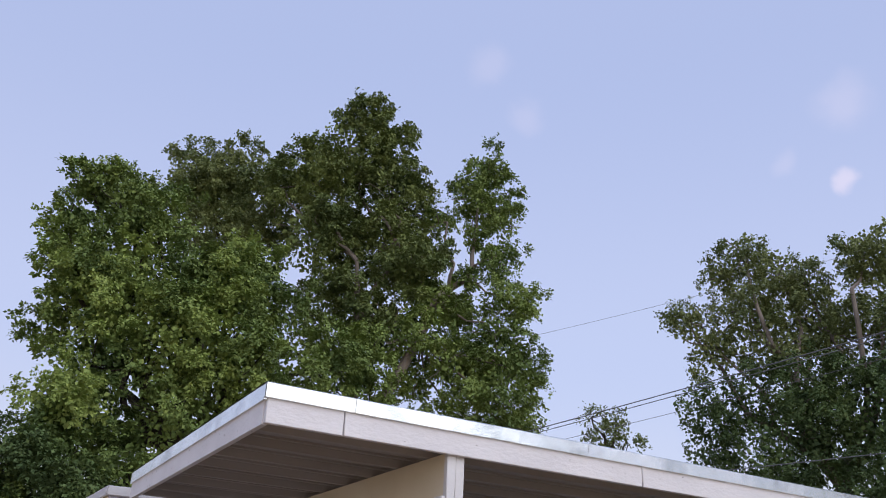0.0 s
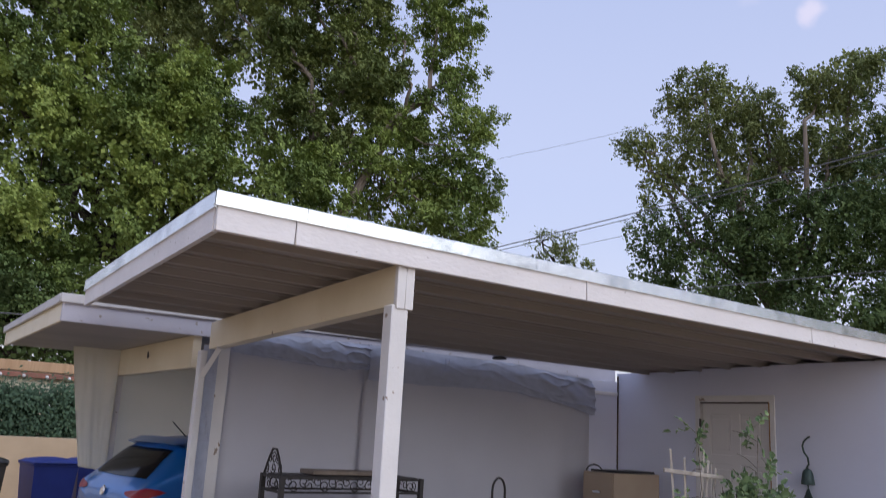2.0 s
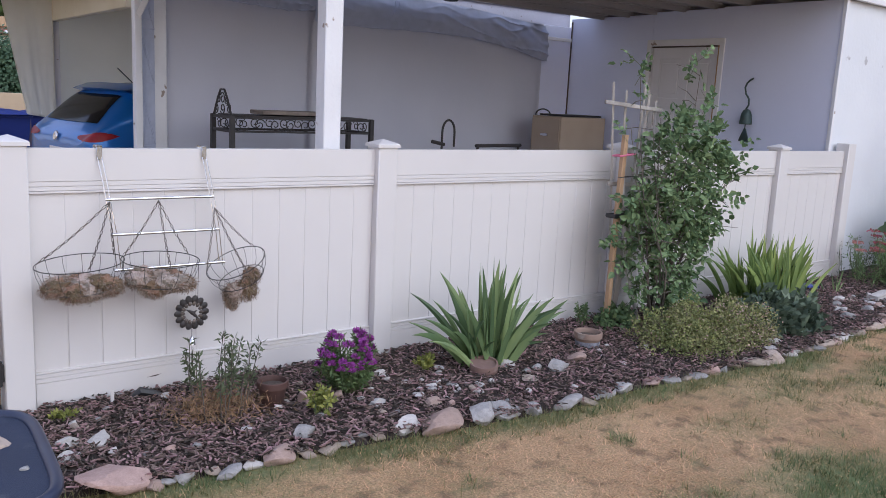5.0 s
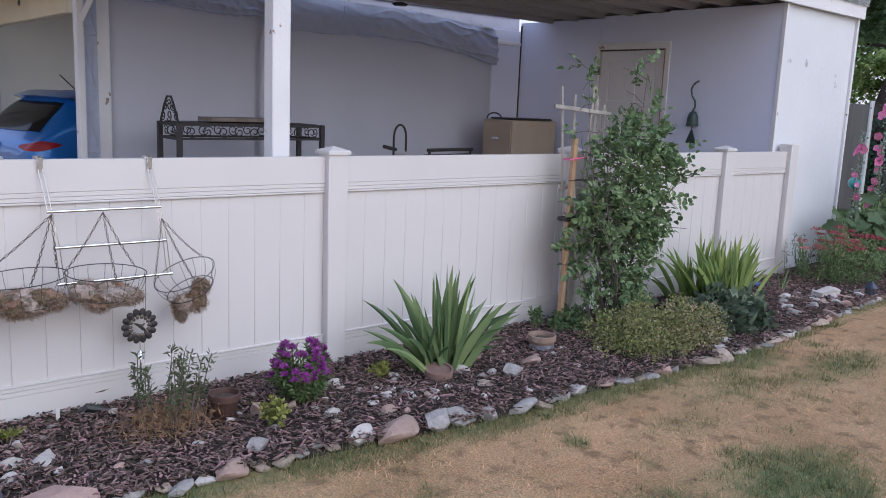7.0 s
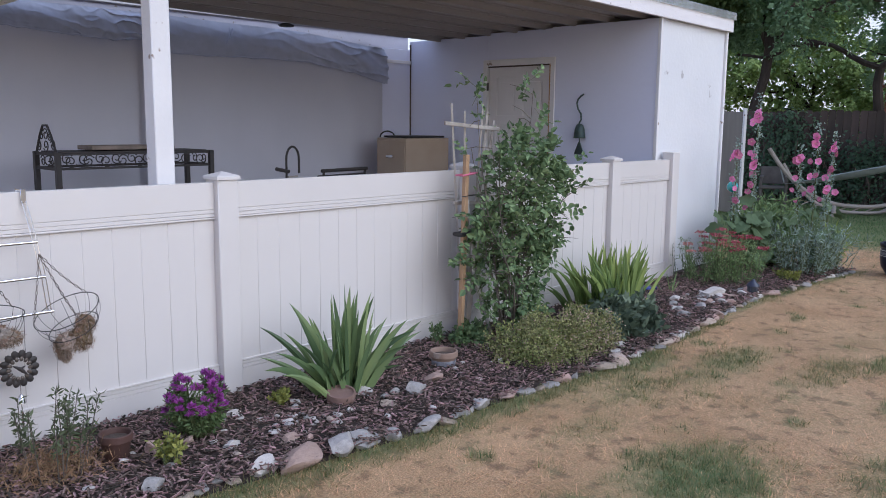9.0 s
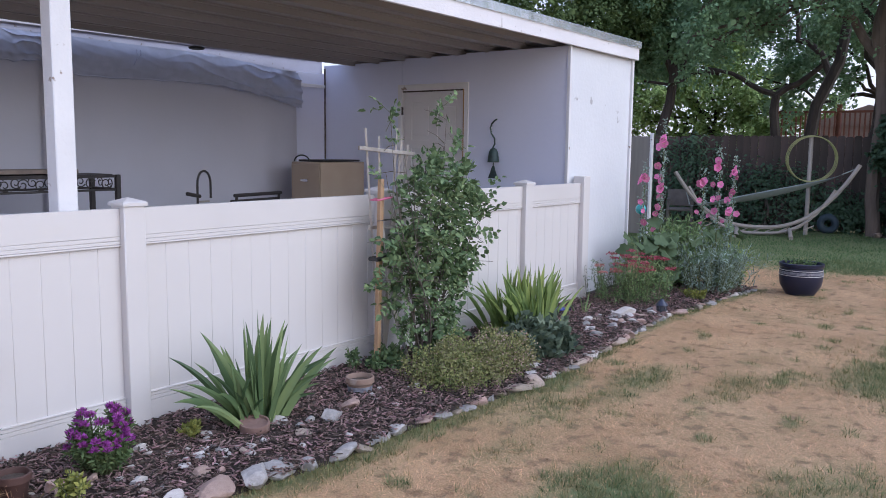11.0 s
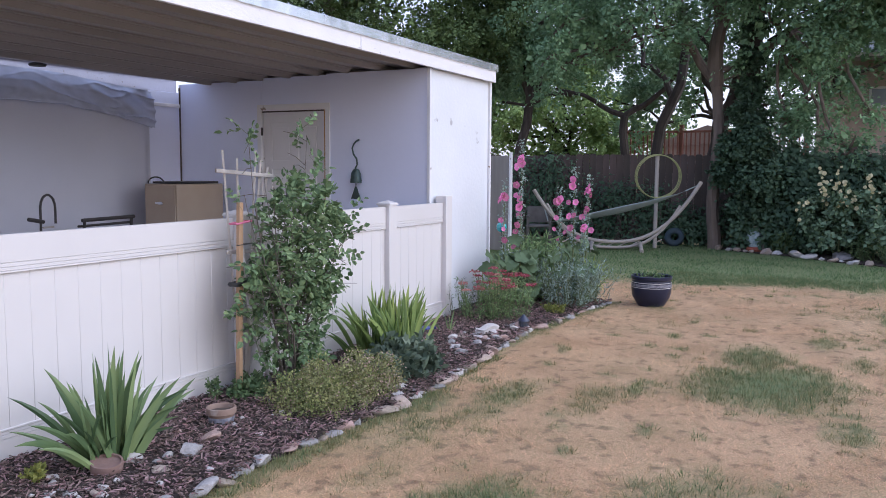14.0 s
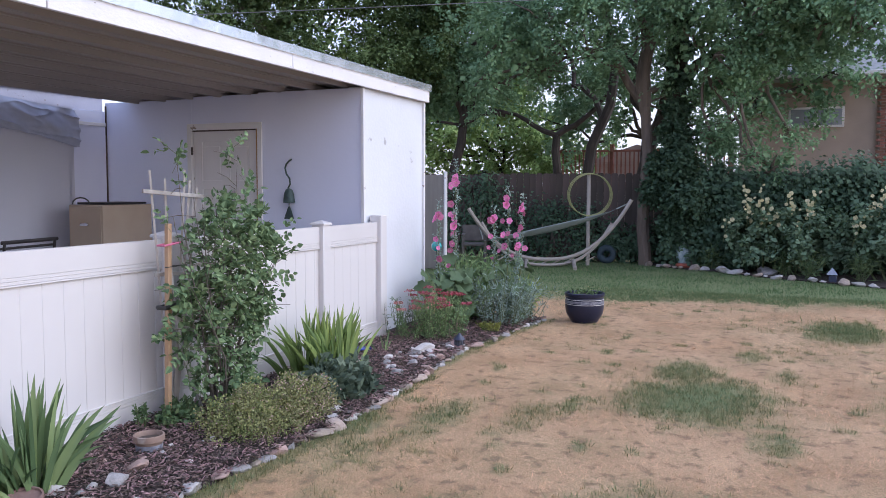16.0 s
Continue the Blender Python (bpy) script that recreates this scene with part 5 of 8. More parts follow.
def hedge(name, label, lo, hi, leaf, seed, clumps, leaves, size, bump=0.25):
    """A box of leaves with an uneven face, on twigs."""
    rng = np.random.default_rng(seed)
    lo, hi = np.array(lo, float), np.array(hi, float)
    p = lo + rng.random((clumps, 3)) * (hi - lo)
    p[:, 2] += bump * np.sin(p[:, 0] * 2.1 + p[:, 1] * 1.7 + seed) * (p[:, 2] - lo[2]) / max(hi[2] - lo[2], 0.1)
    k = rng.integers(leaves // 2, leaves * 3 // 2, clumps)
    idx = np.repeat(np.arange(clumps), k)
    off = rng.normal(size=(len(idx), 3)) * 0.14
    t = thing(name, label, "hedge", ((lo[0] + hi[0]) / 2, (lo[1] + hi[1]) / 2, 0))
    q = leaf_quads(rng, p[idx] + off, unit(off), size, 0.7, 0.2, 0.8, unit(off * np.array([1, 1, 0.6])) * 0.5 + np.array([-0.35, -0.35, 0.5]))
    q -= np.array([(lo[0] + hi[0]) / 2, (lo[1] + hi[1]) / 2, 0])
    part("foliage", quads_mesh("foliage", q, leaf), leaf, t, kind="stuff")
    g = Geo()
    for i in range(14):
        a = Vector((rng.uniform(lo[0], hi[0]) - (lo[0] + hi[0]) / 2, rng.uniform(lo[1], hi[1]) - (lo[1] + hi[1]) / 2, 0))
        limb(g, (a.x, a.y, 0), (a.x + rng.uniform(-0.2, 0.2), a.y + rng.uniform(-0.2, 0.2), hi[2] * 0.85), 0.03, 0.012, i + seed, 0.1, 5, 6)
    part("stem", g, WOODY_STEM, t, kind="stuff")
    return t


# side boundary seen past the car bay: block wall, hedge, pergola beam with lamps
tagged(part("wall_side", Geo().box((-9, 13.2, 0), (3.6, 13.45, 1.22), 0.01), TAN_WALL), "tan stucco garden wall", "wall", kind="structure")
hedge("hedge", "clipped dark green ivy hedge on top of the tan wall", (-2.6, 13.6, 0.9), (3.4, 14.2, 2.10), LEAF_DARK, 41, 1500, 36, 0.07, 0.05)
pergola = thing("pergola", "wooden pergola beam with a string of small lamps", "pergola", (0, 14.6, 0))
part("beam", Geo().box((-9, -0.06, 2.46), (3.5, 0.06, 2.66), 0.01), STAKE_WOOD, pergola)
part("rail", Geo().box((-9, -0.12, 2.33), (3.5, -0.02, 2.43), 0.008), DECK_RED, pergola)
for x in (-7.0, -2.5, 3.3):
    part("post", Geo().box((x - 0.06, -0.06, 0), (x + 0.06, 0.06, 2.455), 0.008), STAKE_WOOD, pergola)
for i in range(14):
    x = -3 + i * 0.42
    part("bulb", Geo().ball((x, -0.16, 2.36), 0.035, 8, 6), WHITE_PAINT, pergola)
part("panel", Geo().box((-9, 0.07, 1.9), (3.5, 0.10, 2.46), 0.004), BEAM_PAINT, pergola)

# ---- back boundary: dark board fence, stepped at the yard tree ----
def board_fence(x0, y0, x1, y1, h, label, m=FENCE_DARK, w=0.145):
    d = Vector((x1 - x0, y1 - y0, 0))
    n = int(d.length / (w + 0.006))
    f = thing("board_fence", label, "fence", (x0, y0, 0), math.degrees(math.atan2(d.y, d.x)))
    me = Geo().box((0, -0.010, 0.04), (w, 0.010, h - 0.03), 0.003).prism([(0.0, 0.0), (w, 0.0), (w - 0.03, 0.03), (0.03, 0.03)], -0.010, 0.010, pose(0, 0, h - 0.031, 90)).mesh("board", m)
    rr = random.Random(int(x0 * 10))
    for i in range(n):
        b = part("board", me, m, f)
        b.location = (i * (w + 0.006), rr.uniform(-0.006, 0.006), rr.uniform(-0.02, 0.02))
    for z in (0.35, h - 0.35):
        part("rail", Geo().box((0, 0.012, z - 0.045), (d.length, 0.05, z + 0.045), 0.004), m, f)
    for i in range(int(d.length / 2.4) + 1):
        part("post", Geo().box((i * 2.4, 0.052, 0), (i * 2.4 + 0.09, 0.142, h), 0.005), m, f)
    return f


board_fence(17.2, 6.0, 17.2, -6.8, 1.88, "dark weathered board fence along the back boundary")
panel = thing("side_panel", "plain grey-brown fence panel with a pale post", "fence", (13.6, 2.15, 0), 0)
part("sheet", Geo().box((0.0, -0.02, 0.05), (0.05, 1.6, 1.80), 0.004), PANEL_BOARD, panel)
part("post", Geo().box((-0.02, -0.06, 0.0), (0.07, -0.022, 1.86), 0.005), WHITE_PAINT, panel)
hedge("vine", "dark vines climbing to the top of the back fence", (16.9, 2.0, 0.1), (17.1, 3.8, 1.50), LEAF_DARK, 43, 150, 26, 0.075, 0.3)
hedge("vine", "low dark vines at the foot of the back fence", (16.9, -1.2, 0.1), (17.1, 2.0, 0.95), LEAF_DARK, 46, 210, 26, 0.075, 0.3)
hedge("shrub_border", "dense dark green shrubs before the back fence", (16.2, -8.5, 0.2), (17.0, -2.4, 1.75), LEAF_DARK, 44, 1900, 30, 0.10, 0.2)
hedge("shrub", "rounded dark shrub beside the yard tree", (16.3, -3.0, 0.1), (17.0, -1.5, 1.85), LEAF_DARK, 45, 500, 30, 0.10, 0.2)

# ---- neighbour's house with deck beyond the back fence ----
house = thing("neighbour_house", "tan stucco neighbouring house with brick corner and white-framed window", "house", (0, 0, 0))
part("wall", Geo().box((25.0, -12.0, 0), (25.4, -2.2, 4.72), 0.01), HOUSE_TAN, house)
part("wall", Geo().box((25.4, -2.6, 0), (33.0, -2.2, 4.72), 0.01), HOUSE_TAN, house)
brick_me = Geo().box((0, 0, 0), (0.03, 0.20, 0.062), 0.004).mesh("brick", BRICK_RED)
wing = part("brick_pier", Geo().box((24.86, -8.0, 0), (24.99, -5.75, 4.50), 0.01), mat("mortar", (0.36, 0.32, 0.29), None, 9, 0.9), house, "red brick pier")
for r in range(57):
    for c in range(10):
        b = part("brick", brick_me, BRICK_RED, wing)
        b.location = (24.84, -7.98 + c * 0.222 + (0.1 if r % 2 else 0.0), 0.01 + r * 0.0765)
part("roof", Geo().add([(24.3, -12.5, 4.66), (24.3, -1.6, 4.66), (33.5, -1.6, 4.66), (33.5, -12.5, 4.66), (29, -10, 6.7), (29, -4, 6.7), (24.3, -12.5, 4.54), (24.3, -1.6, 4.54), (33.5, -1.6, 4.54), (33.5, -12.5, 4.54)],
                       [(0, 1, 5, 4), (1, 2, 5), (2, 3, 4, 5), (3, 0, 4), (6, 9, 8, 7), (0, 6, 7, 1), (1, 7, 8, 2), (2, 8, 9, 3), (3, 9, 6, 0)]), ROOFING, house, smooth=False)
part("gutter", Geo().box((24.18, -12.5, 4.56), (24.30, -1.6, 4.68), 0.02), WHITE_PAINT, house)
part("rear_wing", Geo().box((26.5, -0.3, 0), (29.0, 2.3, 2.35), 0.01).prism([(-0.5, 0.0), (3.1, 0.0), (1.3, 0.6)], 0, 2.6, pose(26.45, -0.3, 2.35, 90, 0, 90)), HOUSE_TAN, house, smooth=False)
win = part("window", Geo().box((24.93, -4.90, 3.26), (24.998, -3.48, 3.82), 0.004), WHITE_PAINT, house)
for y0, y1 in ((-4.84, -4.23), (-4.15, -3.54)):
    part("pane", Geo().box((24.918, y0, 3.32), (24.929, y1, 3.76), 0.002), SKY_GLASS, win)
deck = thing("deck", "raised red-stained timber deck with baluster railing", "deck", (0, 0, 0))
part("platform", Geo().box((24.0, -2.1, 1.55), (27.0, 3.0, 1.72), 0.01), DECK_RED, deck)
part("top_rail", Geo().box((23.98, -2.1, 2.62), (24.08, 3.0, 2.68), 0.006), DECK_RED, deck)
part("bottom_rail", Geo().box((24.0, -2.1, 1.82), (24.06, 3.0, 1.88), 0.006), DECK_RED, deck)
bal = Geo().box((24.01, -0.02, 1.885), (24.05, 0.02, 2.615), 0.003).mesh("baluster", DECK_RED)
for i in range(40):
    b = part("baluster", bal, DECK_RED, deck)
    b.location.y = -2.0 + i * 0.125
for y in (-2.05, -0.4, 1.3, 2.95):
    part("post", Geo().box((24.1, y - 0.06, 0.0), (24.22, y + 0.06, 2.85), 0.006), DECK_RED, deck)

# ---- overhead wires ----
for i, (a, b, sag, r) in enumerate((((8.0, 38.0, 10.9), (32.0, 12.0, 17.6), 0.6, 0.007), ((6.2, 11.3, 4.35), (12.0, -4.3, 6.7), 0.12, 0.009), ((6.2, 11.5, 4.30), (12.0, -4.1, 6.62), 0.13, 0.007), ((6.3, 11.3, 4.2), (12.1, -4.3, 6.40), 0.2, 0.004),
                                   ((6.6, 6.6, 3.6), (16.4, -7.92, 5.14), 0.05, 0.006), ((-40.0, 12.5, 2.0), (20.0, 12.5, 4.1), 0.1, 0.012))):
    pts = [Vector(a).lerp(Vector(b), k / 24) - Vector((0, 0, sag * 4 * (k / 24) * (1 - k / 24))) for k in range(25)]
    tagged(part("overhead_wire", Geo().tube(pts, r, 5), WIRE), "thin overhead utility wire against the sky", "wire", group="overhead wires")


# ---- stones of the bed edge and bed ----
def stone_mesh(seed, sx, sy, sz, m):
    bm = bmesh.new()
    bmesh.ops.create_icosphere(bm, subdivisions=3, radius=1.0)
    rp = random.Random(seed * 17)
    cuts = [(Vector((rp.gauss(0, 1), rp.gauss(0, 1), rp.gauss(0, 0.8))).normalized(), rp.uniform(0.44, 0.82)) for _ in range(13)]
    for v in bm.verts:
        p = v.co.copy()
        for nrm, dist in cuts:
            over = p.dot(nrm) - dist
            if over > 0:
                p -= nrm * over * 0.96
        k = 1 + 0.24 * noise.noise(p * 1.1 + Vector((seed * 3.7, 0, 0))) + 0.09 * noise.noise(p * 2.7 + Vector((0, seed * 2.1, 0))) + 0.03 * noise.noise(p * 7 + Vector((0, 0, seed)))
        p = p * k * 1.2
        v.co = (p.x * sx, p.y * sy, (p.z + 0.55) * sz)
    wide = max(v.co.x for v in bm.verts) - min(v.co.x for v in bm.verts)
    for v in bm.verts:
        v.co /= wide
    me = bpy.data.meshes.new("stone")
    bm.to_mesh(me)
    bm.free()
    me.materials.append(m)
    me.shade_smooth()
    me.set_sharp_from_angle(angle=radians(26))
    return me


STONE_SHAPES = [(0.5, 0.36, 0.27), (0.5, 0.42, 0.30), (0.5, 0.31, 0.24), (0.5, 0.44, 0.37), (0.5, 0.30, 0.30), (0.46, 0.40, 0.22), (0.5, 0.38, 0.34), (0.48, 0.28, 0.20)]
stone_cache = {}
STONE_WORDS = ("smooth grey river stone in the flower bed", "whitish quartz stone in the flower bed", "rounded pinkish sandstone in the flower bed", "tan field stone in the flower bed")


def stone(x, y, w, tone, shape, turn, z=0.008, stretch=1.0, label=None, group="bed stones"):
    twin = int(abs(x * 37.0 + y * 91.0)) % 2
    key = (tone, shape + 4 * twin)
    shape += 4 * twin
    if key not in stone_cache:
        stone_cache[key] = stone_mesh(tone * 8 + shape + 1.3, *STONE_SHAPES[shape], STONES[tone])
    ob = new("stone", stone_cache[key])
    ob.matrix_basis = pose(x, y, z, 14 * math.sin(x * 53 + y * 17), 12 * math.sin(x * 29 - y * 41), turn) @ Matrix.Diagonal((w * stretch, w, w * 0.78, 1))
    return tagged(ob, label or STONE_WORDS[tone], "stone", group)


# the larger stones, one by one, by rock: x, y, width, shape, turn, stretch
GREY_STONES = ((0.39, -0.75, 0.06, 1, 0, 1), (0.46, -1, 0.09, 0, 0, 1), (0.4, -0.99, 0.06, 1, 0, 1.1), (0.62, -1.05, 0.11, 2, 8, 1.1), (1.02, -0.89, 0.1, 2, 0, 1.1), (1.27, -0.98, 0.07, 0, 0, 1), (1.2, -0.97, 0.06, 1, 60, 1), (1.51, -0.87, 0.075, 3, 0, 1), (1.16, -1.03, 0.08, 2, 0, 1.1), (2.81, -1.15, 0.17, 0, 10, 1.1), (2.36, -1.19, 0.2, 2, -5, 1.1), (2.02, -1.08, 0.2, 1, 0, 1), (2.16, -1.15, 0.12, 3, 0, 1), (1.86, -1.12, 0.19, 2, 20, 1.1))
GREY_MORE = ((2.66, -0.78, 0.15, 2, -10, 1.1), (6.3, -0.6, 0.1, 2, 0, 1.1), (6.4, -0.98, 0.12, 1, 0, 1), (5.85, -0.7, 0.14, 2, 0, 1.1), (5.95, -0.92, 0.16, 2, 40, 1.1), (5.55, -0.95, 0.12, 1, 0, 1.1), (5.35, -0.85, 0.13, 2, 60, 1.1), (2, -0.62, 0.06, 0, 0, 1))
WHITE_STONES = ((0.27, -0.54, 0.13, 3, 60, 1), (0.14, -0.51, 0.09, 2, 20, 1.2), (0.11, -0.64, 0.1, 2, 40, 1.1), (0.72, -1.02, 0.09, 1, 0, 1.1), (1.5, -0.74, 0.08, 2, 10, 1.1), (1.47, -1.03, 0.16, 0, 15, 1.1), (2.46, -0.58, 0.14, 2, -40, 1.1), (2.59, -0.7, 0.09, 3, 0, 1), (2.05, -0.84, 0.09, 0, 30, 1), (1.74, -0.38, 0.09, 2, 15, 1.2), (4.2, -1.15, 0.14, 3, 60, 1), (6.45, -0.76, 0.2, 2, -20, 1.6), (5.7, -0.82, 0.15, 2, 20, 1.1), (5.5, -0.62, 0.13, 2, 0, 1.2))
WHITE_MORE = ((4.37, -1.06, 0.16, 1, 30, 1.0), (6.05, -0.62, 0.12, 2, 10, 1.1), (3.12, -0.72, 0.06, 1, 0, 1), (1.86, -0.68, 0.07, 3, 0, 1), (1.8, -0.55, 0.09, 2, 30, 1.1))
PINK_STONES = ((0.23, -0.93, 0.25, 1, 14, 1.15), (0.34, -1, 0.07, 0, 0, 1), (0.85, -1.01, 0.15, 2, 8, 1.1), (1.22, -0.56, 0.12, 2, 5, 1.1), (1.65, -1.07, 0.22, 2, 4, 1.35), (2.92, -0.7, 0.17, 1, 30, 1), (1.73, -0.88, 0.12, 0, 0, 1), (3.04, -1.16, 0.13, 1, 20, 1.1), (6.56, -0.92, 0.14, 1, 10, 1))
TAN_STONES = ((0.23, -0.35, 0.08, 2, -10, 1), (0.58, -0.99, 0.07, 1, 0, 1.1), (1.08, -1.04, 0.1, 2, 5, 1.1), (1.33, -1.02, 0.08, 1, 60, 1), (0.97, -1.03, 0.08, 1, 0, 1.1), (2.43, -0.84, 0.13, 1, 15, 1))
for tone, rows in ((0, GREY_STONES), (0, GREY_MORE), (1, WHITE_STONES), (1, WHITE_MORE), (2, PINK_STONES), (3, TAN_STONES)):
    for x, y, w, shape, turn, stretch in rows:
        inner = y > edge_y(x) + 0.12
        stone(x, y, w * (1.0 if x < 1.55 else 0.88), tone, shape, turn, 0.030 if inner else 0.012, stretch=stretch)
rr = random.Random(7)
x = 2.5
while x < 8.9:
    w = rr.uniform(0.075, 0.165)
    if min(abs(x - q) for q in (2.81, 3.04, 4.20)) > 0.09:
        stone(x, edge_y(x) + rr.uniform(-0.01, 0.05), w, rr.choice((0, 0, 3, 1, 2, 3)), rr.randrange(4), rr.uniform(-40, 40), -0.008, rr.uniform(1.0, 1.35), group="bed edging stones")
    x += w * rr.uniform(0.8, 1.35)
for i in range(100):
    x = rr.uniform(-0.1, 6.2)
    y = rr.uniform(edge_y(x) + 0.08, -0.12)
    stone(x, y, rr.uniform(0.028, 0.062), rr.choice((0, 1, 1, 2, 3)), rr.randrange(4), rr.uniform(0, 180), 0.044, group="small bed stones")
for i in range(24):
    x = rr.uniform(6.1, 6.95)
    stone(x, rr.uniform(edge_y(x) + 0.06, -0.62), rr.uniform(0.06, 0.13), rr.choice((0, 1, 1, 2, 3)), rr.randrange(4), rr.uniform(0, 180), 0.026, rr.uniform(1.0, 1.4))
for i in range(26):
    stone(rr.uniform(1.72, 2.12), rr.uniform(-0.80, -0.42), rr.uniform(0.03, 0.06), rr.choice((0, 1, 1)), rr.randrange(4), rr.uniform(0, 180), 0.044, group="small bed stones")

# bark chips over the bed
rng = np.random.default_rng(5)
n = 38000
cx = -0.9 + 9.8 * rng.random(n) ** 1.25
cy = np.array([rng.uniform(edge_y(a) - 0.02, -0.03) for a in cx])
L, W, T = rng.uniform(0.0045, 0.0115, n) * rng.uniform(0.8, 2.4, n), rng.uniform(0.0015, 0.0045, n), rng.uniform(0.001, 0.003, n)
a, tilt = rng.uniform(0, 6.283, n), rng.normal(0, 0.3, n)
d = np.stack([np.cos(a) * np.cos(tilt), np.sin(a) * np.cos(tilt), np.sin(tilt)], 1)
s = np.stack([-np.sin(a), np.cos(a), rng.normal(0, 0.3, n)], 1)
u = np.cross(d, s)
cen = np.stack([cx, cy, 0.046 + rng.uniform(-0.008, 0.016, n)], 1)
box = [cen + d * (i * L)[:, None] + s * (j * W)[:, None] + u * (k * T)[:, None] for i in (-1, 1) for j in (-1, 1) for k in (-1, 1)]
V = np.stack(box, 1)
F = np.array([(1, 3, 7, 5), (0, 4, 5, 1), (2, 3, 7, 6)])[:, ::-1]
me = bpy.data.meshes.new("bark_chips")
me.vertices.add(n * 8)
me.vertices.foreach_set("co", V.reshape(-1).astype(np.float32))
fi = (np.arange(n)[:, None, None] * 8 + F[None]).reshape(-1, 4)
me.loops.add(fi.size)
me.loops.foreach_set("vertex_index", fi.reshape(-1).astype(np.int32))
me.polygons.add(len(fi))
me.polygons.foreach_set("loop_start", np.arange(0, fi.size, 4, dtype=np.int32))
me.materials.append(CHIPS)
me.update(calc_edges=True)
tagged(new("bark_chips", me), "shredded brown bark mulch chips", "mulch", kind="stuff")

# ---- grass blades ----
def blades(name, label, count, area, keep, height, width, m, seed, lie=0.5):
    rng = np.random.default_rng(seed)
    x0, y0, x1, y1 = area
    p = np.stack([x0 + (x1 - x0) * rng.random(count) ** 1.35, rng.uniform(y0, y1, count)], 1)
    ex, ey = [q[0] for q in EDGE[:-2]], [q[1] for q in EDGE[:-2]]
    p = p[((p[:, 1] < np.interp(p[:, 0], ex, ey) + 0.02) | (p[:, 0] > 9.45)) & keep(green_at(p[:, 0] + rng.normal(0, 0.06, count), p[:, 1] + rng.normal(0, 0.06, count)), rng.random(count))]
    p = p[(p[:, 0] - x0 > 1.6 * rng.random(len(p)) ** 2) & (p[:, 1] - y0 > 1.6 * rng.random(len(p)) ** 2)] if x0 < 0 else p
    n = len(p)
    a = rng.uniform(0, 6.283, n)
    h = height * rng.uniform(0.4, 1.5, n)
    lean = rng.normal(0, lie, n) if lie < 1.2 else np.sign(rng.normal(size=n)) * rng.uniform(1.1, 1.56, n)
    base = np.stack([p[:, 0], p[:, 1], np.full(n, -0.004)], 1)
    s = np.stack([np.cos(a), np.sin(a), np.zeros(n)], 1) * (width * rng.uniform(0.6, 1.4, n))[:, None]
    f = np.stack([-np.sin(a), np.cos(a), np.zeros(n)], 1)
    tip = base + f * (np.sin(lean) * h)[:, None] + np.array([0, 0, 1]) * (np.abs(np.cos(lean)) * h + 0.006)[:, None]
    return tagged(new(name, quads_mesh(name, np.stack([base - s, base + s, tip], 1), m)), label, "grass", kind="stuff")


def clumped(name, label, centres, per, radius, height, width, m, seed):
    """Grass growing in tufts: blades that lean out from each centre."""
    rng = np.random.default_rng(seed)
    c = np.repeat(np.asarray(centres), per, axis=0)
    n = len(c)
    a, q = rng.uniform(0, 6.283, n), np.sqrt(rng.random(n))
    o = np.stack([np.cos(a), np.sin(a)], 1)
    base = np.concatenate([c + o * (radius * q)[:, None], np.full((n, 1), -0.004)], 1)
    h = height * rng.uniform(0.45, 1.35, n)
    lean = np.clip(0.25 + 0.75 * q + rng.normal(0, 0.3, n), 0, 1.45)
    tip = base + np.concatenate([o, np.zeros((n, 1))], 1) * (np.sin(lean) * h)[:, None] + np.array([0, 0, 1]) * (np.cos(lean) * h + 0.006)[:, None]
    b = a + rng.normal(0, 0.6, n) + 1.5708
    s = np.stack([np.cos(b), np.sin(b), np.zeros(n)], 1) * (width * rng.uniform(0.6, 1.4, n))[:, None]
    return tagged(new(name, quads_mesh(name, np.stack([base - s, base + s, tip], 1), m)), label, "grass", kind="stuff")


def scatter(count, area, lo, hi, seed):
    """Places on the lawn whose greenness lies between lo and hi, thinned towards lo."""
    rng = np.random.default_rng(seed)
    p = np.stack([rng.uniform(area[0], area[2], count), rng.uniform(area[1], area[3], count)], 1)
    ex, ey = [q[0] for q in EDGE[:-2]], [q[1] for q in EDGE[:-2]]
    g = green_at(p[:, 0], p[:, 1])
    keep = (g > lo + (hi - lo) * rng.random(count) ** 1.4) & (p[:, 1] < np.interp(p[:, 0], ex, ey) - 0.01)
    return p[keep]


blades("dry_grass", "short dry straw-coloured grass blades", 440000, (-2.6, -7.4, 12.5, -0.75), lambda g, r: r > g * 0.7, 0.040, 0.0015, GRASS_DRY, 51, 1.45)
clumped("green_grass", "dense green grass in patches left on the dry lawn", scatter(60000, (-2.6, -7.4, 12.5, -0.9), 0.35, 0.9, 56), 9, 0.03, 0.042, 0.0020, GRASS_GREEN, 52)
clumped("grass_tuft", "olive half-dry grass tufts scattered over the lawn", scatter(52000, (-1.5, -6.4, 10.5, -0.9), 0.16, 0.75, 57), 8, 0.035, 0.036, 0.0017, GRASS_OLIVE, 53)
blades("green_grass", "denser green grass along the stone edging", 45000, (-1.0, -1.75, 5.2, -0.8), lambda g, r: r < (g > 0.4) * g, 0.042, 0.0020, GRASS_OLIVE, 54, 0.9)
blades("green_grass", "watered green grass of the far lawn", 190000, (9.4, -8.5, 17.1, 3.6), lambda g, r: r < g * g, 0.026, 0.0045, GRASS_FAR, 55, 1.0)


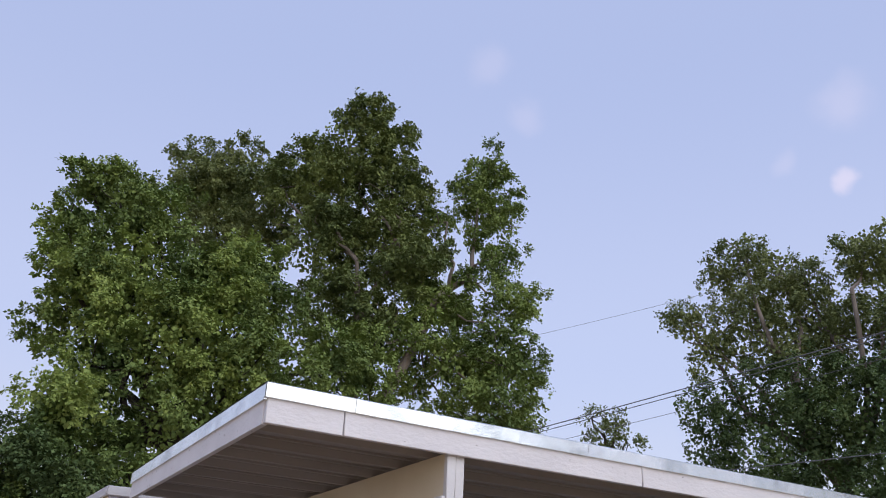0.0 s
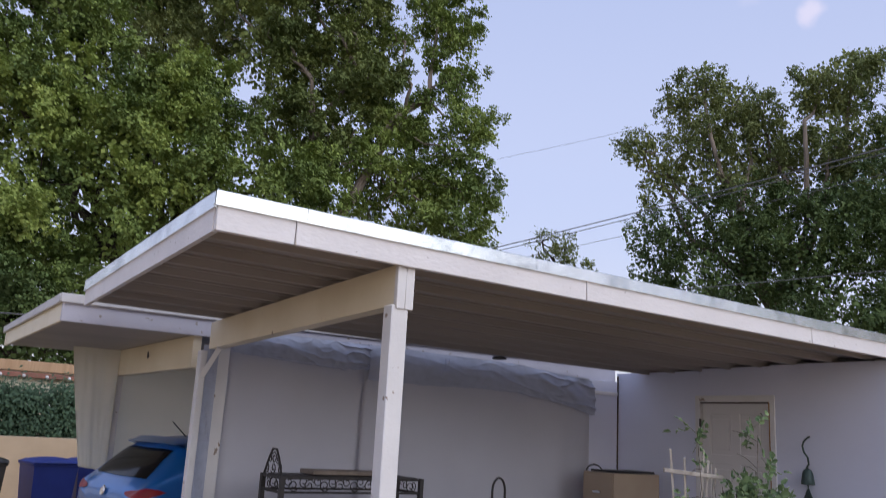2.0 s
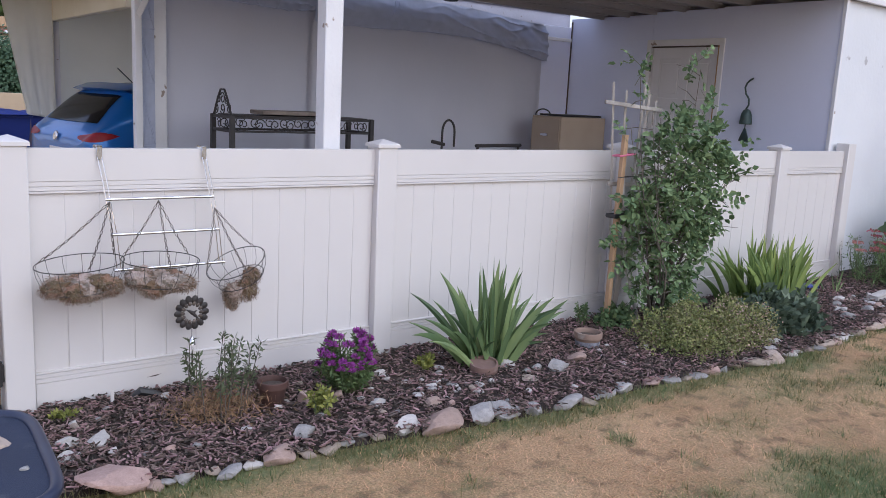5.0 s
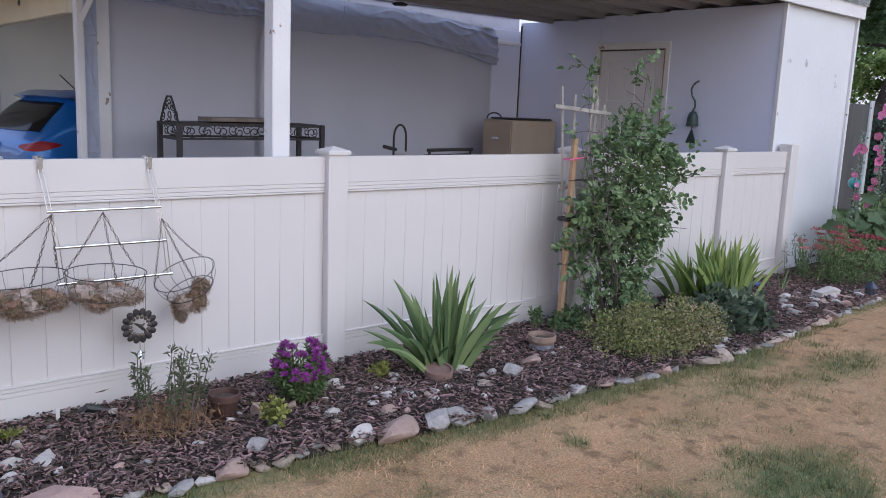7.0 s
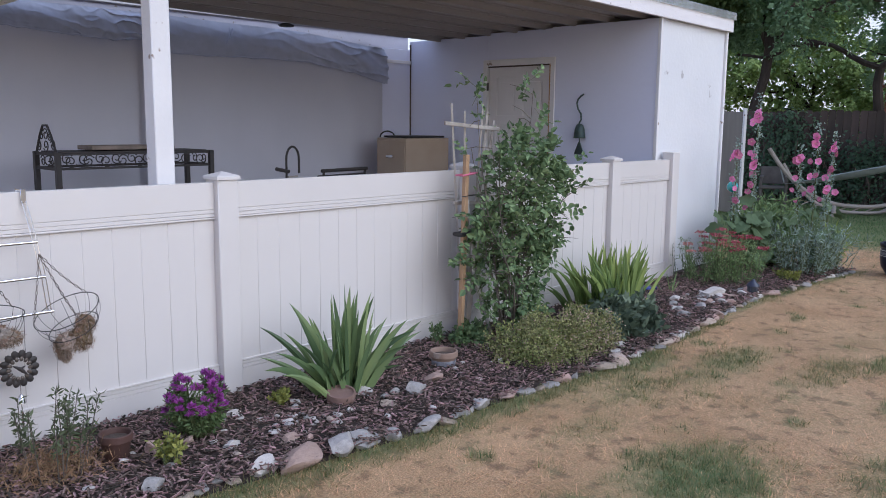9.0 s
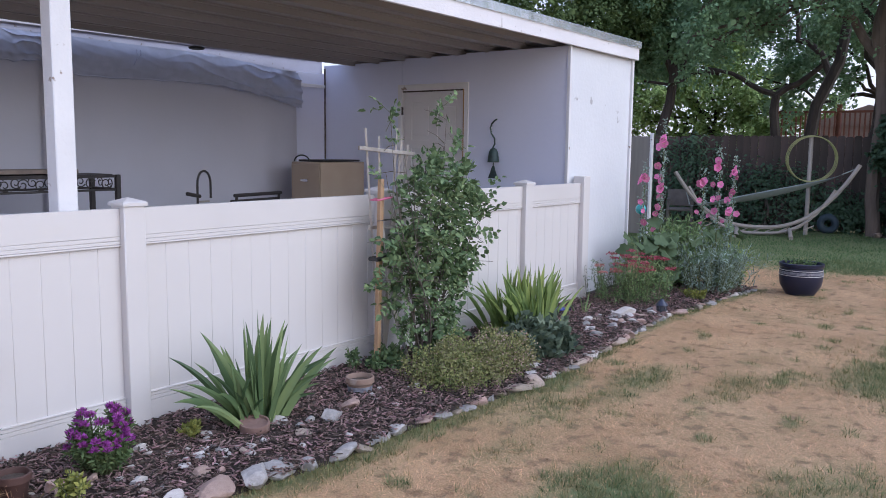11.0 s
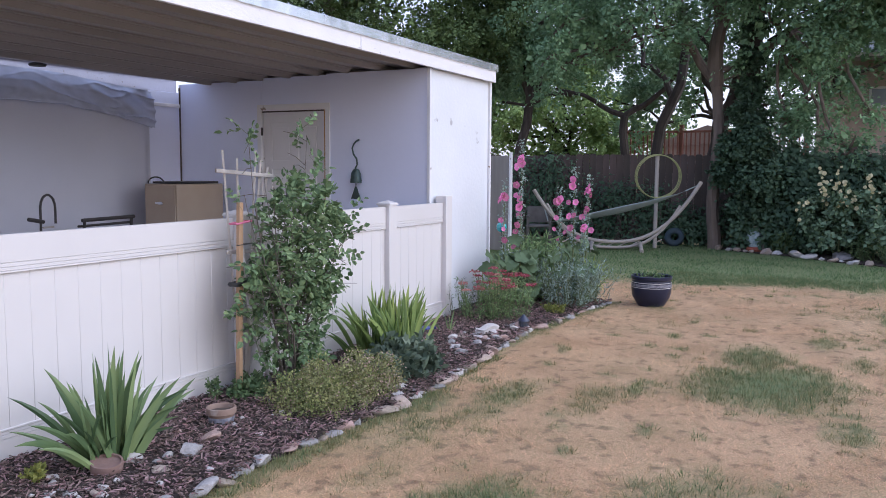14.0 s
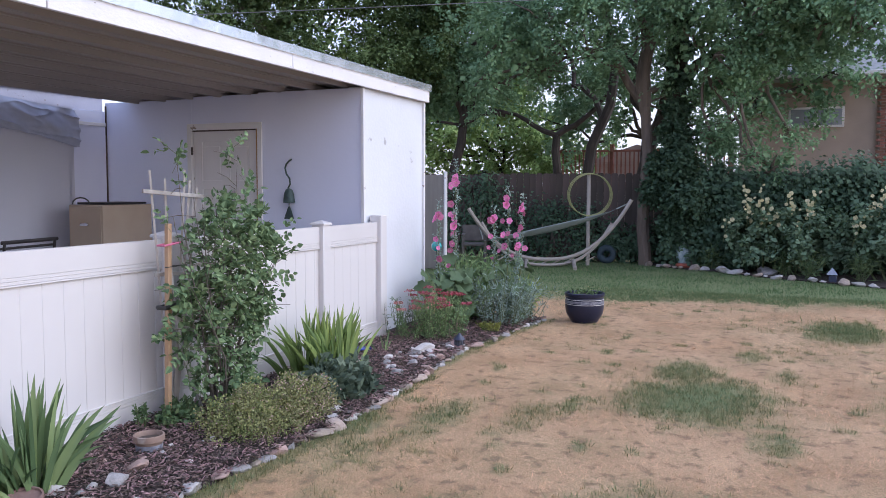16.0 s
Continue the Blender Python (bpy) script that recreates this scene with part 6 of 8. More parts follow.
# ---- irises ----
def blade_mesh(name, length, width, bend, m, seed):
    """A sword-shaped leaf with a folded midrib, bending to +x towards its tip."""
    g = Geo()
    n = 9
    for i in range(n + 1):
        t = i / n
        w = width * (0.62 + 0.75 * t) * (1 - t ** 2.3) * 0.5 + 0.0008
        a = bend * t * t
        x, z = length * t * math.sin(a * 0.6), length * t * math.cos(a * 0.6)
        tw = 0.25 * math.sin(seed + t * 2)
        ca, sa = math.cos(a * 0.8), math.sin(a * 0.8)
        g.v += [(x - w * ca, tw * 0.01, z + w * sa), (x, w * 0.30 + 0.001, z), (x + w * ca, tw * 0.01, z - w * sa)]
    for i in range(n):
        k = i * 3
        g.f += [(k, k + 1, k + 4, k + 3), (k + 1, k + 2, k + 5, k + 4)]
    return g.mesh(name, m, True)


def iris(at, label, m, seed, count, height, spread, fan, foot=0.10):
    t = thing("iris", label, "iris", at, group="irises")
    rr = random.Random(seed)
    kinds = [blade_mesh("leaf", 1.0, 0.082 + 0.014 * (k % 3), 0.05 + 0.085 * k, m, k) for k in range(6)]
    for i in range(count):
        q = i / (count - 1)
        side = (q - 0.5) * 2
        k = min(5, int(abs(side) ** 1.3 * 6 * rr.uniform(0.6, 1.1)))
        h = height * (1.0 - 0.22 * abs(side)) * rr.uniform(0.62, 1.05)
        ob = part("leaf", kinds[k], m, t)
        turn = (0 if side > 0 else 180) + rr.uniform(-fan, fan)
        lean = abs(side) * spread * rr.uniform(0.75, 1.15) + rr.uniform(-4, 4)
        ob.matrix_basis = pose(side * foot + rr.uniform(-0.03, 0.03), rr.uniform(-0.8, 0.8) * foot, -0.01, 0, 0, turn) @ pose(0, 0, 0, 0, lean, rr.uniform(-30, 30)) @ Matrix.Diagonal((h, h * 0.9, h, 1))
    return t


iris((2.39, -0.50, 0.03), "large iris clump with broad sword-shaped grey-green leaves", IRIS_LEAF, 3, 60, 0.65, 42, 70)
iris((5.12, -0.52, 0.03), "bright yellow-green striped iris clump by the fence", IRIS_LIGHT, 5, 150, 0.68, 27, 50, 0.24)
iris((5.45, -0.42, 0.03), "bright green iris clump beside the end post", IRIS_LIGHT, 8, 60, 0.52, 30, 50, 0.15)
iris((6.35, -0.42, 0.03), "small young iris near the white wall", IRIS_LEAF, 9, 8, 0.26, 40, 60)
bowl = thing("clay_bowl", "half-buried round reddish clay bowl at the iris foot", "bowl", (2.28, -0.60, 0.0))
part("body", Geo().lathe([(0.03, 0.004), (0.055, 0.012), (0.078, 0.05), (0.082, 0.085), (0.079, 0.100), (0.070, 0.100), (0.068, 0.088), (0.001, 0.08)], 30, pose(0, 0, 0, 8, -6, 0)), mat("rough_red_clay", (0.24, 0.15, 0.125), (0.175, 0.11, 0.092), 9, 0.85, 0.4, 40, c3=(0.30, 0.22, 0.19), c3_scale=12), bowl)

# ---- leafy plant helpers ----
def stems(rng, count, radius, height, spread, g, r=0.004, sides=5):
    tips = []
    for i in range(count):
        a, q = rng.uniform(0, 6.283), radius * math.sqrt(rng.random())
        b = Vector((q * math.cos(a), q * math.sin(a), 0))
        h = height * rng.uniform(0.7, 1.1)
        tip = Vector((b.x * (1 + spread) + rng.normal() * spread * 0.06, b.y * (1 + spread) + rng.normal() * spread * 0.06, h))
        mid = b.lerp(tip, 0.5) + Vector((rng.normal() * 0.01, rng.normal() * 0.01, 0.02))
        g.tube([b, mid, tip], [r, r * 0.85, r * 0.5], sides)
        tips.append((b, mid, tip))
    return tips


def leaves_along(rng, tips, per, size, aspect=0.35, lo=0.25, r=0.01, spread=0.75):
    pos, out = [], []
    for b, mid, tip in tips:
        for k in range(per):
            t = lo + (1 - lo) * rng.random()
            p = b.lerp(mid, t * 2) if t < 0.5 else mid.lerp(tip, t * 2 - 1)
            d = unit(rng.normal(size=3))
            pos.append(np.array(p) + d * r)
            out.append(d + np.array([0, 0, 0.3]))
    return leaf_quads(rng, np.array(pos), unit(np.array(out)), size, aspect, -0.15, spread * 0.5)


# purple asters
t = thing("aster", "rounded aster plant covered in purple flower heads", "flower", (1.47, -0.50, 0.03))
rng = np.random.default_rng(61)
g = Geo()
tips = []
for i in range(52):
    d = unit(rng.normal(size=3))
    tip = Vector((d[0] * 0.15, d[1] * 0.12, 0.20 + abs(d[2]) * 0.13 * rng.uniform(0.8, 1.1) - 0.05 * (1 - abs(d[2]))))
    base = Vector((d[0] * 0.04, d[1] * 0.04, 0))
    mid = base.lerp(tip, 0.5) + Vector((d[0] * 0.015, d[1] * 0.015, 0))
    g.tube([base, mid, tip], [0.003, 0.0025, 0.0018], 5)
    tips.append((base, mid, tip))
part("stem", g, STEM, t, kind="stuff")
part("foliage", quads_mesh("foliage", leaves_along(rng, tips, 46, 0.035, 0.3), HERB_LEAF), HERB_LEAF, t, kind="stuff")
for b, mid, tip in tips:
    m = 120
    d = unit(rng.normal(size=(m, 3)))
    d[:, 2] = np.abs(d[:, 2]) * 0.9
    q = leaf_quads(rng, np.array(tip) + d * 0.005, d, 0.021, 0.36, 0, 0.15)
    part("flower_head", quads_mesh("flower_head", q, ASTER), ASTER, t)

# herb with brown foot
t = thing("herb", "straggly rosemary-like herb, green above and brown below", "herb", (0.79, -0.50, 0.03))
rng = np.random.default_rng(62)
g = Geo()
tips = stems(rng, 15, 0.12, 0.36, 0.6, g, 0.003)
part("stem", g, WOODY_STEM, t, kind="stuff")
part("foliage", quads_mesh("foliage", leaves_along(rng, tips, 46, 0.032, 0.30, 0.38, 0.006), ROSEMARY_LEAF), ROSEMARY_LEAF, t, kind="stuff")
p = rng.normal(size=(1800, 3)) * np.array([0.11, 0.09, 0.035]) + np.array([0, 0, 0.05])
p[:, 2] = np.abs(p[:, 2])
part("dry_foot", quads_mesh("dry_foot", leaf_quads(rng, p, unit(rng.normal(size=p.shape)), 0.045, 0.08, -0.4), DRY_TWIG), DRY_TWIG, t, "dry brown twigs", kind="stuff")


# small yellow-green succulents
def sprig(at, label, count, height, radius, m, seed, name="succulent"):
    t = thing(name, label, "plant", at)
    rng = np.random.default_rng(seed)
    g = Geo()
    tips = stems(rng, count, radius, height, 0.4, g, 0.003)
    part("stem", g, STEM, t, kind="stuff")
    part("foliage", quads_mesh("foliage", leaves_along(rng, tips, 34, 0.026, 0.55, 0.25, 0.008), m), m, t, kind="stuff")
    return t


sprig((1.19, -0.74, 0.03), "small yellow-green sedum in the mulch", 10, 0.14, 0.028, YELLOW_LEAF, 63)
sprig((2.01, -0.43, 0.03), "tiny yellow-green houseleek among pebbles", 8, 0.08, 0.015, YELLOW_LEAF, 64)
sprig((0.17, -0.24, 0.03), "small yellow pansy plant by the fence", 4, 0.04, 0.02, YELLOW_LEAF, 65, "pansy")
sprig((3.50, -0.16, 0.03), "small leafy sucker at the fence foot", 6, 0.16, 0.03, LEAF_ROSE, 66, "sucker")
tagged(part("driftwood", Geo().tube([(0.50, -0.10, 0.03), (0.56, -0.12, 0.075), (0.61, -0.13, 0.06), (0.68, -0.16, 0.04)], [0.012, 0.022, 0.018, 0.008], 7), CAR_TRIM), "dark twisted piece of wood by the fence", "driftwood")
tagged(part("plant_tag", Geo().box((0.42, -0.122, 0.02), (0.437, -0.118, 0.10), 0.001), WHITE_VINYL), "pale plastic plant tag in the mulch", "plant tag")

# thyme mound and dusky ground cover
def mound(name, label, at, rx, ry, h, m, seed, count, size, flowers=None):
    t = thing(name, label, "ground cover", at)
    rng = np.random.default_rng(seed)
    d = unit(rng.normal(size=(count, 3)))
    d[:, 2] = np.abs(d[:, 2])
    k = rng.uniform(0.45, 1.05, count) * (1 + 0.22 * np.sin(d[:, 0] * 6 + seed) * np.cos(d[:, 1] * 5))
    p = d * np.array([rx, ry, h]) * k[:, None]
    part("foliage", quads_mesh("foliage", leaf_quads(rng, p, d, size, 0.6, -0.2), m), m, t, kind="stuff")
    g = Geo()
    for i in range(60):
        q = d[i] * np.array([rx, ry, h]) * 0.95
        g.tube([(q[0] * 0.2, q[1] * 0.2, 0), tuple(q * np.array([0.7, 0.7, 0.6])), tuple(q)], [0.003, 0.002, 0.0012], 4)
    part("stem", g, WOODY_STEM, t, kind="stuff")
    if flowers:
        kk = rng.choice(count, flowers[1])
        part("flower_haze", quads_mesh("flower_haze", leaf_quads(rng, p[kk] * 1.04, d[kk], 0.012, 0.9, 0), flowers[0]), flowers[0], t, kind="stuff")
    return t


mound("thyme", "olive creeping thyme mound fading to pinkish seed heads", (3.80, -0.82, 0.02), 0.36, 0.31, 0.28, THYME_LEAF, 71, 11000, 0.019, (mat("thyme_flowers", (0.42, 0.30, 0.24), (0.36, 0.26, 0.2), 9, 0.9, island=0.3), 900))
mound("thyme", "olive creeping thyme mound with dusty pink seed heads", (4.16, -0.90, 0.02), 0.34, 0.26, 0.29, THYME_LEAF, 72, 6500, 0.019, (mat("thyme_seed_heads", (0.46, 0.34, 0.27), (0.40, 0.30, 0.23), 9, 0.9, island=0.3), 2600))
mound("catmint", "dusky grey-green leafy clump at the iris foot", (4.78, -0.85, 0.02), 0.38, 0.28, 0.26, SAGE_LEAF, 73, 1700, 0.075)
mound("ground_cover", "low dark green leaves at the stake foot", (3.72, -0.28, 0.02), 0.17, 0.14, 0.15, LEAF_ROSE, 74, 700, 0.045)

# ---- climbing rose on its stake and trellis ----
rose = thing("rose_bush", "tall climbing rose bush with small green leaves", "rose bush", (3.92, -0.42, 0.02))
rng = np.random.default_rng(81)
g = Geo()
LEAFY = []
CANES = ((-0.25, 0.10, 1.30), (-0.12, 0.05, 1.42), (0.02, 0.10, 1.44), (0.12, 0.0, 1.36), (0.30, 0.0, 1.30), (0.58, -0.06, 1.02), (0.68, -0.05, 1.10), (0.62, 0.02, 0.90), (0.50, 0.0, 1.25), (-0.30, 0.0, 1.05), (0.36, 0.05, 0.85), (-0.08, -0.08, 1.2), (0.18, -0.12, 1.0), (-0.22, -0.1, 0.8), (-0.22, 0.10, 1.74), (0.22, 0.14, 1.44), (0.40, 0.1, 1.78))
for i, (dx, dy, h) in enumerate(CANES):
    b = Vector((rng.uniform(-0.08, 0.08), rng.uniform(-0.05, 0.05), 0))
    tip = Vector((dx, dy, h))
    mid = b.lerp(tip, 0.45) + Vector((rng.normal() * 0.05, rng.normal() * 0.04, 0.08))
    cane = Geo().tube([b, b.lerp(mid, 0.5) + Vector((0.015, 0, 0.02)), mid, mid.lerp(tip, 0.5) + Vector((rng.normal() * 0.03, 0, 0.03)), tip], [0.008, 0.007, 0.005, 0.003, 0.002], 6)
    part("cane", cane, WOODY_STEM, rose)
    LEAFY.append((b, mid, tip))
    for k in range(9):
        s = mid.lerp(tip, rng.uniform(-0.35, 1.0))
        e = s + Vector((rng.normal() * 0.15, rng.normal() * 0.10, rng.uniform(-0.08, 0.12)))
        g.tube([s, s.lerp(e, 0.5) + Vector((0, 0, 0.015)), e], [0.003, 0.0025, 0.0015], 5)
        LEAFY.append((s, s.lerp(e, 0.5), e))
part("twig", g, WOODY_STEM, rose, kind="stuff")
# compound leaves: sprays of seven oval leaflets over the bush, thin towards its foot
ZS, HALF = (0.16, 0.38, 0.64, 0.90, 1.12, 1.30, 1.42), (0.12, 0.27, 0.38, 0.42, 0.36, 0.20, 0.07)
pts = []
while len(pts) < 580:
    z = 0.16 + 1.26 * rng.random() ** 0.9
    if rng.random() < (0.58 if z < 0.55 else 0.0 if z < 1.0 else 0.40):
        continue
    h = float(np.interp(z, ZS, HALF))
    a, q = rng.uniform(0, 6.283), math.sqrt(rng.random()) * (1.38 if rng.random() < 0.2 else 1.0)
    pts.append((0.06 + 0.11 * z + h * q * math.cos(a), 0.17 * q * math.sin(a) + 0.02, z + rng.normal() * 0.03))
for k in range(34):
    u = rng.random()
    pts.append((0.40 + 0.36 * u, rng.normal() * 0.05, 1.18 - 0.16 * u + rng.normal() * 0.07))
for x, z in ((-0.28, 1.78), (-0.22, 1.70), (-0.17, 1.62), (0.40, 1.84), (0.36, 1.74), (0.44, 1.62), (0.55, 1.52), (0.62, 1.40), (-0.30, 1.34), (-0.26, 0.56), (-0.30, 0.62), (-0.20, 0.50)):
    pts += [(x + rng.normal() * 0.02, 0.10, z + rng.normal() * 0.02)] * 2
pts = np.array(pts)
way = unit((pts - np.array([0.10, 0.05, 0.75])) * np.array([1, 1.4, 0.5]) + rng.normal(size=pts.shape) * 0.45 + np.array([0, -0.1, 0.1]))
cross = unit(np.cross(way, unit(rng.normal(size=pts.shape) * 0.5 + np.array([0, -0.4, 1.0]))))
face = np.cross(cross, way)
face *= np.sign(face[:, 2:] + 1e-6)
LEAFLETS = ((0.03, 1, 0.9), (0.03, -1, 0.9), (0.065, 1, 1.0), (0.065, -1, 1.0), (0.10, 1, 0.9), (0.10, -1, 0.9), (0.115, 0, 1.1))
P, W, N, S = [], [], [], []
for along, sgn, k in LEAFLETS:
    P.append(pts + way * along * rng.uniform(0.8, 1.2, (len(pts), 1)))
    W.append(way * (0.45 if sgn else 1.0) + cross * sgn + rng.normal(size=pts.shape) * 0.25)
    N.append(face + rng.normal(size=pts.shape) * 0.35)
    S.append(0.046 * k * rng.uniform(0.7, 1.25, len(pts)))
q = ovate_leaves(np.concatenate(P), np.concatenate(W), np.concatenate(N), np.concatenate(S), 0.74)
part("foliage", quads_mesh("foliage", q, LEAF_ROSE), LEAF_ROSE, rose, kind="stuff")
g = Geo()
for p0, d0 in zip(pts[::2], way[::2]):
    g.tube([tuple(p0 - d0 * 0.05), tuple(p0 + d0 * 0.11)], [0.0018, 0.001], 4)
part("twig", g, STEM, rose, kind="stuff")
stake = thing("stake", "orange-brown wooden garden stake tied with tape", "stake", (3.66, -0.24, 0), -2)
part("pole", Geo().box((-0.0175, -0.0175, -0.02), (0.0175, 0.0175, 1.34), 0.004, pose(0, 0, 0, 0, 1.6, 0)), STAKE_WOOD, stake)
part("tape", Geo().tube([(-0.03, -0.03, 1.20), (0.10, -0.04, 1.215), (0.11, 0.03, 1.21), (-0.03, 0.03, 1.20)], 0.007, 6, closed=True), PINK_TAPE, stake, "bright pink tape tie")
part("strap", Geo().tube([(-0.035, -0.035, 0.80), (0.05, -0.045, 0.815), (0.17, -0.03, 0.79), (0.05, 0.03, 0.80), (-0.035, 0.03, 0.80)], 0.016, 6, closed=True), CAR_TRIM, stake, "black plastic strap")
part("wire_tie", Geo().tube([(-0.03, -0.03, 1.06), (0.16, -0.04, 1.065), (0.05, 0.03, 1.06)], 0.003, 5, closed=True), IRON, stake)
trellis = thing("trellis", "weathered grey fan trellis leaning behind the rose", "trellis", (3.80, -0.16, 0))
for i, (bx, tx) in enumerate(((-0.02, -0.17), (-0.01, -0.02), (0.0, 0.16), (0.01, 0.22), (0.02, 0.28))):
    part("slat", Geo().tube([(bx, 0, 0), (tx, 0.012 * (i % 2), 1.60 + (0.08, 0.03, 0.09, 0.02, -0.03)[i])], 0.010, 4), GREY_WOOD, trellis, smooth=False)
part("crossbar", Geo().box((-0.25, -0.022, -0.012), (0.33, -0.004, 0.014), 0.003, pose(0, 0, 1.53, 0, 4, 0)), GREY_WOOD, trellis)
part("crossbar", Geo().box((-0.16, -0.022, -0.012), (0.22, -0.004, 0.014), 0.003, pose(0, 0, 1.0, 0, 3, 0)), GREY_WOOD, trellis)
part("brace", Geo().tube([(0.16, -0.12, 0.02), (-0.02, -0.10, 0.50), (-0.10, -0.08, 1.08)], 0.015, 6), BRACE_GREY, trellis, "pale grey leaning stick")

# ---- flower pots in the bed ----
def pot(at, label, r, h, m, seed, saucer=True):
    t = thing("flower_pot", label, "flower pot", at, group="flower pots")
    g = Geo().lathe([(r * 0.62, 0.0), (r * 0.66, 0.004), (r * 0.88, h * 0.72), (r * 0.90, h * 0.74), (r, h * 0.76), (r, h * 0.98), (r * 0.97, h), (r * 0.88, h), (r * 0.86, h * 0.97), (r * 0.82, h * 0.8), (0.0, h * 0.78)], 28)
    part("body", g, m, t)
    part("soil", Geo().lathe([(0.001, h * 0.80), (r * 0.5, h * 0.815), (r * 0.83, h * 0.80), (r * 0.83, h * 0.785), (0.001, h * 0.785)], 24), SOIL, t)
    if saucer:
        part("saucer", Geo().lathe([(r * 0.80, 0.0), (r * 0.92, 0.012), (r * 0.90, 0.018), (r * 0.75, 0.010), (0.001, 0.008)], 28), m, t)
    return t


pot((1.06, -0.50, 0.035), "dark brown terracotta pot on its saucer", 0.075, 0.13, TERRACOTTA, 1)
p = pot((3.19, -0.52, -0.015), "worn pinkish clay pot with a pale band", 0.090, 0.145, CLAY, 2, False)
part("band", Geo().lathe([(0.0735, 0.045), (0.0755, 0.05), (0.0795, 0.085), (0.0785, 0.09), (0.07, 0.07)], 28), BAND_GLAZE, p)

# ---- hanging-basket rack hooked over the fence ----
rack = thing("over_fence_rack", "chrome bar rack hooked over the fence top", "rack", (0, 0, 0))
for k, x in enumerate((0.42, 0.905)):
    part("hook", Geo().box((x - 0.012, -0.036, 1.17), (x + 0.012, -0.0275, 1.232), 0.002).box((x - 0.012, -0.036, 1.2265), (x + 0.012, 0.034, 1.233), 0.002).box((x - 0.012, 0.028, 1.19), (x + 0.012, 0.034, 1.2268), 0.002), CHROME, rack)
    for o in (-0.009, 0.009):
        part("side_bar", Geo().tube([(x + o, -0.034, 1.18), (x + o + 0.012, -0.06, 1.08), (x + o + 0.02, -0.085, 0.99), (x + o + 0.04, -0.10, 0.84), (x + o + 0.055, -0.11, 0.66)], 0.0024, 8), CHROME, rack)
for z, y, x0, x1 in ((0.995, -0.092, 0.425, 0.93), (0.835, -0.108, 0.44, 0.95), (0.672, -0.118, 0.45, 0.975)):
    part("cross_bar", Geo().tube([(x0, y, z), (x1, y, z)], 0.0075, 10), CHROME, rack)


def basket(at, label, r, tilt, seed, hook, fibre=1.0, fibre_mat=COCO):
    """A wire hanging basket with old coconut lining, hung on three chains."""
    t = thing("hanging_basket", label, "hanging basket", at, group="hanging baskets")
    m = pose(0, 0, 0, *tilt)
    part("rim", Geo().tube([m @ Vector((r * math.cos(a), r * 0.8 * math.sin(a), 0)) for a in np.linspace(0, 2 * math.pi, 40, endpoint=False)], 0.0021, 6, closed=True), IRON, t)
    part("lower_ring", Geo().tube([m @ Vector((r * 0.78 * math.cos(a), r * 0.62 * math.sin(a), -r * 0.62)) for a in np.linspace(0, 2 * math.pi, 32, endpoint=False)], 0.002, 5, closed=True), IRON, t)
    for a in np.linspace(0, 2 * math.pi, 14, endpoint=False):
        pts = [m @ Vector((r * math.cos(a) * math.cos(b), r * 0.8 * math.sin(a) * math.cos(b), -r * 0.95 * math.sin(b))) for b in np.linspace(0, 1.5, 8)]
        part("wire", Geo().tube(pts, 0.0011, 5), IRON, t)
    rng = np.random.default_rng(seed)
    # old coconut lining: a sagging ragged mat in the lower half, with strands hanging out of the wires
    if fibre == 1:
        blobs = [(rr_x * r, rr_y * r, -0.58 * r, 0.36 * r, 0.32 * r, 0.21 * r) for rr_x, rr_y in ((-0.58, -0.1), (-0.25, -0.3), (0.08, -0.32), (0.40, -0.25), (0.62, 0.0), (-0.4, 0.3), (0.0, 0.35), (0.4, 0.3), (0.0, 0.0))]
    else:
        blobs = [(-0.40 * r, 0, -0.98 * r, 0.36 * r, 0.34 * r, 0.34 * r), (0.02 * r, -0.05 * r, -0.96 * r, 0.36 * r, 0.34 * r, 0.40 * r), (0.36 * r, 0.0, -0.80 * r, 0.28 * r, 0.28 * r, 0.30 * r), (-0.58 * r, 0.0, -1.16 * r, 0.16 * r, 0.16 * r, 0.28 * r)]
    P, O = [], []
    for i, (x, y, z, bx_, by_, bz_) in enumerate(blobs):
        g = Geo()
        z += 0.10 * r * math.sin(i * 2.4 + seed)

        def lump(u, v):
            a, b = u * 2 * math.pi, (v - 0.5) * math.pi
            e = Vector((math.cos(a) * math.cos(b), math.sin(a) * math.cos(b), math.sin(b)))
            k = 0.88 + 0.34 * noise.noise(e * 2.2 + Vector((seed, i, 0))) + 0.26 * noise.noise(e * 6.0 + Vector((i, seed, 0)))
            return tuple(m @ Vector((x + bx_ * e.x * k, y + by_ * e.y * k, z + bz_ * e.z * k)))
        part("coir_lump", g.sheet(lump, 22, 14), fibre_mat if (i + seed) % 3 else (COCO if fibre_mat is COCO_GREY else COCO_GREY), t, "matted coconut fibre")
        e = unit(rng.normal(size=(1500, 3)))
        P.append(np.array([x, y, z]) + e * np.array([bx_, by_, bz_]) * rng.uniform(0.7, 1.08, (1500, 1)))
        O.append(e + np.array([0, 0, -0.5]))
    turn_m = np.array(m.to_3x3())
    P, O = (turn_m @ np.concatenate(P).T).T, np.concatenate(O)
    for k, mm in enumerate((COCO, COCO_GREY)):
        sel = slice(k, None, 2)
        part("coir_strand", quads_mesh("coir_strand", leaf_quads(rng, P[sel], unit(O[sel]), 0.022, 0.07, 0.5, 0.6), mm), mm, t, "ragged loose coconut fibre", kind="stuff")
    h = Vector(hook) - Vector(at)
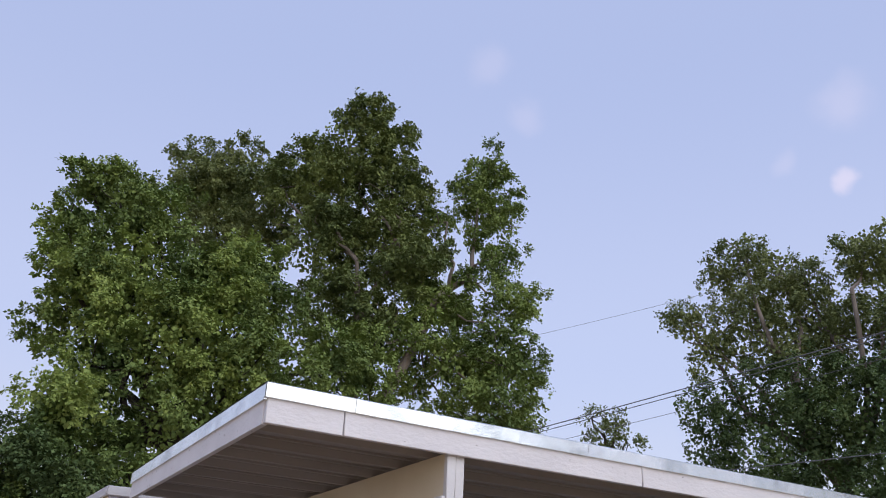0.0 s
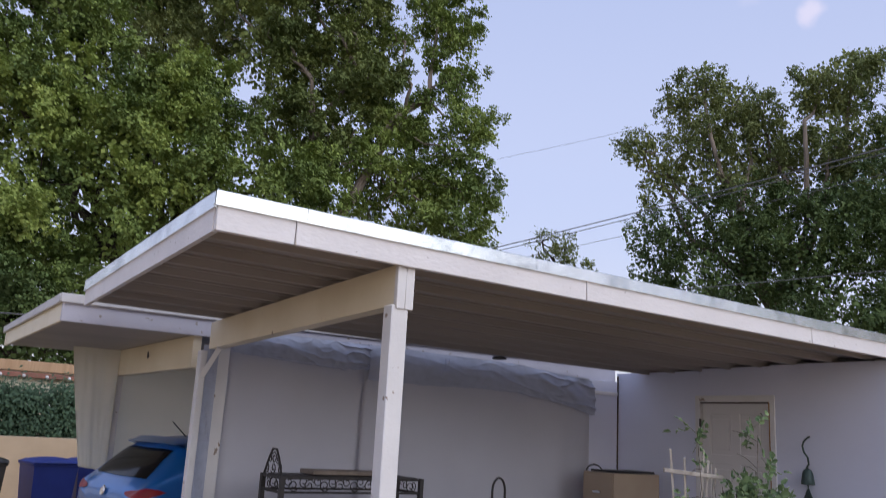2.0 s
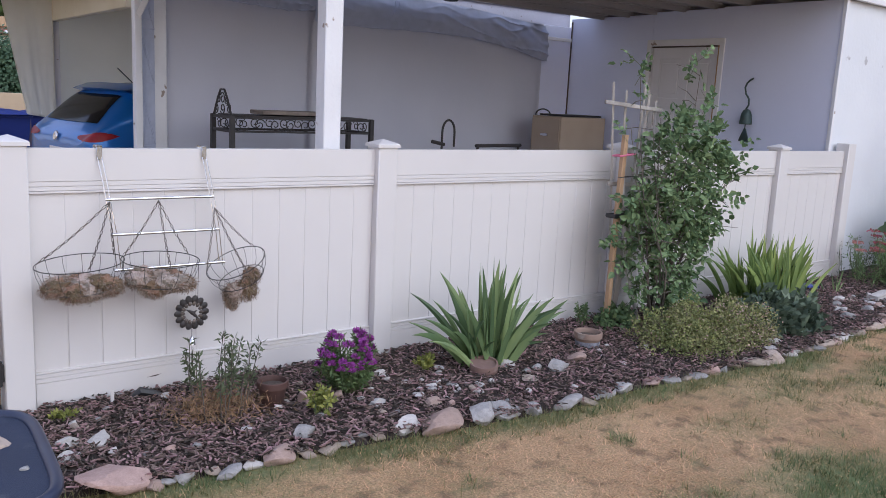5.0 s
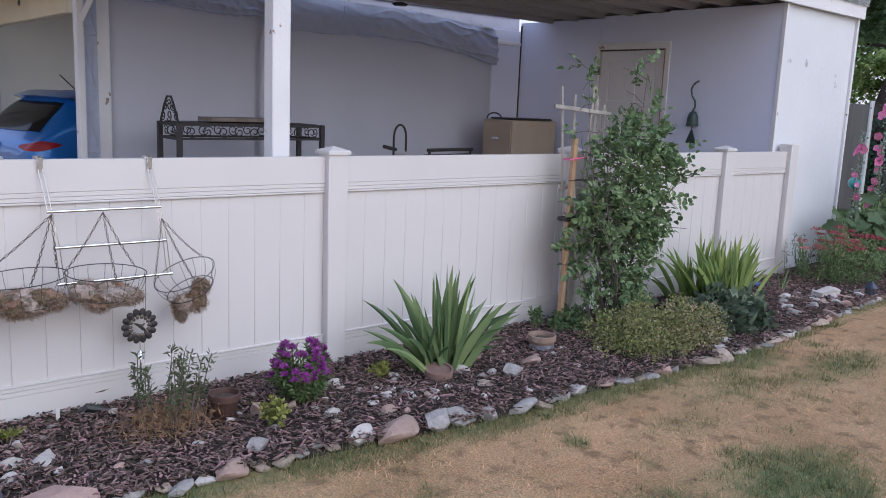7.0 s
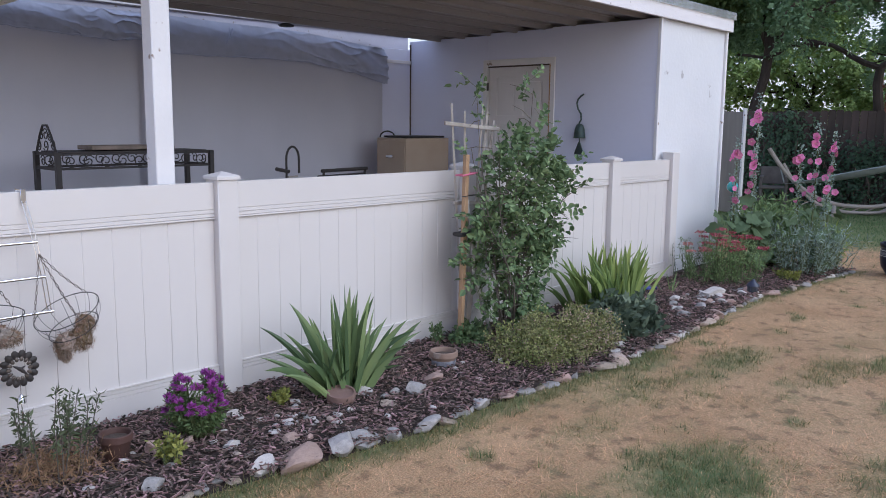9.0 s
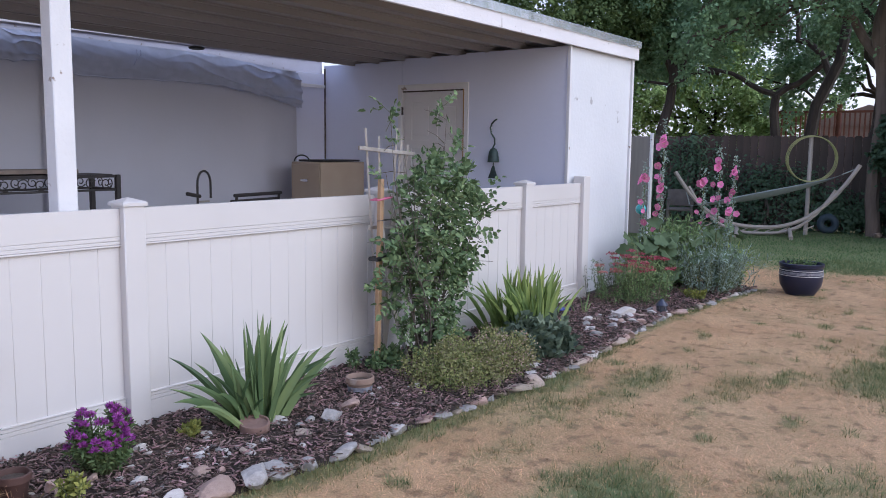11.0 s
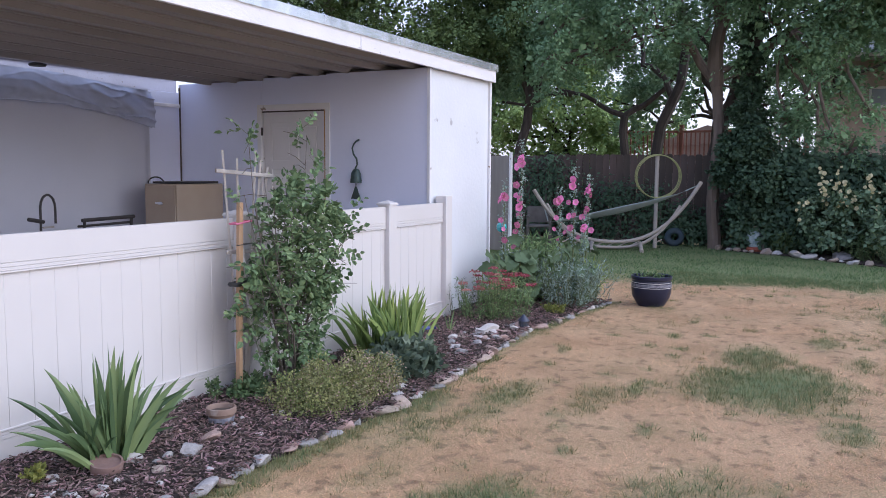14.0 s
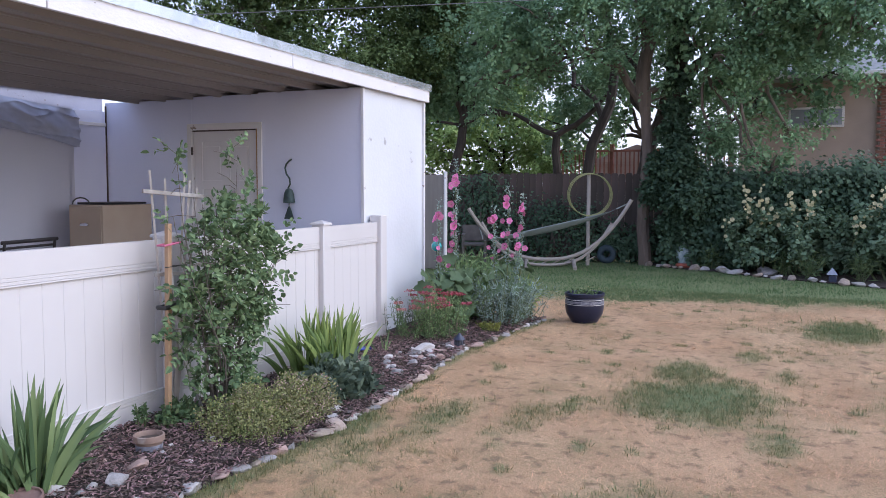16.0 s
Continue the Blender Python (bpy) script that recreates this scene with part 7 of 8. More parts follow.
    for a in (0.5, 2.6, 4.7):
        e = m @ Vector((r * math.cos(a), r * 0.8 * math.sin(a), 0))
        g = Geo()
        k = int((h - e).length / 0.021)
        for i in range(k):
            c = h.lerp(e, (i + 0.5) / k) - Vector((0, 0, 0.012 * math.sin(math.pi * (i + 0.5) / k)))
            dr = (e - h).normalized()
            sd = dr.cross(Vector((0, 1, 0))).normalized() if i % 2 else dr.cross(dr.cross(Vector((0, 1, 0)))).normalized()
            g.tube([c + dr * 0.013 * math.cos(b) + sd * 0.005 * math.sin(b) for b in np.linspace(0, 2 * math.pi, 8, endpoint=False)], 0.0017, 4, closed=True)
        part("chain", g, CHAIN, t)
    return t


basket((0.285, -0.20, 0.735), "wire hanging basket with ragged brown coconut lining", 0.185, (4, -4, 0), 1, (0.44, -0.105, 0.985))
basket((0.635, -0.205, 0.725), "wire hanging basket with torn greyish coconut lining", 0.175, (6, 2, 0), 2, (0.66, -0.105, 0.985), 1.0, COCO_GREY)
basket((1.00, -0.20, 0.68), "tilted wire hanging basket with a clump of coconut fibre", 0.15, (12, -24, 0), 3, (0.93, -0.105, 0.94), 0.72)
spin = thing("wind_spinner", "dark metal flower ornament with a small chime below", "wind spinner", (0.805, -0.13, 0.435))
for ring, (r, w, k) in enumerate(((0.066, 0.027, 14), (0.046, 0.015, 14))):
    for i in range(k):
        a = 2 * math.pi * i / k
        g = Geo().ball((0, 0, 0), (w * 0.62, 0.006, w * 0.8), 8, 5, pose(r * math.cos(a), -0.004 * ring, r * math.sin(a), 0, -math.degrees(a) + 90, 0))
        part("petal", g, IRON if ring == 0 else CHAIN, spin)
part("hub", Geo().tube([(-0.03, -0.01, 0.02), (-0.005, -0.012, 0.005), (0.012, -0.012, -0.012), (0.03, -0.01, -0.03)], [0.002, 0.009, 0.008, 0.002], 8).tube([(0.0, -0.011, 0.0), (0.022, -0.012, 0.012)], [0.008, 0.002], 6), IRON, spin, "dark bird-shaped centre")
part("hanger", Geo().tube([(0.03, 0.0, 0.07), (0.035, 0.0, 0.25)], 0.0012, 4), IRON, spin)
part("cord", Geo().tube([(0, 0, -0.07), (0, 0, -0.30)], 0.0015, 4), CHAIN, spin)
part("bell", Geo().lathe([(0.019, 0.0), (0.017, 0.01), (0.013, 0.032), (0.004, 0.042)], 14, Matrix.Translation((0, 0, -0.16))), CHROME, spin)
part("clapper", Geo().tube([(0, 0, -0.20), (0, 0, -0.27)], 0.006, 8), CHROME, spin)


# ---- under the carport ----
bench = thing("iron_table", "black wrought-iron patio table with scrolled apron and arched end", "table", (2.06, 2.40, 0.03))
LX, LY, LZ = 1.30, 0.40, 1.27
for x in (0.0, LX):
    for y in (0.0, LY):
        part("leg", Geo().box((x - 0.02, y - 0.02, 0), (x + 0.02, y + 0.02, LZ), 0.004), IRON, bench)
for z in (LZ - 0.015, LZ - 0.125):
    for y in (0.0, LY):
        part("rail", Geo().box((0.021, y - 0.009, z - 0.009), (LX - 0.021, y + 0.009, z + 0.009), 0.003), IRON, bench)
    for x in (0.0, LX):
        part("rail", Geo().box((x - 0.012, 0.021, z - 0.012), (x + 0.012, LY - 0.021, z + 0.012), 0.003), IRON, bench)


def scroll(c, r, flip, along=(1, 0, 0)):
    ax = Vector(along)
    pts = []
    for i in range(26):
        t = i / 25
        a = flip * (0.5 + t * 8.2)
        q = r * (1 - 0.72 * t)
        pts.append(Vector(c) + ax * q * math.cos(a) + Vector((0, 0, 1)) * q * math.sin(a))
    return Geo().tube(pts, 0.0048, 5)


for y in (0.0, LY):
    for i in range(9):
        part("scroll", scroll((0.10 + i * 0.137, y, LZ - 0.07), 0.048, 1 if i % 2 else -1), IRON, bench)
for x in (0.0, LX):
    for i in range(2):
        part("scroll", scroll((x, 0.12 + i * 0.15, LZ - 0.07), 0.046, 1 if i % 2 else -1, (0, 1, 0)), IRON, bench)
part("arch", Geo().tube([(0.0, 0.02, LZ), (0.0, 0.10, LZ + 0.13), (0.0, 0.16, LZ + 0.20), (0.0, 0.24, LZ + 0.20), (0.0, 0.30, LZ + 0.13), (0.0, 0.38, LZ)], 0.010, 6), IRON, bench)
for y, z, r, f in ((0.07, LZ + 0.05, 0.045, 1), (0.33, LZ + 0.05, 0.045, -1), (0.20, LZ + 0.13, 0.05, 1), (0.12, LZ + 0.12, 0.035, -1), (0.28, LZ + 0.12, 0.035, 1), (0.20, LZ + 0.05, 0.05, -1)):
    part("scroll", scroll((0.0, y, z), r, f, (0, 1, 0)), IRON, bench)
part("tabletop", Geo().box((0.03, 0.02, LZ - 0.008), (LX - 0.03, LY - 0.02, LZ + 0.004), 0.003), IRON, bench)
tagged(part("plank", Geo().box((2.35, 2.45, 1.312), (3.05, 2.72, 1.345), 0.004, pose(0, 0, 0, 0, 0, 0)), BARK_PALE), "weathered brown board lying on the iron table", "plank")

arch = thing("plant_hook", "thin dark bent-metal plant hook", "plant hook", (4.30, 2.60, 0.03))
part("stand", Geo().tube([(0.0, 0, 0), (0.0, 0, 1.16)] + [(0.075 - 0.075 * math.cos(a), 0, 1.16 + 0.12 * math.sin(a)) for a in np.linspace(0.2, math.pi, 10)] + [(0.15, 0, 1.02)], 0.011, 8), IRON, arch)
part("clamp", Geo().tube([(-0.12, 0, 1.07), (0.03, 0, 1.04)], 0.018, 8), IRON, arch)
part("clamp", Geo().tube([(0.02, 0, 0.99), (0.13, 0, 0.99)], 0.010, 6), GREY_WOOD, arch)
tool = thing("folded_frame", "dark folded metal frame leaning on the tarpaulin", "metal frame", (4.85, 2.75, 0.03))
part("top_bar", Geo().tube([(0.0, 0.0, 1.02), (0.62, 0.0, 1.03)], 0.018, 8), IRON, tool)
part("low_bar", Geo().tube([(0.0, 0.06, 0.96), (0.62, 0.06, 0.97)], 0.012, 8), IRON, tool)
for x in (0.03, 0.59):
    part("leg", Geo().tube([(x, 0.0, 1.02), (x, 0.12, 0.0)], 0.014, 8), IRON, tool)

cab = thing("file_cabinet", "tan metal file cabinet with a small pull handle", "file cabinet", (5.93, 2.62, 0.03))
part("body", Geo().box((0, 0, 0), (0.70, 0.47, 1.35), 0.006), TAN_METAL, cab)
for z in (0.05, 0.71):
    d = part("drawer", Geo().box((-0.014, 0.015, z), (-0.0015, 0.455, z + 0.61), 0.004), TAN_METAL, cab)
    part("pull", Geo().box((-0.034, 0.18, z + 0.42), (-0.0145, 0.29, z + 0.45), 0.005), CHROME, d)
tagged(part("tray", Geo().box((6.00, 2.66, 1.3835), (6.60, 3.05, 1.405), 0.006), CAR_TRIM), "dark flat tray on top of the file cabinet", "tray")
tagged(part("strap_handle", Geo().tube([(5.96, 2.95 + 0.12 * math.cos(a), 1.384 + 0.07 * math.sin(a)) for a in np.linspace(0, math.pi, 12)], 0.008, 6), CAR_TRIM), "dark looped strap on the file cabinet", "strap")

# wind bell on the storage wall
bell = thing("wind_bell", "green patinated bronze wind bell hanging on the wall", "wind bell", (6.80, 0.93, 1.24))
part("hook", Geo().tube([(0.05, 0, 0.62), (0.0, 0.0, 0.60), (0.0, 0.03, 0.57), (0.0, 0.045, 0.53), (0.0, 0.03, 0.47), (0.0, -0.01, 0.42), (0.0, -0.015, 0.36), (0.0, 0.01, 0.32)], 0.009, 7), BRONZE, bell)
part("bell", Geo().lathe([(0.060, 0.17), (0.062, 0.175), (0.056, 0.22), (0.050, 0.27), (0.035, 0.305), (0.012, 0.32)], 20), BRONZE, bell)
part("cord", Geo().tube([(0, 0, 0.18), (0, 0, 0.10)], 0.006, 6), BRONZE, bell)
part("sail", Geo().prism([(-0.085, 0.0), (0.085, 0.0), (0.075, 0.02), (0.012, 0.13), (-0.012, 0.13), (-0.075, 0.02)], -0.004, 0.004, pose(0, 0, 0, 90, 0, 70)), BRONZE, bell)

# ---- blue hatchback in the rear bay ----
car = thing("car", "bright blue hatchback with dark rear window and red tail lights", "car", (1.47, 4.23, 0.03), 10)
# sections across the car from the tail: x, half width at waist, waist height, roof height, roof half width
SECT = ((0.0, 0.62, 0.86, 0.90, 0.55), (0.04, 0.76, 0.93, 1.00, 0.64), (0.16, 0.82, 0.98, 1.10, 0.66), (0.30, 0.845, 1.00, 1.26, 0.62), (0.48, 0.86, 1.01, 1.42, 0.58), (0.72, 0.87, 1.01, 1.485, 0.57),
        (1.3, 0.88, 1.00, 1.52, 0.58), (2.1, 0.88, 0.98, 1.51, 0.58), (2.8, 0.88, 0.96, 1.36, 0.57), (3.3, 0.87, 0.95, 1.02, 0.62), (3.9, 0.82, 0.86, 0.90, 0.60), (4.15, 0.70, 0.70, 0.74, 0.52))


def ring(x, hw, wz, rz, rh):
    p = [(-hw * 0.93, 0.22), (-hw, 0.45), (-hw, 0.70), (-hw * 0.985, wz), (-(hw + rh) / 2 - 0.02, (wz + rz) / 2 + 0.02), (-rh, rz - 0.05), (-rh * 0.75, rz - 0.008), (0, rz)]
    p += [(-a, b) for a, b in reversed(p[:-1])]
    return [(x, 0.88 + a, b) for a, b in p]


g = Geo()
k = 15
for s in SECT:
    g.v += ring(*s)
for i in range(len(SECT) - 1):
    for j in range(k - 1):
        g.f.append((i * k + j, i * k + j + 1, (i + 1) * k + j + 1, (i + 1) * k + j))
    g.f.append((i * k + k - 1, i * k, (i + 1) * k, (i + 1) * k + k - 1))
g.f.append(tuple(range(k)))
g.f.append(tuple(reversed(range((len(SECT) - 1) * k, len(SECT) * k))))
me = g.mesh("body", CAR_BLUE, True)
bm = bmesh.new()
bm.from_mesh(me)
bmesh.ops.recalc_face_normals(bm, faces=bm.faces)
bm.to_mesh(me)
bm.free()
body = part("body", me, CAR_BLUE, car)
sub = body.modifiers.new("round", "SUBSURF")
sub.levels = sub.render_levels = 2
W = 0.88


def fitted(name, geo, m, parent, label=""):
    """A pane or lens laid on the curve of the car body."""
    ob = part(name, geo, m, parent, label)
    wrap = ob.modifiers.new("lie", "SHRINKWRAP")
    wrap.target, wrap.wrap_method, wrap.wrap_mode, wrap.offset = body, "NEAREST_SURFACEPOINT", "ABOVE_SURFACE", 0.006
    return ob


fitted("rear_window", Geo().sheet(lambda u, v: (0.128 + 0.29 * v - 0.035 * (1 - (2 * u - 1) ** 2), W + (2 * u - 1) * (0.60 - 0.07 * v), 1.115 + 0.285 * v), 16, 8), CAR_GLASS, car)
part("spoiler", Geo().sheet(lambda u, v: (0.44 + 0.16 * v - 0.05 * (1 - (2 * u - 1) ** 2), W + (2 * u - 1) * 0.60, 1.405 + 0.060 * v + 0.012 * (1 - (2 * u - 1) ** 2)), 16, 4).sheet(lambda u, v: (0.44 + 0.10 * v - 0.05 * (1 - (2 * u - 1) ** 2), W + (2 * u - 1) * 0.60, 1.404 - 0.03 * v + 0.012 * (1 - (2 * u - 1) ** 2)), 16, 4), CAR_BLUE, car)
for s in (-1, 1):
    LAMP = ((0.0, 0.00, 0.46), (0.2, 0.005, 0.58), (0.4, 0.035, 0.70), (0.6, 0.085, 0.78), (0.8, 0.15, 0.835), (1.0, 0.26, 0.868))
    lamp = Geo().sheet(lambda u, v: (float(np.interp(u, [q[0] for q in LAMP], [q[1] for q in LAMP])) + 0.03 * (v - 0.5), W + s * float(np.interp(u, [q[0] for q in LAMP], [q[2] for q in LAMP])), 0.955 + 0.02 * u + (0.10 * (1 - (2 * abs(u - 0.5)) ** 2.2) + 0.010) * (v - 0.5)), 24, 5)
    fitted("tail_light", lamp, CAR_RED, car, "red wrap-around lens")
    fitted("side_window", Geo().sheet(lambda u, v: (0.52 + 2.18 * u + 0.14 * v * (1 - u), W + s * (0.862 - 0.235 * v), 1.06 + (0.30 + 0.07 * math.sin(math.pi * u)) * v * min(1, 0.35 + 3 * u)), 14, 4), CAR_GLASS, car)
part("bumper", Geo().box((-0.03, 0.15, 0.30), (0.12, 1.61, 0.62), 0.05), CAR_TRIM, car)
part("badge", Geo().lathe([(0.001, 0), (0.05, 0), (0.045, 0.006), (0.001, 0.008)], 20, pose(0.0, W, 0.93, 0, -75, 0)), CHROME, car)
part("plate", Geo().box((-0.002, W - 0.15, 0.70), (0.012, W + 0.15, 0.82), 0.004), WHITE_PAINT, car)
part("antenna", Geo().tube([(0.84, W, 1.47), (0.66, W, 1.63)], 0.006, 6), CAR_TRIM, car)
part("roof_rail", Geo().box((0.75, W - 0.55, 1.50), (2.4, W - 0.515, 1.53), 0.01), CAR_TRIM, car)
for x in (0.75, 3.35):
    for y in (0.13, 1.63):
        w = part("wheel", Geo().lathe([(0.18, -0.09), (0.29, -0.10), (0.325, -0.07), (0.325, 0.07), (0.29, 0.10), (0.18, 0.09)], 28, pose(x, y, 0.325, 90)), RUBBER, car)
        part("rim", Geo().lathe([(0.02, -0.085), (0.16, -0.08), (0.19, -0.092), (0.19, 0.09), (0.02, 0.085)], 24, pose(x, y, 0.325, 90)), CHROME, w)

# wheeled bins by the side wall
def bin_thing(at, label, m, turn):
    t = thing("wheeled_bin", label, "bin", at, turn, group="wheeled bins")
    g = Geo()
    g.v += [(-0.24, -0.26, 0.06), (0.24, -0.26, 0.06), (0.24, 0.26, 0.06), (-0.24, 0.26, 0.06), (-0.30, -0.34, 0.98), (0.30, -0.34, 0.98), (0.30, 0.36, 0.98), (-0.30, 0.36, 0.98)]
    g.f += [(3, 2, 1, 0), (0, 1, 5, 4), (1, 2, 6, 5), (2, 3, 7, 6), (3, 0, 4, 7), (4, 5, 6, 7)]
    part("body", g, m, t, smooth=False)
    part("rim", Geo().box((-0.32, -0.36, 0.95), (0.32, 0.38, 0.99), 0.012), m, t)
    part("lid", Geo().sheet(lambda u, v: ((u - 0.5) * 0.66, (v - 0.5) * 0.78, 0.995 + 0.07 * math.sin(math.pi * u) ** 0.5 * math.sin(math.pi * v) ** 0.5), 12, 12), m, t)
    part("handle", Geo().tube([(-0.22, 0.44, 1.0), (0.22, 0.44, 1.0)], 0.018, 8), m, t)
    for x in (-0.27, 0.27):
        part("wheel", Geo().lathe([(0.03, -0.03), (0.12, -0.03), (0.12, 0.03), (0.03, 0.03)], 18, pose(x, 0.27, 0.12, 0, 90)), RUBBER, t)
    return t


bin_thing((1.50, 9.4, 0.0), "blue wheeled recycling bin by the wall", BIN_BLUE, 8)
bin_thing((0.62, 9.2, 0.0), "black wheeled rubbish bin with rounded lid", BIN_BLACK, -6)
bin_thing((2.2, 9.9, 0.0), "dark blue wheeled bin partly behind the curtain", BIN_BLUE, 4)

# ---- mesh-topped ottoman with stones ----
ott = thing("sling_ottoman", "dark navy mesh sling footstool with rounded metal rim", "footstool", (-0.455, -1.455, 0.0), -3)
HW, HD, TZ = 0.335, 0.36, 0.45


def rim_point(a, e=0.38):
    c, s = math.cos(a), math.sin(a)
    return Vector((HW * math.copysign(abs(c) ** e, c), HD * math.copysign(abs(s) ** e, s), TZ))


rim_pts = [rim_point(a) for a in np.linspace(0, 2 * math.pi, 64, endpoint=False)]
part("rim", Geo().tube(rim_pts, 0.019, 10, closed=True), NAVY_FRAME, ott)
g = Geo()
nr = 10
g.v = [(0, 0, TZ - 0.022)]
for i in range(1, nr + 1):
    q = i / nr
    g.v += [(p.x * q, p.y * q, TZ + 0.004 - 0.026 * (1 - q * q)) for p in rim_pts]
for j in range(64):
    g.f.append((0, 1 + j, 1 + (j + 1) % 64))
for i in range(nr - 1):
    for j in range(64):
        g.f.append((1 + i * 64 + j, 1 + (i + 1) * 64 + j, 1 + (i + 1) * 64 + (j + 1) % 64, 1 + i * 64 + (j + 1) % 64))
part("sling", g, SLING, ott, "fine navy mesh fabric")
for x in (-1, 1):
    for y in (-1, 1):
        part("leg", Geo().tube([(x * 0.29, y * 0.31, TZ), (x * 0.30, y * 0.33, 0.2), (x * 0.33, y * 0.36, 0.0)], 0.016, 8), NAVY_FRAME, ott)
stone(-0.27, -1.33, 0.15, 3, 1, -8, TZ - 0.012, 1.35, "tan flat stone lying on the footstool", "footstool stones")
stone(-0.47, -1.17, 0.045, 1, 1, 0, TZ - 0.008, 1.0, "small whitish stone lying on the footstool", "footstool stones")
stone(-0.19, -1.56, 0.030, 1, 3, 0, TZ - 0.008, 1.0, "small whitish stone lying on the footstool", "footstool stones")

# ---- flowers by the white wall ----
def bloom_mesh(m, seed, r=0.048):
    """One open flower: five ruffled petals grown together in a shallow cup."""
    g = Geo()
    n, rings = 25, 4
    g.v.append((0, 0, 0))
    for j in range(1, rings + 1):
        q = j / rings
        for i in range(n):
            a = 2 * math.pi * i / n
            w = r * q * (1 - 0.16 * q * (0.5 - 0.5 * math.cos(5 * a)) ** 3 + 0.05 * noise.noise((math.cos(a) * 3, math.sin(a) * 3, seed)))
            z = r * (0.50 * q ** 1.6 - 0.15 * q ** 4) + 0.006 * q * noise.noise((math.cos(a) * 4, math.sin(a) * 4, seed + 9)) + 0.003 * q * math.sin(10 * a + seed)
            g.v.append((w * math.cos(a), w * math.sin(a), z))
    g.f = [(0, 1 + i, 1 + (i + 1) % n) for i in range(n)]
    for j in range(rings - 1):
        for i in range(n):
            i2 = (i + 1) % n
            g.f.append((1 + j * n + i, 1 + (j + 1) * n + i, 1 + (j + 1) * n + i2, 1 + j * n + i2))
    return g.mesh("bloom", m, True)


bloom_meshes = {m.name: [bloom_mesh(m, k * 3.1) for k in range(3)] for m in (PINK_PETAL, CREAM_PETAL)}
eye_mesh = Geo().ball((0, 0, 0.009), (0.006, 0.006, 0.010), 8, 5).mesh("eye", CREAM_PETAL, True)


def hollyhock(at, label, height, seed, blooms, m=PINK_PETAL, lean=(0, 0)):
    t = thing("hollyhock", label, "hollyhock", at, group="hollyhocks")
    rng = np.random.default_rng(seed)
    top = Vector((lean[0], lean[1], height))
    g = Geo().tube([(0, 0, 0), tuple(top * 0.5 + Vector((0.02, 0, 0))), tuple(top)], [0.012, 0.009, 0.003], 7)
    part("stalk", g, STEM, t)
    pos = np.array([np.array(top * f) + np.array([rng.normal() * 0.012, rng.normal() * 0.012, 0]) for f in np.linspace(0.42, 1.04, 44)])
    part("bud_spike", quads_mesh("bud_spike", leaf_quads(rng, np.repeat(pos, 6, 0) + rng.normal(size=(264, 3)) * 0.014, unit(rng.normal(size=(264, 3))), 0.024, 0.85, -0.3), GREY_LEAF), GREY_LEAF, t, kind="stuff")
    # blooms open in rosettes: a full one under the tip, looser ones lower down
    rosettes = (0.92, 0.90, 0.76, 0.68, 0.58)
    for i in range(blooms):
        f = rosettes[i % 5] + rng.normal() * 0.018
        k = rng.uniform(0.72, 1.15) if i % 5 < 2 else rng.uniform(0.5, 0.95)
        ob = part("bloom", bloom_meshes[m.name][int(rng.integers(3))], m, t)
        ob.matrix_basis = pose(top.x * f - rng.uniform(0.02, 0.06), top.y * f + rng.normal() * (0.025 if i % 5 < 2 else 0.04), top.z * f + rng.normal() * 0.02, rng.uniform(60, 105), 0, rng.uniform(-150, -20)) @ Matrix.Diagonal((k, k, k, 1))
        if m is PINK_PETAL:
            part("eye", eye_mesh, CREAM_PETAL, ob)
    for i in range(13):
        a, h, r = rng.uniform(0, 6.28), rng.uniform(0.10, 0.46) * height, rng.uniform(0.05, 0.10)
        c = Vector((math.cos(a) * 0.15, math.sin(a) * 0.15, h))
        g = Geo()
        kk = 20
        tilt = pose(0, 0, 0, rng.uniform(15, 65), rng.uniform(-35, 35), rng.uniform(-60, 30))
        g.v.append(tuple(c))
        for j in range(kk):
            b = 2 * math.pi * j / kk
            q = r * (1 + 0.20 * math.cos(5 * b)) * (0.75 if j == 0 else 1)
            g.v.append(tuple(c + tilt @ Vector((q * math.cos(b + a), q * math.sin(b + a), 0.02 - 0.30 * q * abs(math.sin(b))))))
        g.f = [(0, 1 + j, 1 + (j + 1) % kk) for j in range(kk)]
        part("leaf", g, MALLOW_LEAF, t)
    return t


for row in ((8.00, -0.43, 1.76, 1, 9, 0.06, 0.0), (7.70, -0.36, 1.34, 2, 7, 0.05, 0.0), (7.90, -0.48, 1.26, 3, 6, 0.0, 0.0), (8.72, -0.80, 1.50, 4, 10, 0.06, 0.0), (8.48, -0.73, 1.28, 5, 6, 0.0, 0.0), (8.98, -0.86, 1.40, 6, 8, 0.10, -0.02), (8.60, -0.95, 0.98, 7, 3, 0.0, -0.04)):
    hollyhock((row[0], row[1], 0.03), "tall hollyhock with pink blooms by the white wall", row[2], row[3], row[4], lean=(row[5], row[6]))


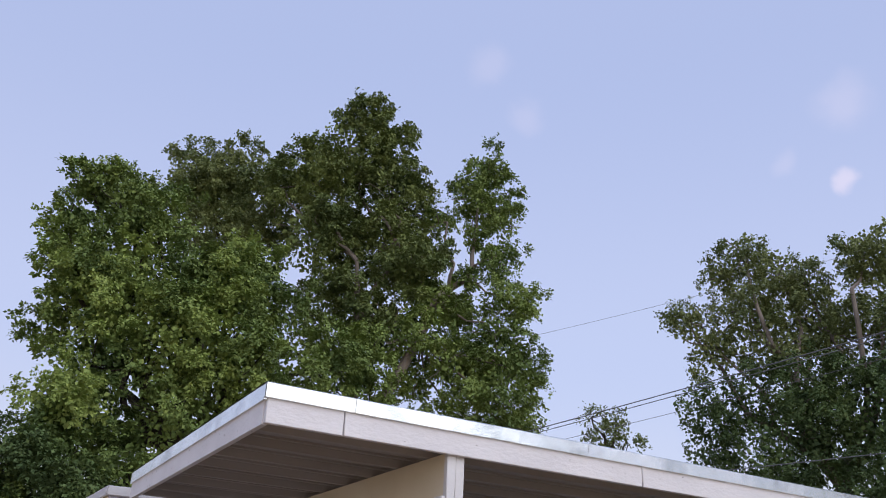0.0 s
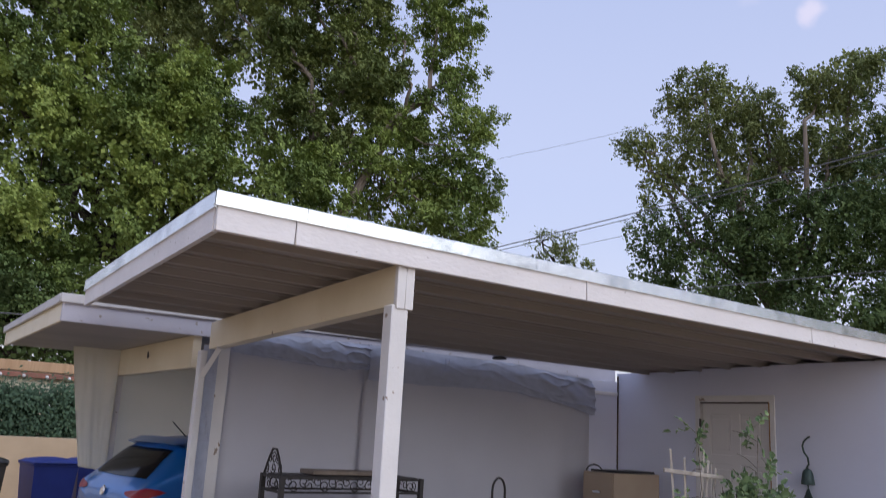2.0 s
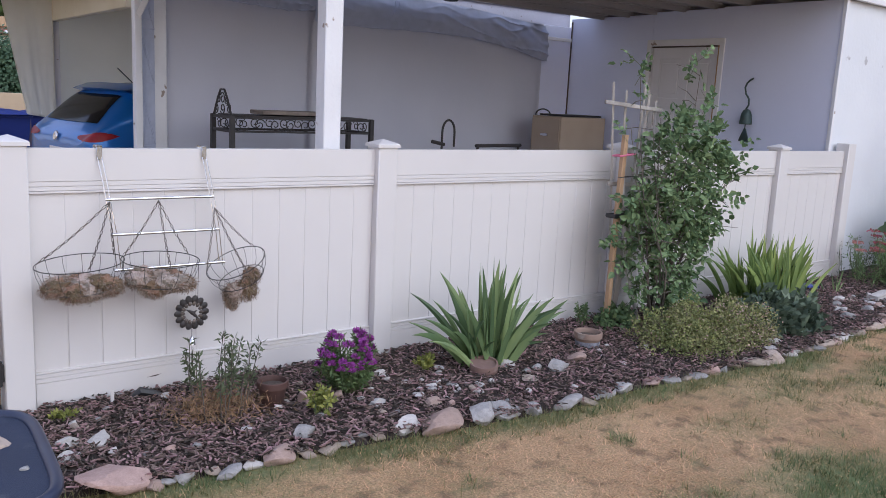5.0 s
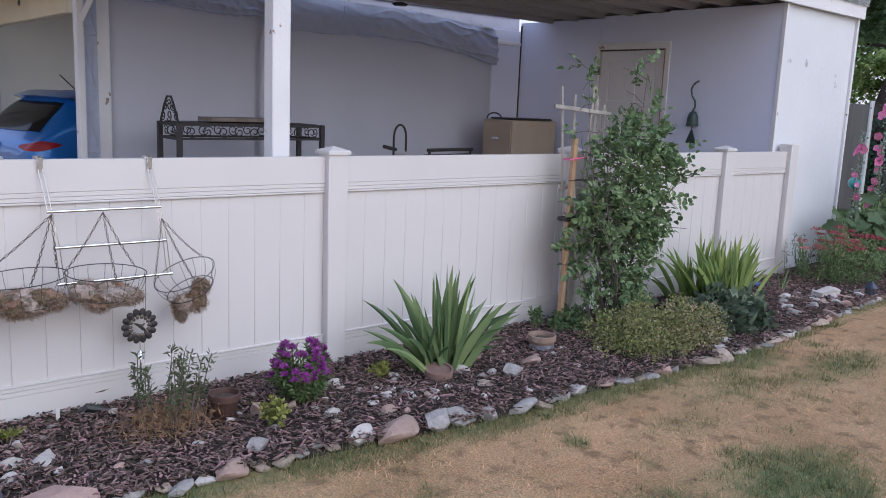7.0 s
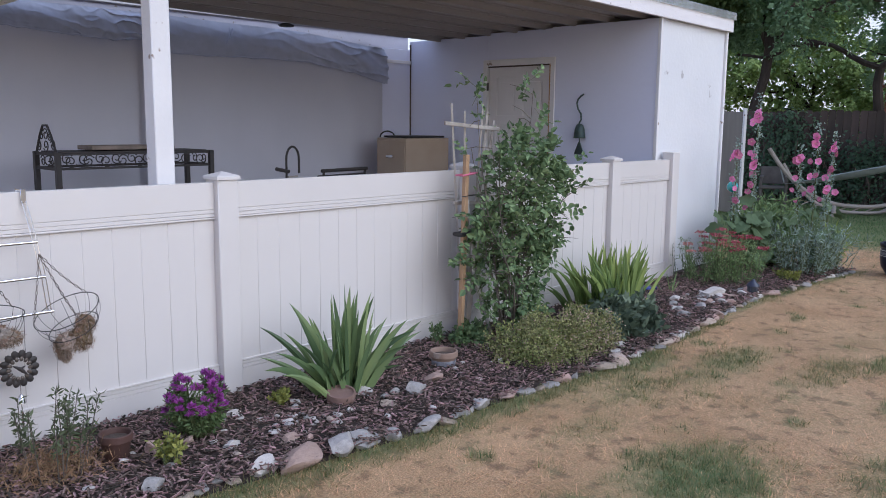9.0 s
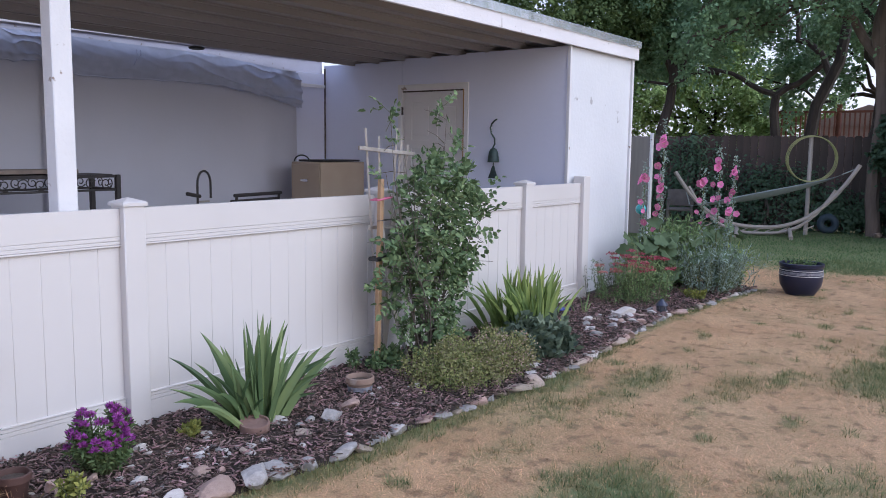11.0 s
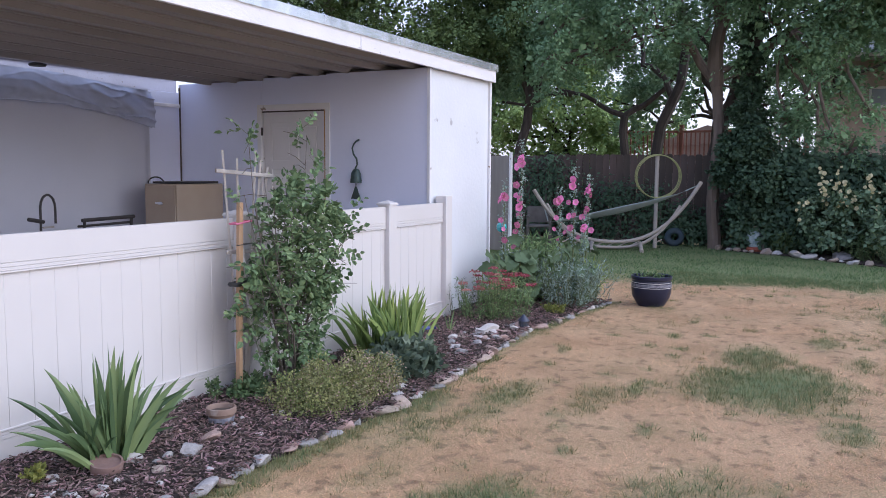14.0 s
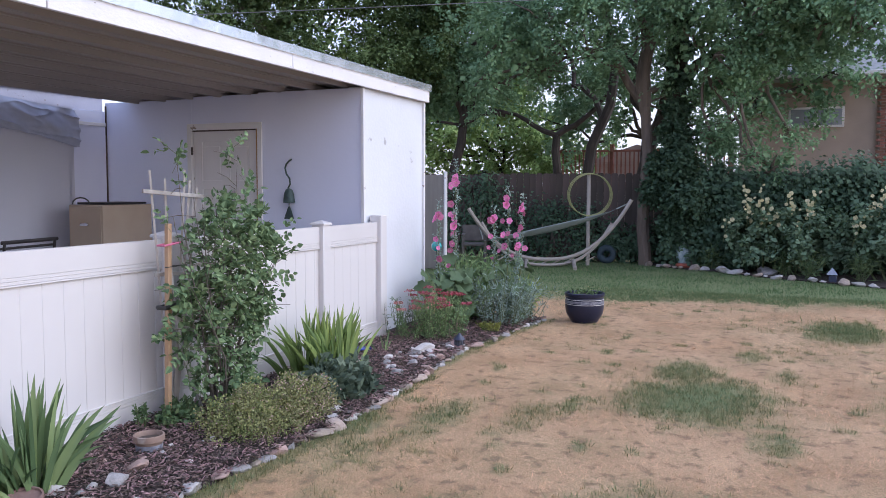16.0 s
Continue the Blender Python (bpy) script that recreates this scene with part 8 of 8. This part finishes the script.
def tuft(name, label, at, count, radius, height, spread, per, size, aspect, leaf, seed, heads=None):
    t = thing(name, label, "plant", at)
    rng = np.random.default_rng(seed)
    g = Geo()
    tips = stems(rng, count, radius, height, spread, g, 0.003)
    part("stem", g, STEM, t, kind="stuff")
    part("foliage", quads_mesh("foliage", leaves_along(rng, tips, per, size, aspect, 0.05, 0.012), leaf), leaf, t, kind="stuff")
    if heads:
        for b, mid, tip in tips[:heads[1]]:
            n = 60
            a, q = rng.uniform(0, 6.283, n), 0.052 * np.sqrt(rng.random(n))
            p = np.array(tip) + np.stack([q * np.cos(a), q * np.sin(a), rng.normal(0, 0.004, n)], 1)
            part("flower_head", quads_mesh("flower_head", leaf_quads(rng, p, np.tile([0, 0, 1.0], (n, 1)), 0.016, 0.9, 0, 0.6), heads[0]), heads[0], t)
    return t


tuft("yarrow", "red and faded pink flat-headed yarrow by the wall", (7.28, -0.62, 0.03), 60, 0.22, 0.46, 0.55, 30, 0.06, 0.12, LEAF_LUSH, 91, (RED_PETAL, 24))
tuft("yarrow", "red yarrow with fading heads behind the lantern", (7.05, -0.42, 0.03), 34, 0.18, 0.40, 0.5, 30, 0.06, 0.12, LEAF_LUSH, 92, (FADED_PETAL, 13))
tuft("lavender", "silvery grey-green lavender clump at the bed end", (8.25, -0.88, 0.03), 60, 0.22, 0.52, 1.0, 30, 0.065, 0.14, GREY_LEAF, 93)
tuft("lavender", "silvery grey-green lavender clump at the bed corner", (8.75, -1.0, 0.03), 46, 0.20, 0.40, 1.2, 30, 0.06, 0.14, GREY_LEAF, 94)
tuft("daylily", "green strappy daylily leaves at the bed corner", (8.95, -0.85, 0.03), 40, 0.12, 0.36, 1.3, 16, 0.14, 0.10, LEAF_ELM_LIGHT, 95)
tuft("leafy_clump", "broad-leaved green plants behind the flowers", (8.38, -0.42, 0.03), 60, 0.28, 0.72, 0.25, 28, 0.085, 0.25, LEAF_LUSH, 96)
tuft("leafy_clump", "broad-leaved green plants by the wall corner", (8.85, -0.45, 0.03), 46, 0.28, 0.60, 0.25, 26, 0.09, 0.25, LEAF_LUSH, 97)
tuft("leafy_clump", "thin dark green stems against the white wall", (7.12, -0.16, 0.03), 16, 0.12, 0.36, 0.6, 20, 0.032, 0.3, SAGE_LEAF, 98)
sprig((7.72, -0.98, 0.03), "yellow-green low sedum by the stones", 16, 0.10, 0.08, YELLOW_LEAF, 99)
orb = thing("gazing_ball", "small teal glass ball on a thin rod", "gazing ball", (8.18, -0.14, 0.0))
part("ball", Geo().ball((0, 0, 0.90), 0.062, 20, 12), TEAL, orb)
part("rod", Geo().tube([(0, 0, 0), (0, 0, 0.845)], 0.006, 6), IRON, orb)
lantern = thing("garden_lantern", "small dark blue-grey garden lantern", "lantern", (6.84, -0.98, -0.01))
part("base", Geo().lathe([(0.055, 0), (0.055, 0.015), (0.045, 0.02)], 12), NAVY_FRAME, lantern)
part("glass", Geo().lathe([(0.040, 0.02), (0.043, 0.12), (0.040, 0.121)], 12), WINDOW_GLASS, lantern)
part("roof", Geo().lathe([(0.058, 0.12), (0.052, 0.135), (0.02, 0.165), (0.012, 0.18)], 12), NAVY_FRAME, lantern)
for i in range(6):
    a = i * math.pi / 3
    part("bar", Geo().tube([(0.045 * math.cos(a), 0.045 * math.sin(a), 0.018), (0.046 * math.cos(a), 0.046 * math.sin(a), 0.124)], 0.003, 5), NAVY_FRAME, lantern)
tagged(part("blue_cloth", Geo().box((6.20, -0.28, 0.03), (6.36, -0.16, 0.07), 0.015), BIN_BLUE), "small blue plastic scrap by the end post", "scrap")

# navy glazed planter on the lawn
pl = thing("planter", "navy glazed round planter with pale patterned band", "planter", (9.05, -1.66, 0.0))
part("body", Geo().lathe([(0.15, 0.0), (0.155, 0.01), (0.215, 0.11), (0.228, 0.20), (0.222, 0.275), (0.218, 0.30), (0.232, 0.315), (0.234, 0.345), (0.222, 0.352), (0.208, 0.345), (0.205, 0.30), (0.001, 0.29)], 40), NAVY_GLAZE, pl)
part("band", Geo().lathe([(0.2275, 0.232), (0.2275, 0.262), (0.225, 0.262), (0.225, 0.232)], 40), BAND_GLAZE, pl)
for z in (0.218, 0.274):
    part("line", Geo().lathe([(0.2285 if z < 0.25 else 0.2255, z), (0.2285 if z < 0.25 else 0.2255, z + 0.006), (0.22, z + 0.006), (0.22, z)], 40), WHITE_VINYL, pl)
part("soil", Geo().lathe([(0.001, 0.312), (0.12, 0.318), (0.205, 0.308), (0.205, 0.296), (0.001, 0.296)], 24), SOIL, pl)
rng = np.random.default_rng(101)
p0 = rng.normal(size=(160, 3)) * np.array([0.08, 0.08, 0.012]) + np.array([0, 0, 0.345])
part("seedlings", quads_mesh("seedlings", leaf_quads(rng, p0, unit(rng.normal(size=p0.shape)), 0.04, 0.5, -0.4), HERB_LEAF), HERB_LEAF, pl, kind="stuff")

# ---- hammock on its curved stand ----
ham = thing("hammock", "curved wooden hammock stand with grey net hammock", "hammock", (14.1, 0.33, 0.0), -72.0)
ham.matrix_basis = pose(15.27, 0.66, 0.0, 0, 0, -72) @ Matrix.Diagonal((1.08, 1.08, 1.0, 1))
arc = [(x, 0.0, 0.16 + 1.18 * (abs(x) / 1.52) ** 2.5) for x in np.linspace(-1.42, 1.52, 33)]
arc2 = [(x, 0.0, 0.05 + 0.98 * (abs(x) / 1.25) ** 2.8) for x in np.linspace(-1.18, 1.18, 25)]
part("upper_arc", Geo().tube(arc, 0.036, 8), HAMMOCK_WOOD, ham)
part("lower_arc", Geo().tube(arc2, 0.028, 8), HAMMOCK_WOOD, ham)
for i in range(9):
    x = -0.8 + i * 0.2
    part("lattice", Geo().tube([(x - 0.08, 0, 0.07 + 0.1 * abs(x) ** 2), (x + 0.08, 0, 0.16 + 0.1 * abs(x) ** 2)], 0.012, 6), HAMMOCK_WOOD, ham)
for s in (-0.35, 0.5):
    part("foot", Geo().tube([(s, -0.55, 0.03), (s, 0, 0.14), (s, 0.55, 0.03)], 0.035, 8), HAMMOCK_WOOD, ham)
part("net", Geo().sheet(lambda u, v: (-1.15 + 2.4 * u, (v - 0.5) * 0.34 * math.sin(math.pi * u) ** 0.6, 0.66 + 0.50 * u - 0.20 * math.sin(math.pi * u) ** 0.8 - 0.14 * (1 - u) ** 3 + 0.5 * (v - 0.5) ** 2 * math.sin(math.pi * u)), 30, 8), HAMMOCK_NET, ham)
for s in (-1, 1):
    part("rope", Geo().tube([(s * 1.50 + 0.05 * (1 - s), 0, 1.22 + 0.035 * (1 + s)) if s > 0 else (-1.22, 0, 0.80), (s * 1.20 + 0.05, 0, 1.16 if s > 0 else 0.54)], 0.012, 6), HAMMOCK_NET, ham)
hoop = thing("hose_coil", "yellow-green hose coiled in a hoop on a pole", "hose", (16.0, 0.0, 0.0), -75)
part("pole", Geo().tube([(0, 0, 0), (0, 0, 1.86)], 0.04, 10), GREY_WOOD, hoop)
for i in range(3):
    part("coil", Geo().tube([(0.02 * i + 0.42 * math.cos(a), -0.07 - 0.02 * i, 1.44 - 0.008 * i + 0.42 * math.sin(a)) for a in np.linspace(0, 2 * math.pi, 48, endpoint=False)], 0.010, 6, closed=True), HOOP_GREEN, hoop)
wheel = thing("toy_tyre", "small teal rubber tyre swing lying by the fence", "tyre", (16.6, -0.25, 0.195), 10)
part("tyre", Geo().tube([(0.0, 0.13 * math.cos(a), 0.13 * math.sin(a)) for a in np.linspace(0, 2 * math.pi, 28, endpoint=False)], 0.065, 10, closed=True), mat("faded_teal_rubber", (0.035, 0.06, 0.08), (0.03, 0.05, 0.065), 6, 0.7), wheel)
chair = thing("garden_chair", "old grey garden chair behind the hollyhocks", "chair", (15.2, 2.15, 0.0), -70)
part("seat", Geo().box((-0.25, -0.25, 0.40), (0.25, 0.25, 0.44), 0.01), OLD_CHAIR, chair)
part("backrest", Geo().box((-0.25, 0.22, 0.47), (0.25, 0.26, 0.80), 0.01), OLD_CHAIR, chair)
for x in (-0.22, 0.22):
    for y, h in ((-0.22, 0.60), (0.22, 0.95)):
        part("leg", Geo().box((x - 0.025, y - 0.025, 0), (x + 0.025, y + 0.025, 0.398 if y > 0 else h), 0.005), OLD_CHAIR, chair)
    part("armrest", Geo().box((x - 0.035, -0.26, 0.602), (x + 0.035, 0.22, 0.63), 0.005), OLD_CHAIR, chair)

# ---- right-hand border before the back fence ----
rr = random.Random(77)
BORDER = ((-6.6, 13.55), (-5.21, 14.18), (-4.51, 14.54), (-3.82, 14.88), (-3.26, 15.12), (-2.62, 15.71), (-1.77, 16.03), (-1.02, 16.61))
g = Geo()
line = [(float(np.interp(y, [p[0] for p in BORDER], [p[1] for p in BORDER])), float(y)) for y in np.linspace(-7.5, -1.0, 40)]
g.prism(line[::-1] + [(17.15, -7.5), (17.15, -1.0)], 0.0, 0.022)
tagged(part("far_bed", g, MULCH, None, smooth=False), "dark soil of the far shrub border", "flower bed", kind="structure")
y = -6.6
while y < -1.0:
    w = rr.uniform(0.10, 0.25)
    stone(float(np.interp(y, [p[0] for p in BORDER], [p[1] for p in BORDER])) + rr.uniform(-0.05, 0.05), y, w, rr.choice((1, 1, 3)), rr.randrange(4), rr.uniform(0, 180), 0.01, rr.uniform(1.0, 1.3), "pale stone edging the far shrub border", "far border stones")
    y += w * rr.uniform(0.75, 1.5)
stone(15.68, -2.62, 0.34, 1, 3, 20, 0.0, 1.0, "large round pale boulder at the far border", "far border stones")
stone(15.75, -3.35, 0.45, 0, 1, 20, 0.0, 1.2, "grey boulder under the far shrubs", "far border stones")
vase = thing("urn", "pale blue and white patterned urn in the far border", "urn", (16.30, -1.83, 0.0))
part("foot", Geo().lathe([(0.13, 0.0), (0.15, 0.06), (0.12, 0.10)], 18), mat("red_clay", (0.36, 0.10, 0.06), None, 6, 0.7), vase)
part("body", Geo().lathe([(0.09, 0.10), (0.15, 0.25), (0.14, 0.40), (0.09, 0.48), (0.12, 0.55)], 22), mat("patterned_urn_glaze", (0.55, 0.62, 0.62), (0.15, 0.24, 0.28), 14, 0.3), vase)
birdhouse = thing("garden_lantern", "small blue-grey pyramid garden lantern in the far border", "lantern", (14.75, -4.45, 0.0))
part("body", Geo().box((-0.07, -0.07, 0.0), (0.05, 0.05, 0.14), 0.01), NAVY_FRAME, birdhouse)
part("roof", Geo().add([(-0.085, -0.085, 0.14), (0.085, -0.085, 0.14), (0.085, 0.085, 0.14), (-0.085, 0.085, 0.14), (0, 0, 0.26)], [(0, 1, 4), (1, 2, 4), (2, 3, 4), (3, 0, 4), (3, 2, 1, 0)]), BIN_ROOF, birdhouse, smooth=False)
def flowering_shrub(at, label, lobes, seed, spikes):
    """A broad-leaved shrub with upright spikes of pale blooms."""
    t = thing("flowering_shrub", label, "shrub", at, group="flowering shrubs")
    rng = np.random.default_rng(seed)
    g = Geo()
    for x, y, z, r in lobes:
        limb(g, (x * 0.4, y * 0.6, 0), (x, y, z + r * 0.6), 0.02, 0.006, seed + x, 0.08, 5, 6)
    part("stem", g, STEM, t, kind="stuff")
    q, cen = crown(rng, lobes, 190, 34, 0.095, 0.95, 0.20, 0.3, 0.1, core=20)
    part("foliage", quads_mesh("foliage", q, LEAF_SHRUB), LEAF_SHRUB, t, kind="stuff")
    for y, z in spikes:
        tip = Vector((-0.28 + rng.normal() * 0.05, y, z))
        base = tip + Vector((0.10, rng.normal() * 0.06, -0.5))
        part("spike", Geo().tube([base, base.lerp(tip, 0.5) + Vector((0.01, 0, 0)), tip], [0.008, 0.006, 0.003], 5), STEM, t)
        for k in range(int(rng.integers(6, 10))):
            c = base.lerp(tip, 1.03 - 0.85 * rng.random() ** 1.4)
            ob = part("bloom", bloom_meshes[CREAM_PETAL.name][int(rng.integers(3))], CREAM_PETAL, t)
            q = rng.uniform(0.45, 0.95)
            ob.matrix_basis = pose(c.x - 0.03, c.y + rng.normal() * 0.045, c.z, rng.uniform(50, 95), 0, rng.uniform(-130, -50)) @ Matrix.Diagonal((q, q, q, 1))
    return t


flowering_shrub((15.75, -3.6, 0), "broad-leaved shrub with spikes of cream blooms in the far border", [(0.1, 0.55, 0.75, 0.40), (-0.1, 0.1, 0.95, 0.42), (0.0, -0.45, 0.95, 0.42), (0.1, -0.8, 0.75, 0.38), (-0.2, -0.3, 0.55, 0.40), (-0.1, 0.4, 0.50, 0.35), (0.0, -1.05, 0.5, 0.35)], 401, ((0.6, 1.60), (0.34, 1.62), (-0.1, 1.52), (-0.57, 1.50), (-0.44, 1.34), (0.87, 1.08), (0.21, 1.36), (0.5, 1.38), (0.07, 1.2), (-0.22, 1.38), (-0.3, 1.0)))
flowering_shrub((15.3, -5.6, 0), "tall broad-leaved shrub with white blooms in the far border", [(0.1, 0.5, 0.95, 0.42), (-0.1, 0.0, 1.15, 0.45), (0.0, -0.6, 1.1, 0.45), (0.1, -1.0, 0.8, 0.4), (-0.2, 0.3, 0.55, 0.42), (-0.2, -0.5, 0.5, 0.42), (0.3, 0.75, 0.55, 0.3)], 402, ((0.55, 1.45), (0.35, 1.6), (0.1, 1.55), (-0.2, 1.7), (-0.5, 1.6), (-0.8, 1.5), (0.7, 1.1), (0.2, 1.2)))
for i, (x, y) in enumerate(((16.45, -1.62), (16.35, -2.15), (16.1, -2.4), (15.45, -3.72), (15.1, -4.1), (14.9, -4.9))):
    tuft("daylily", "dark green strappy leaves along the far border", (x, y, 0.02), 16, 0.06, 0.42, 1.5, 9, 0.20, 0.08, HERB_LEAF, 300 + i)
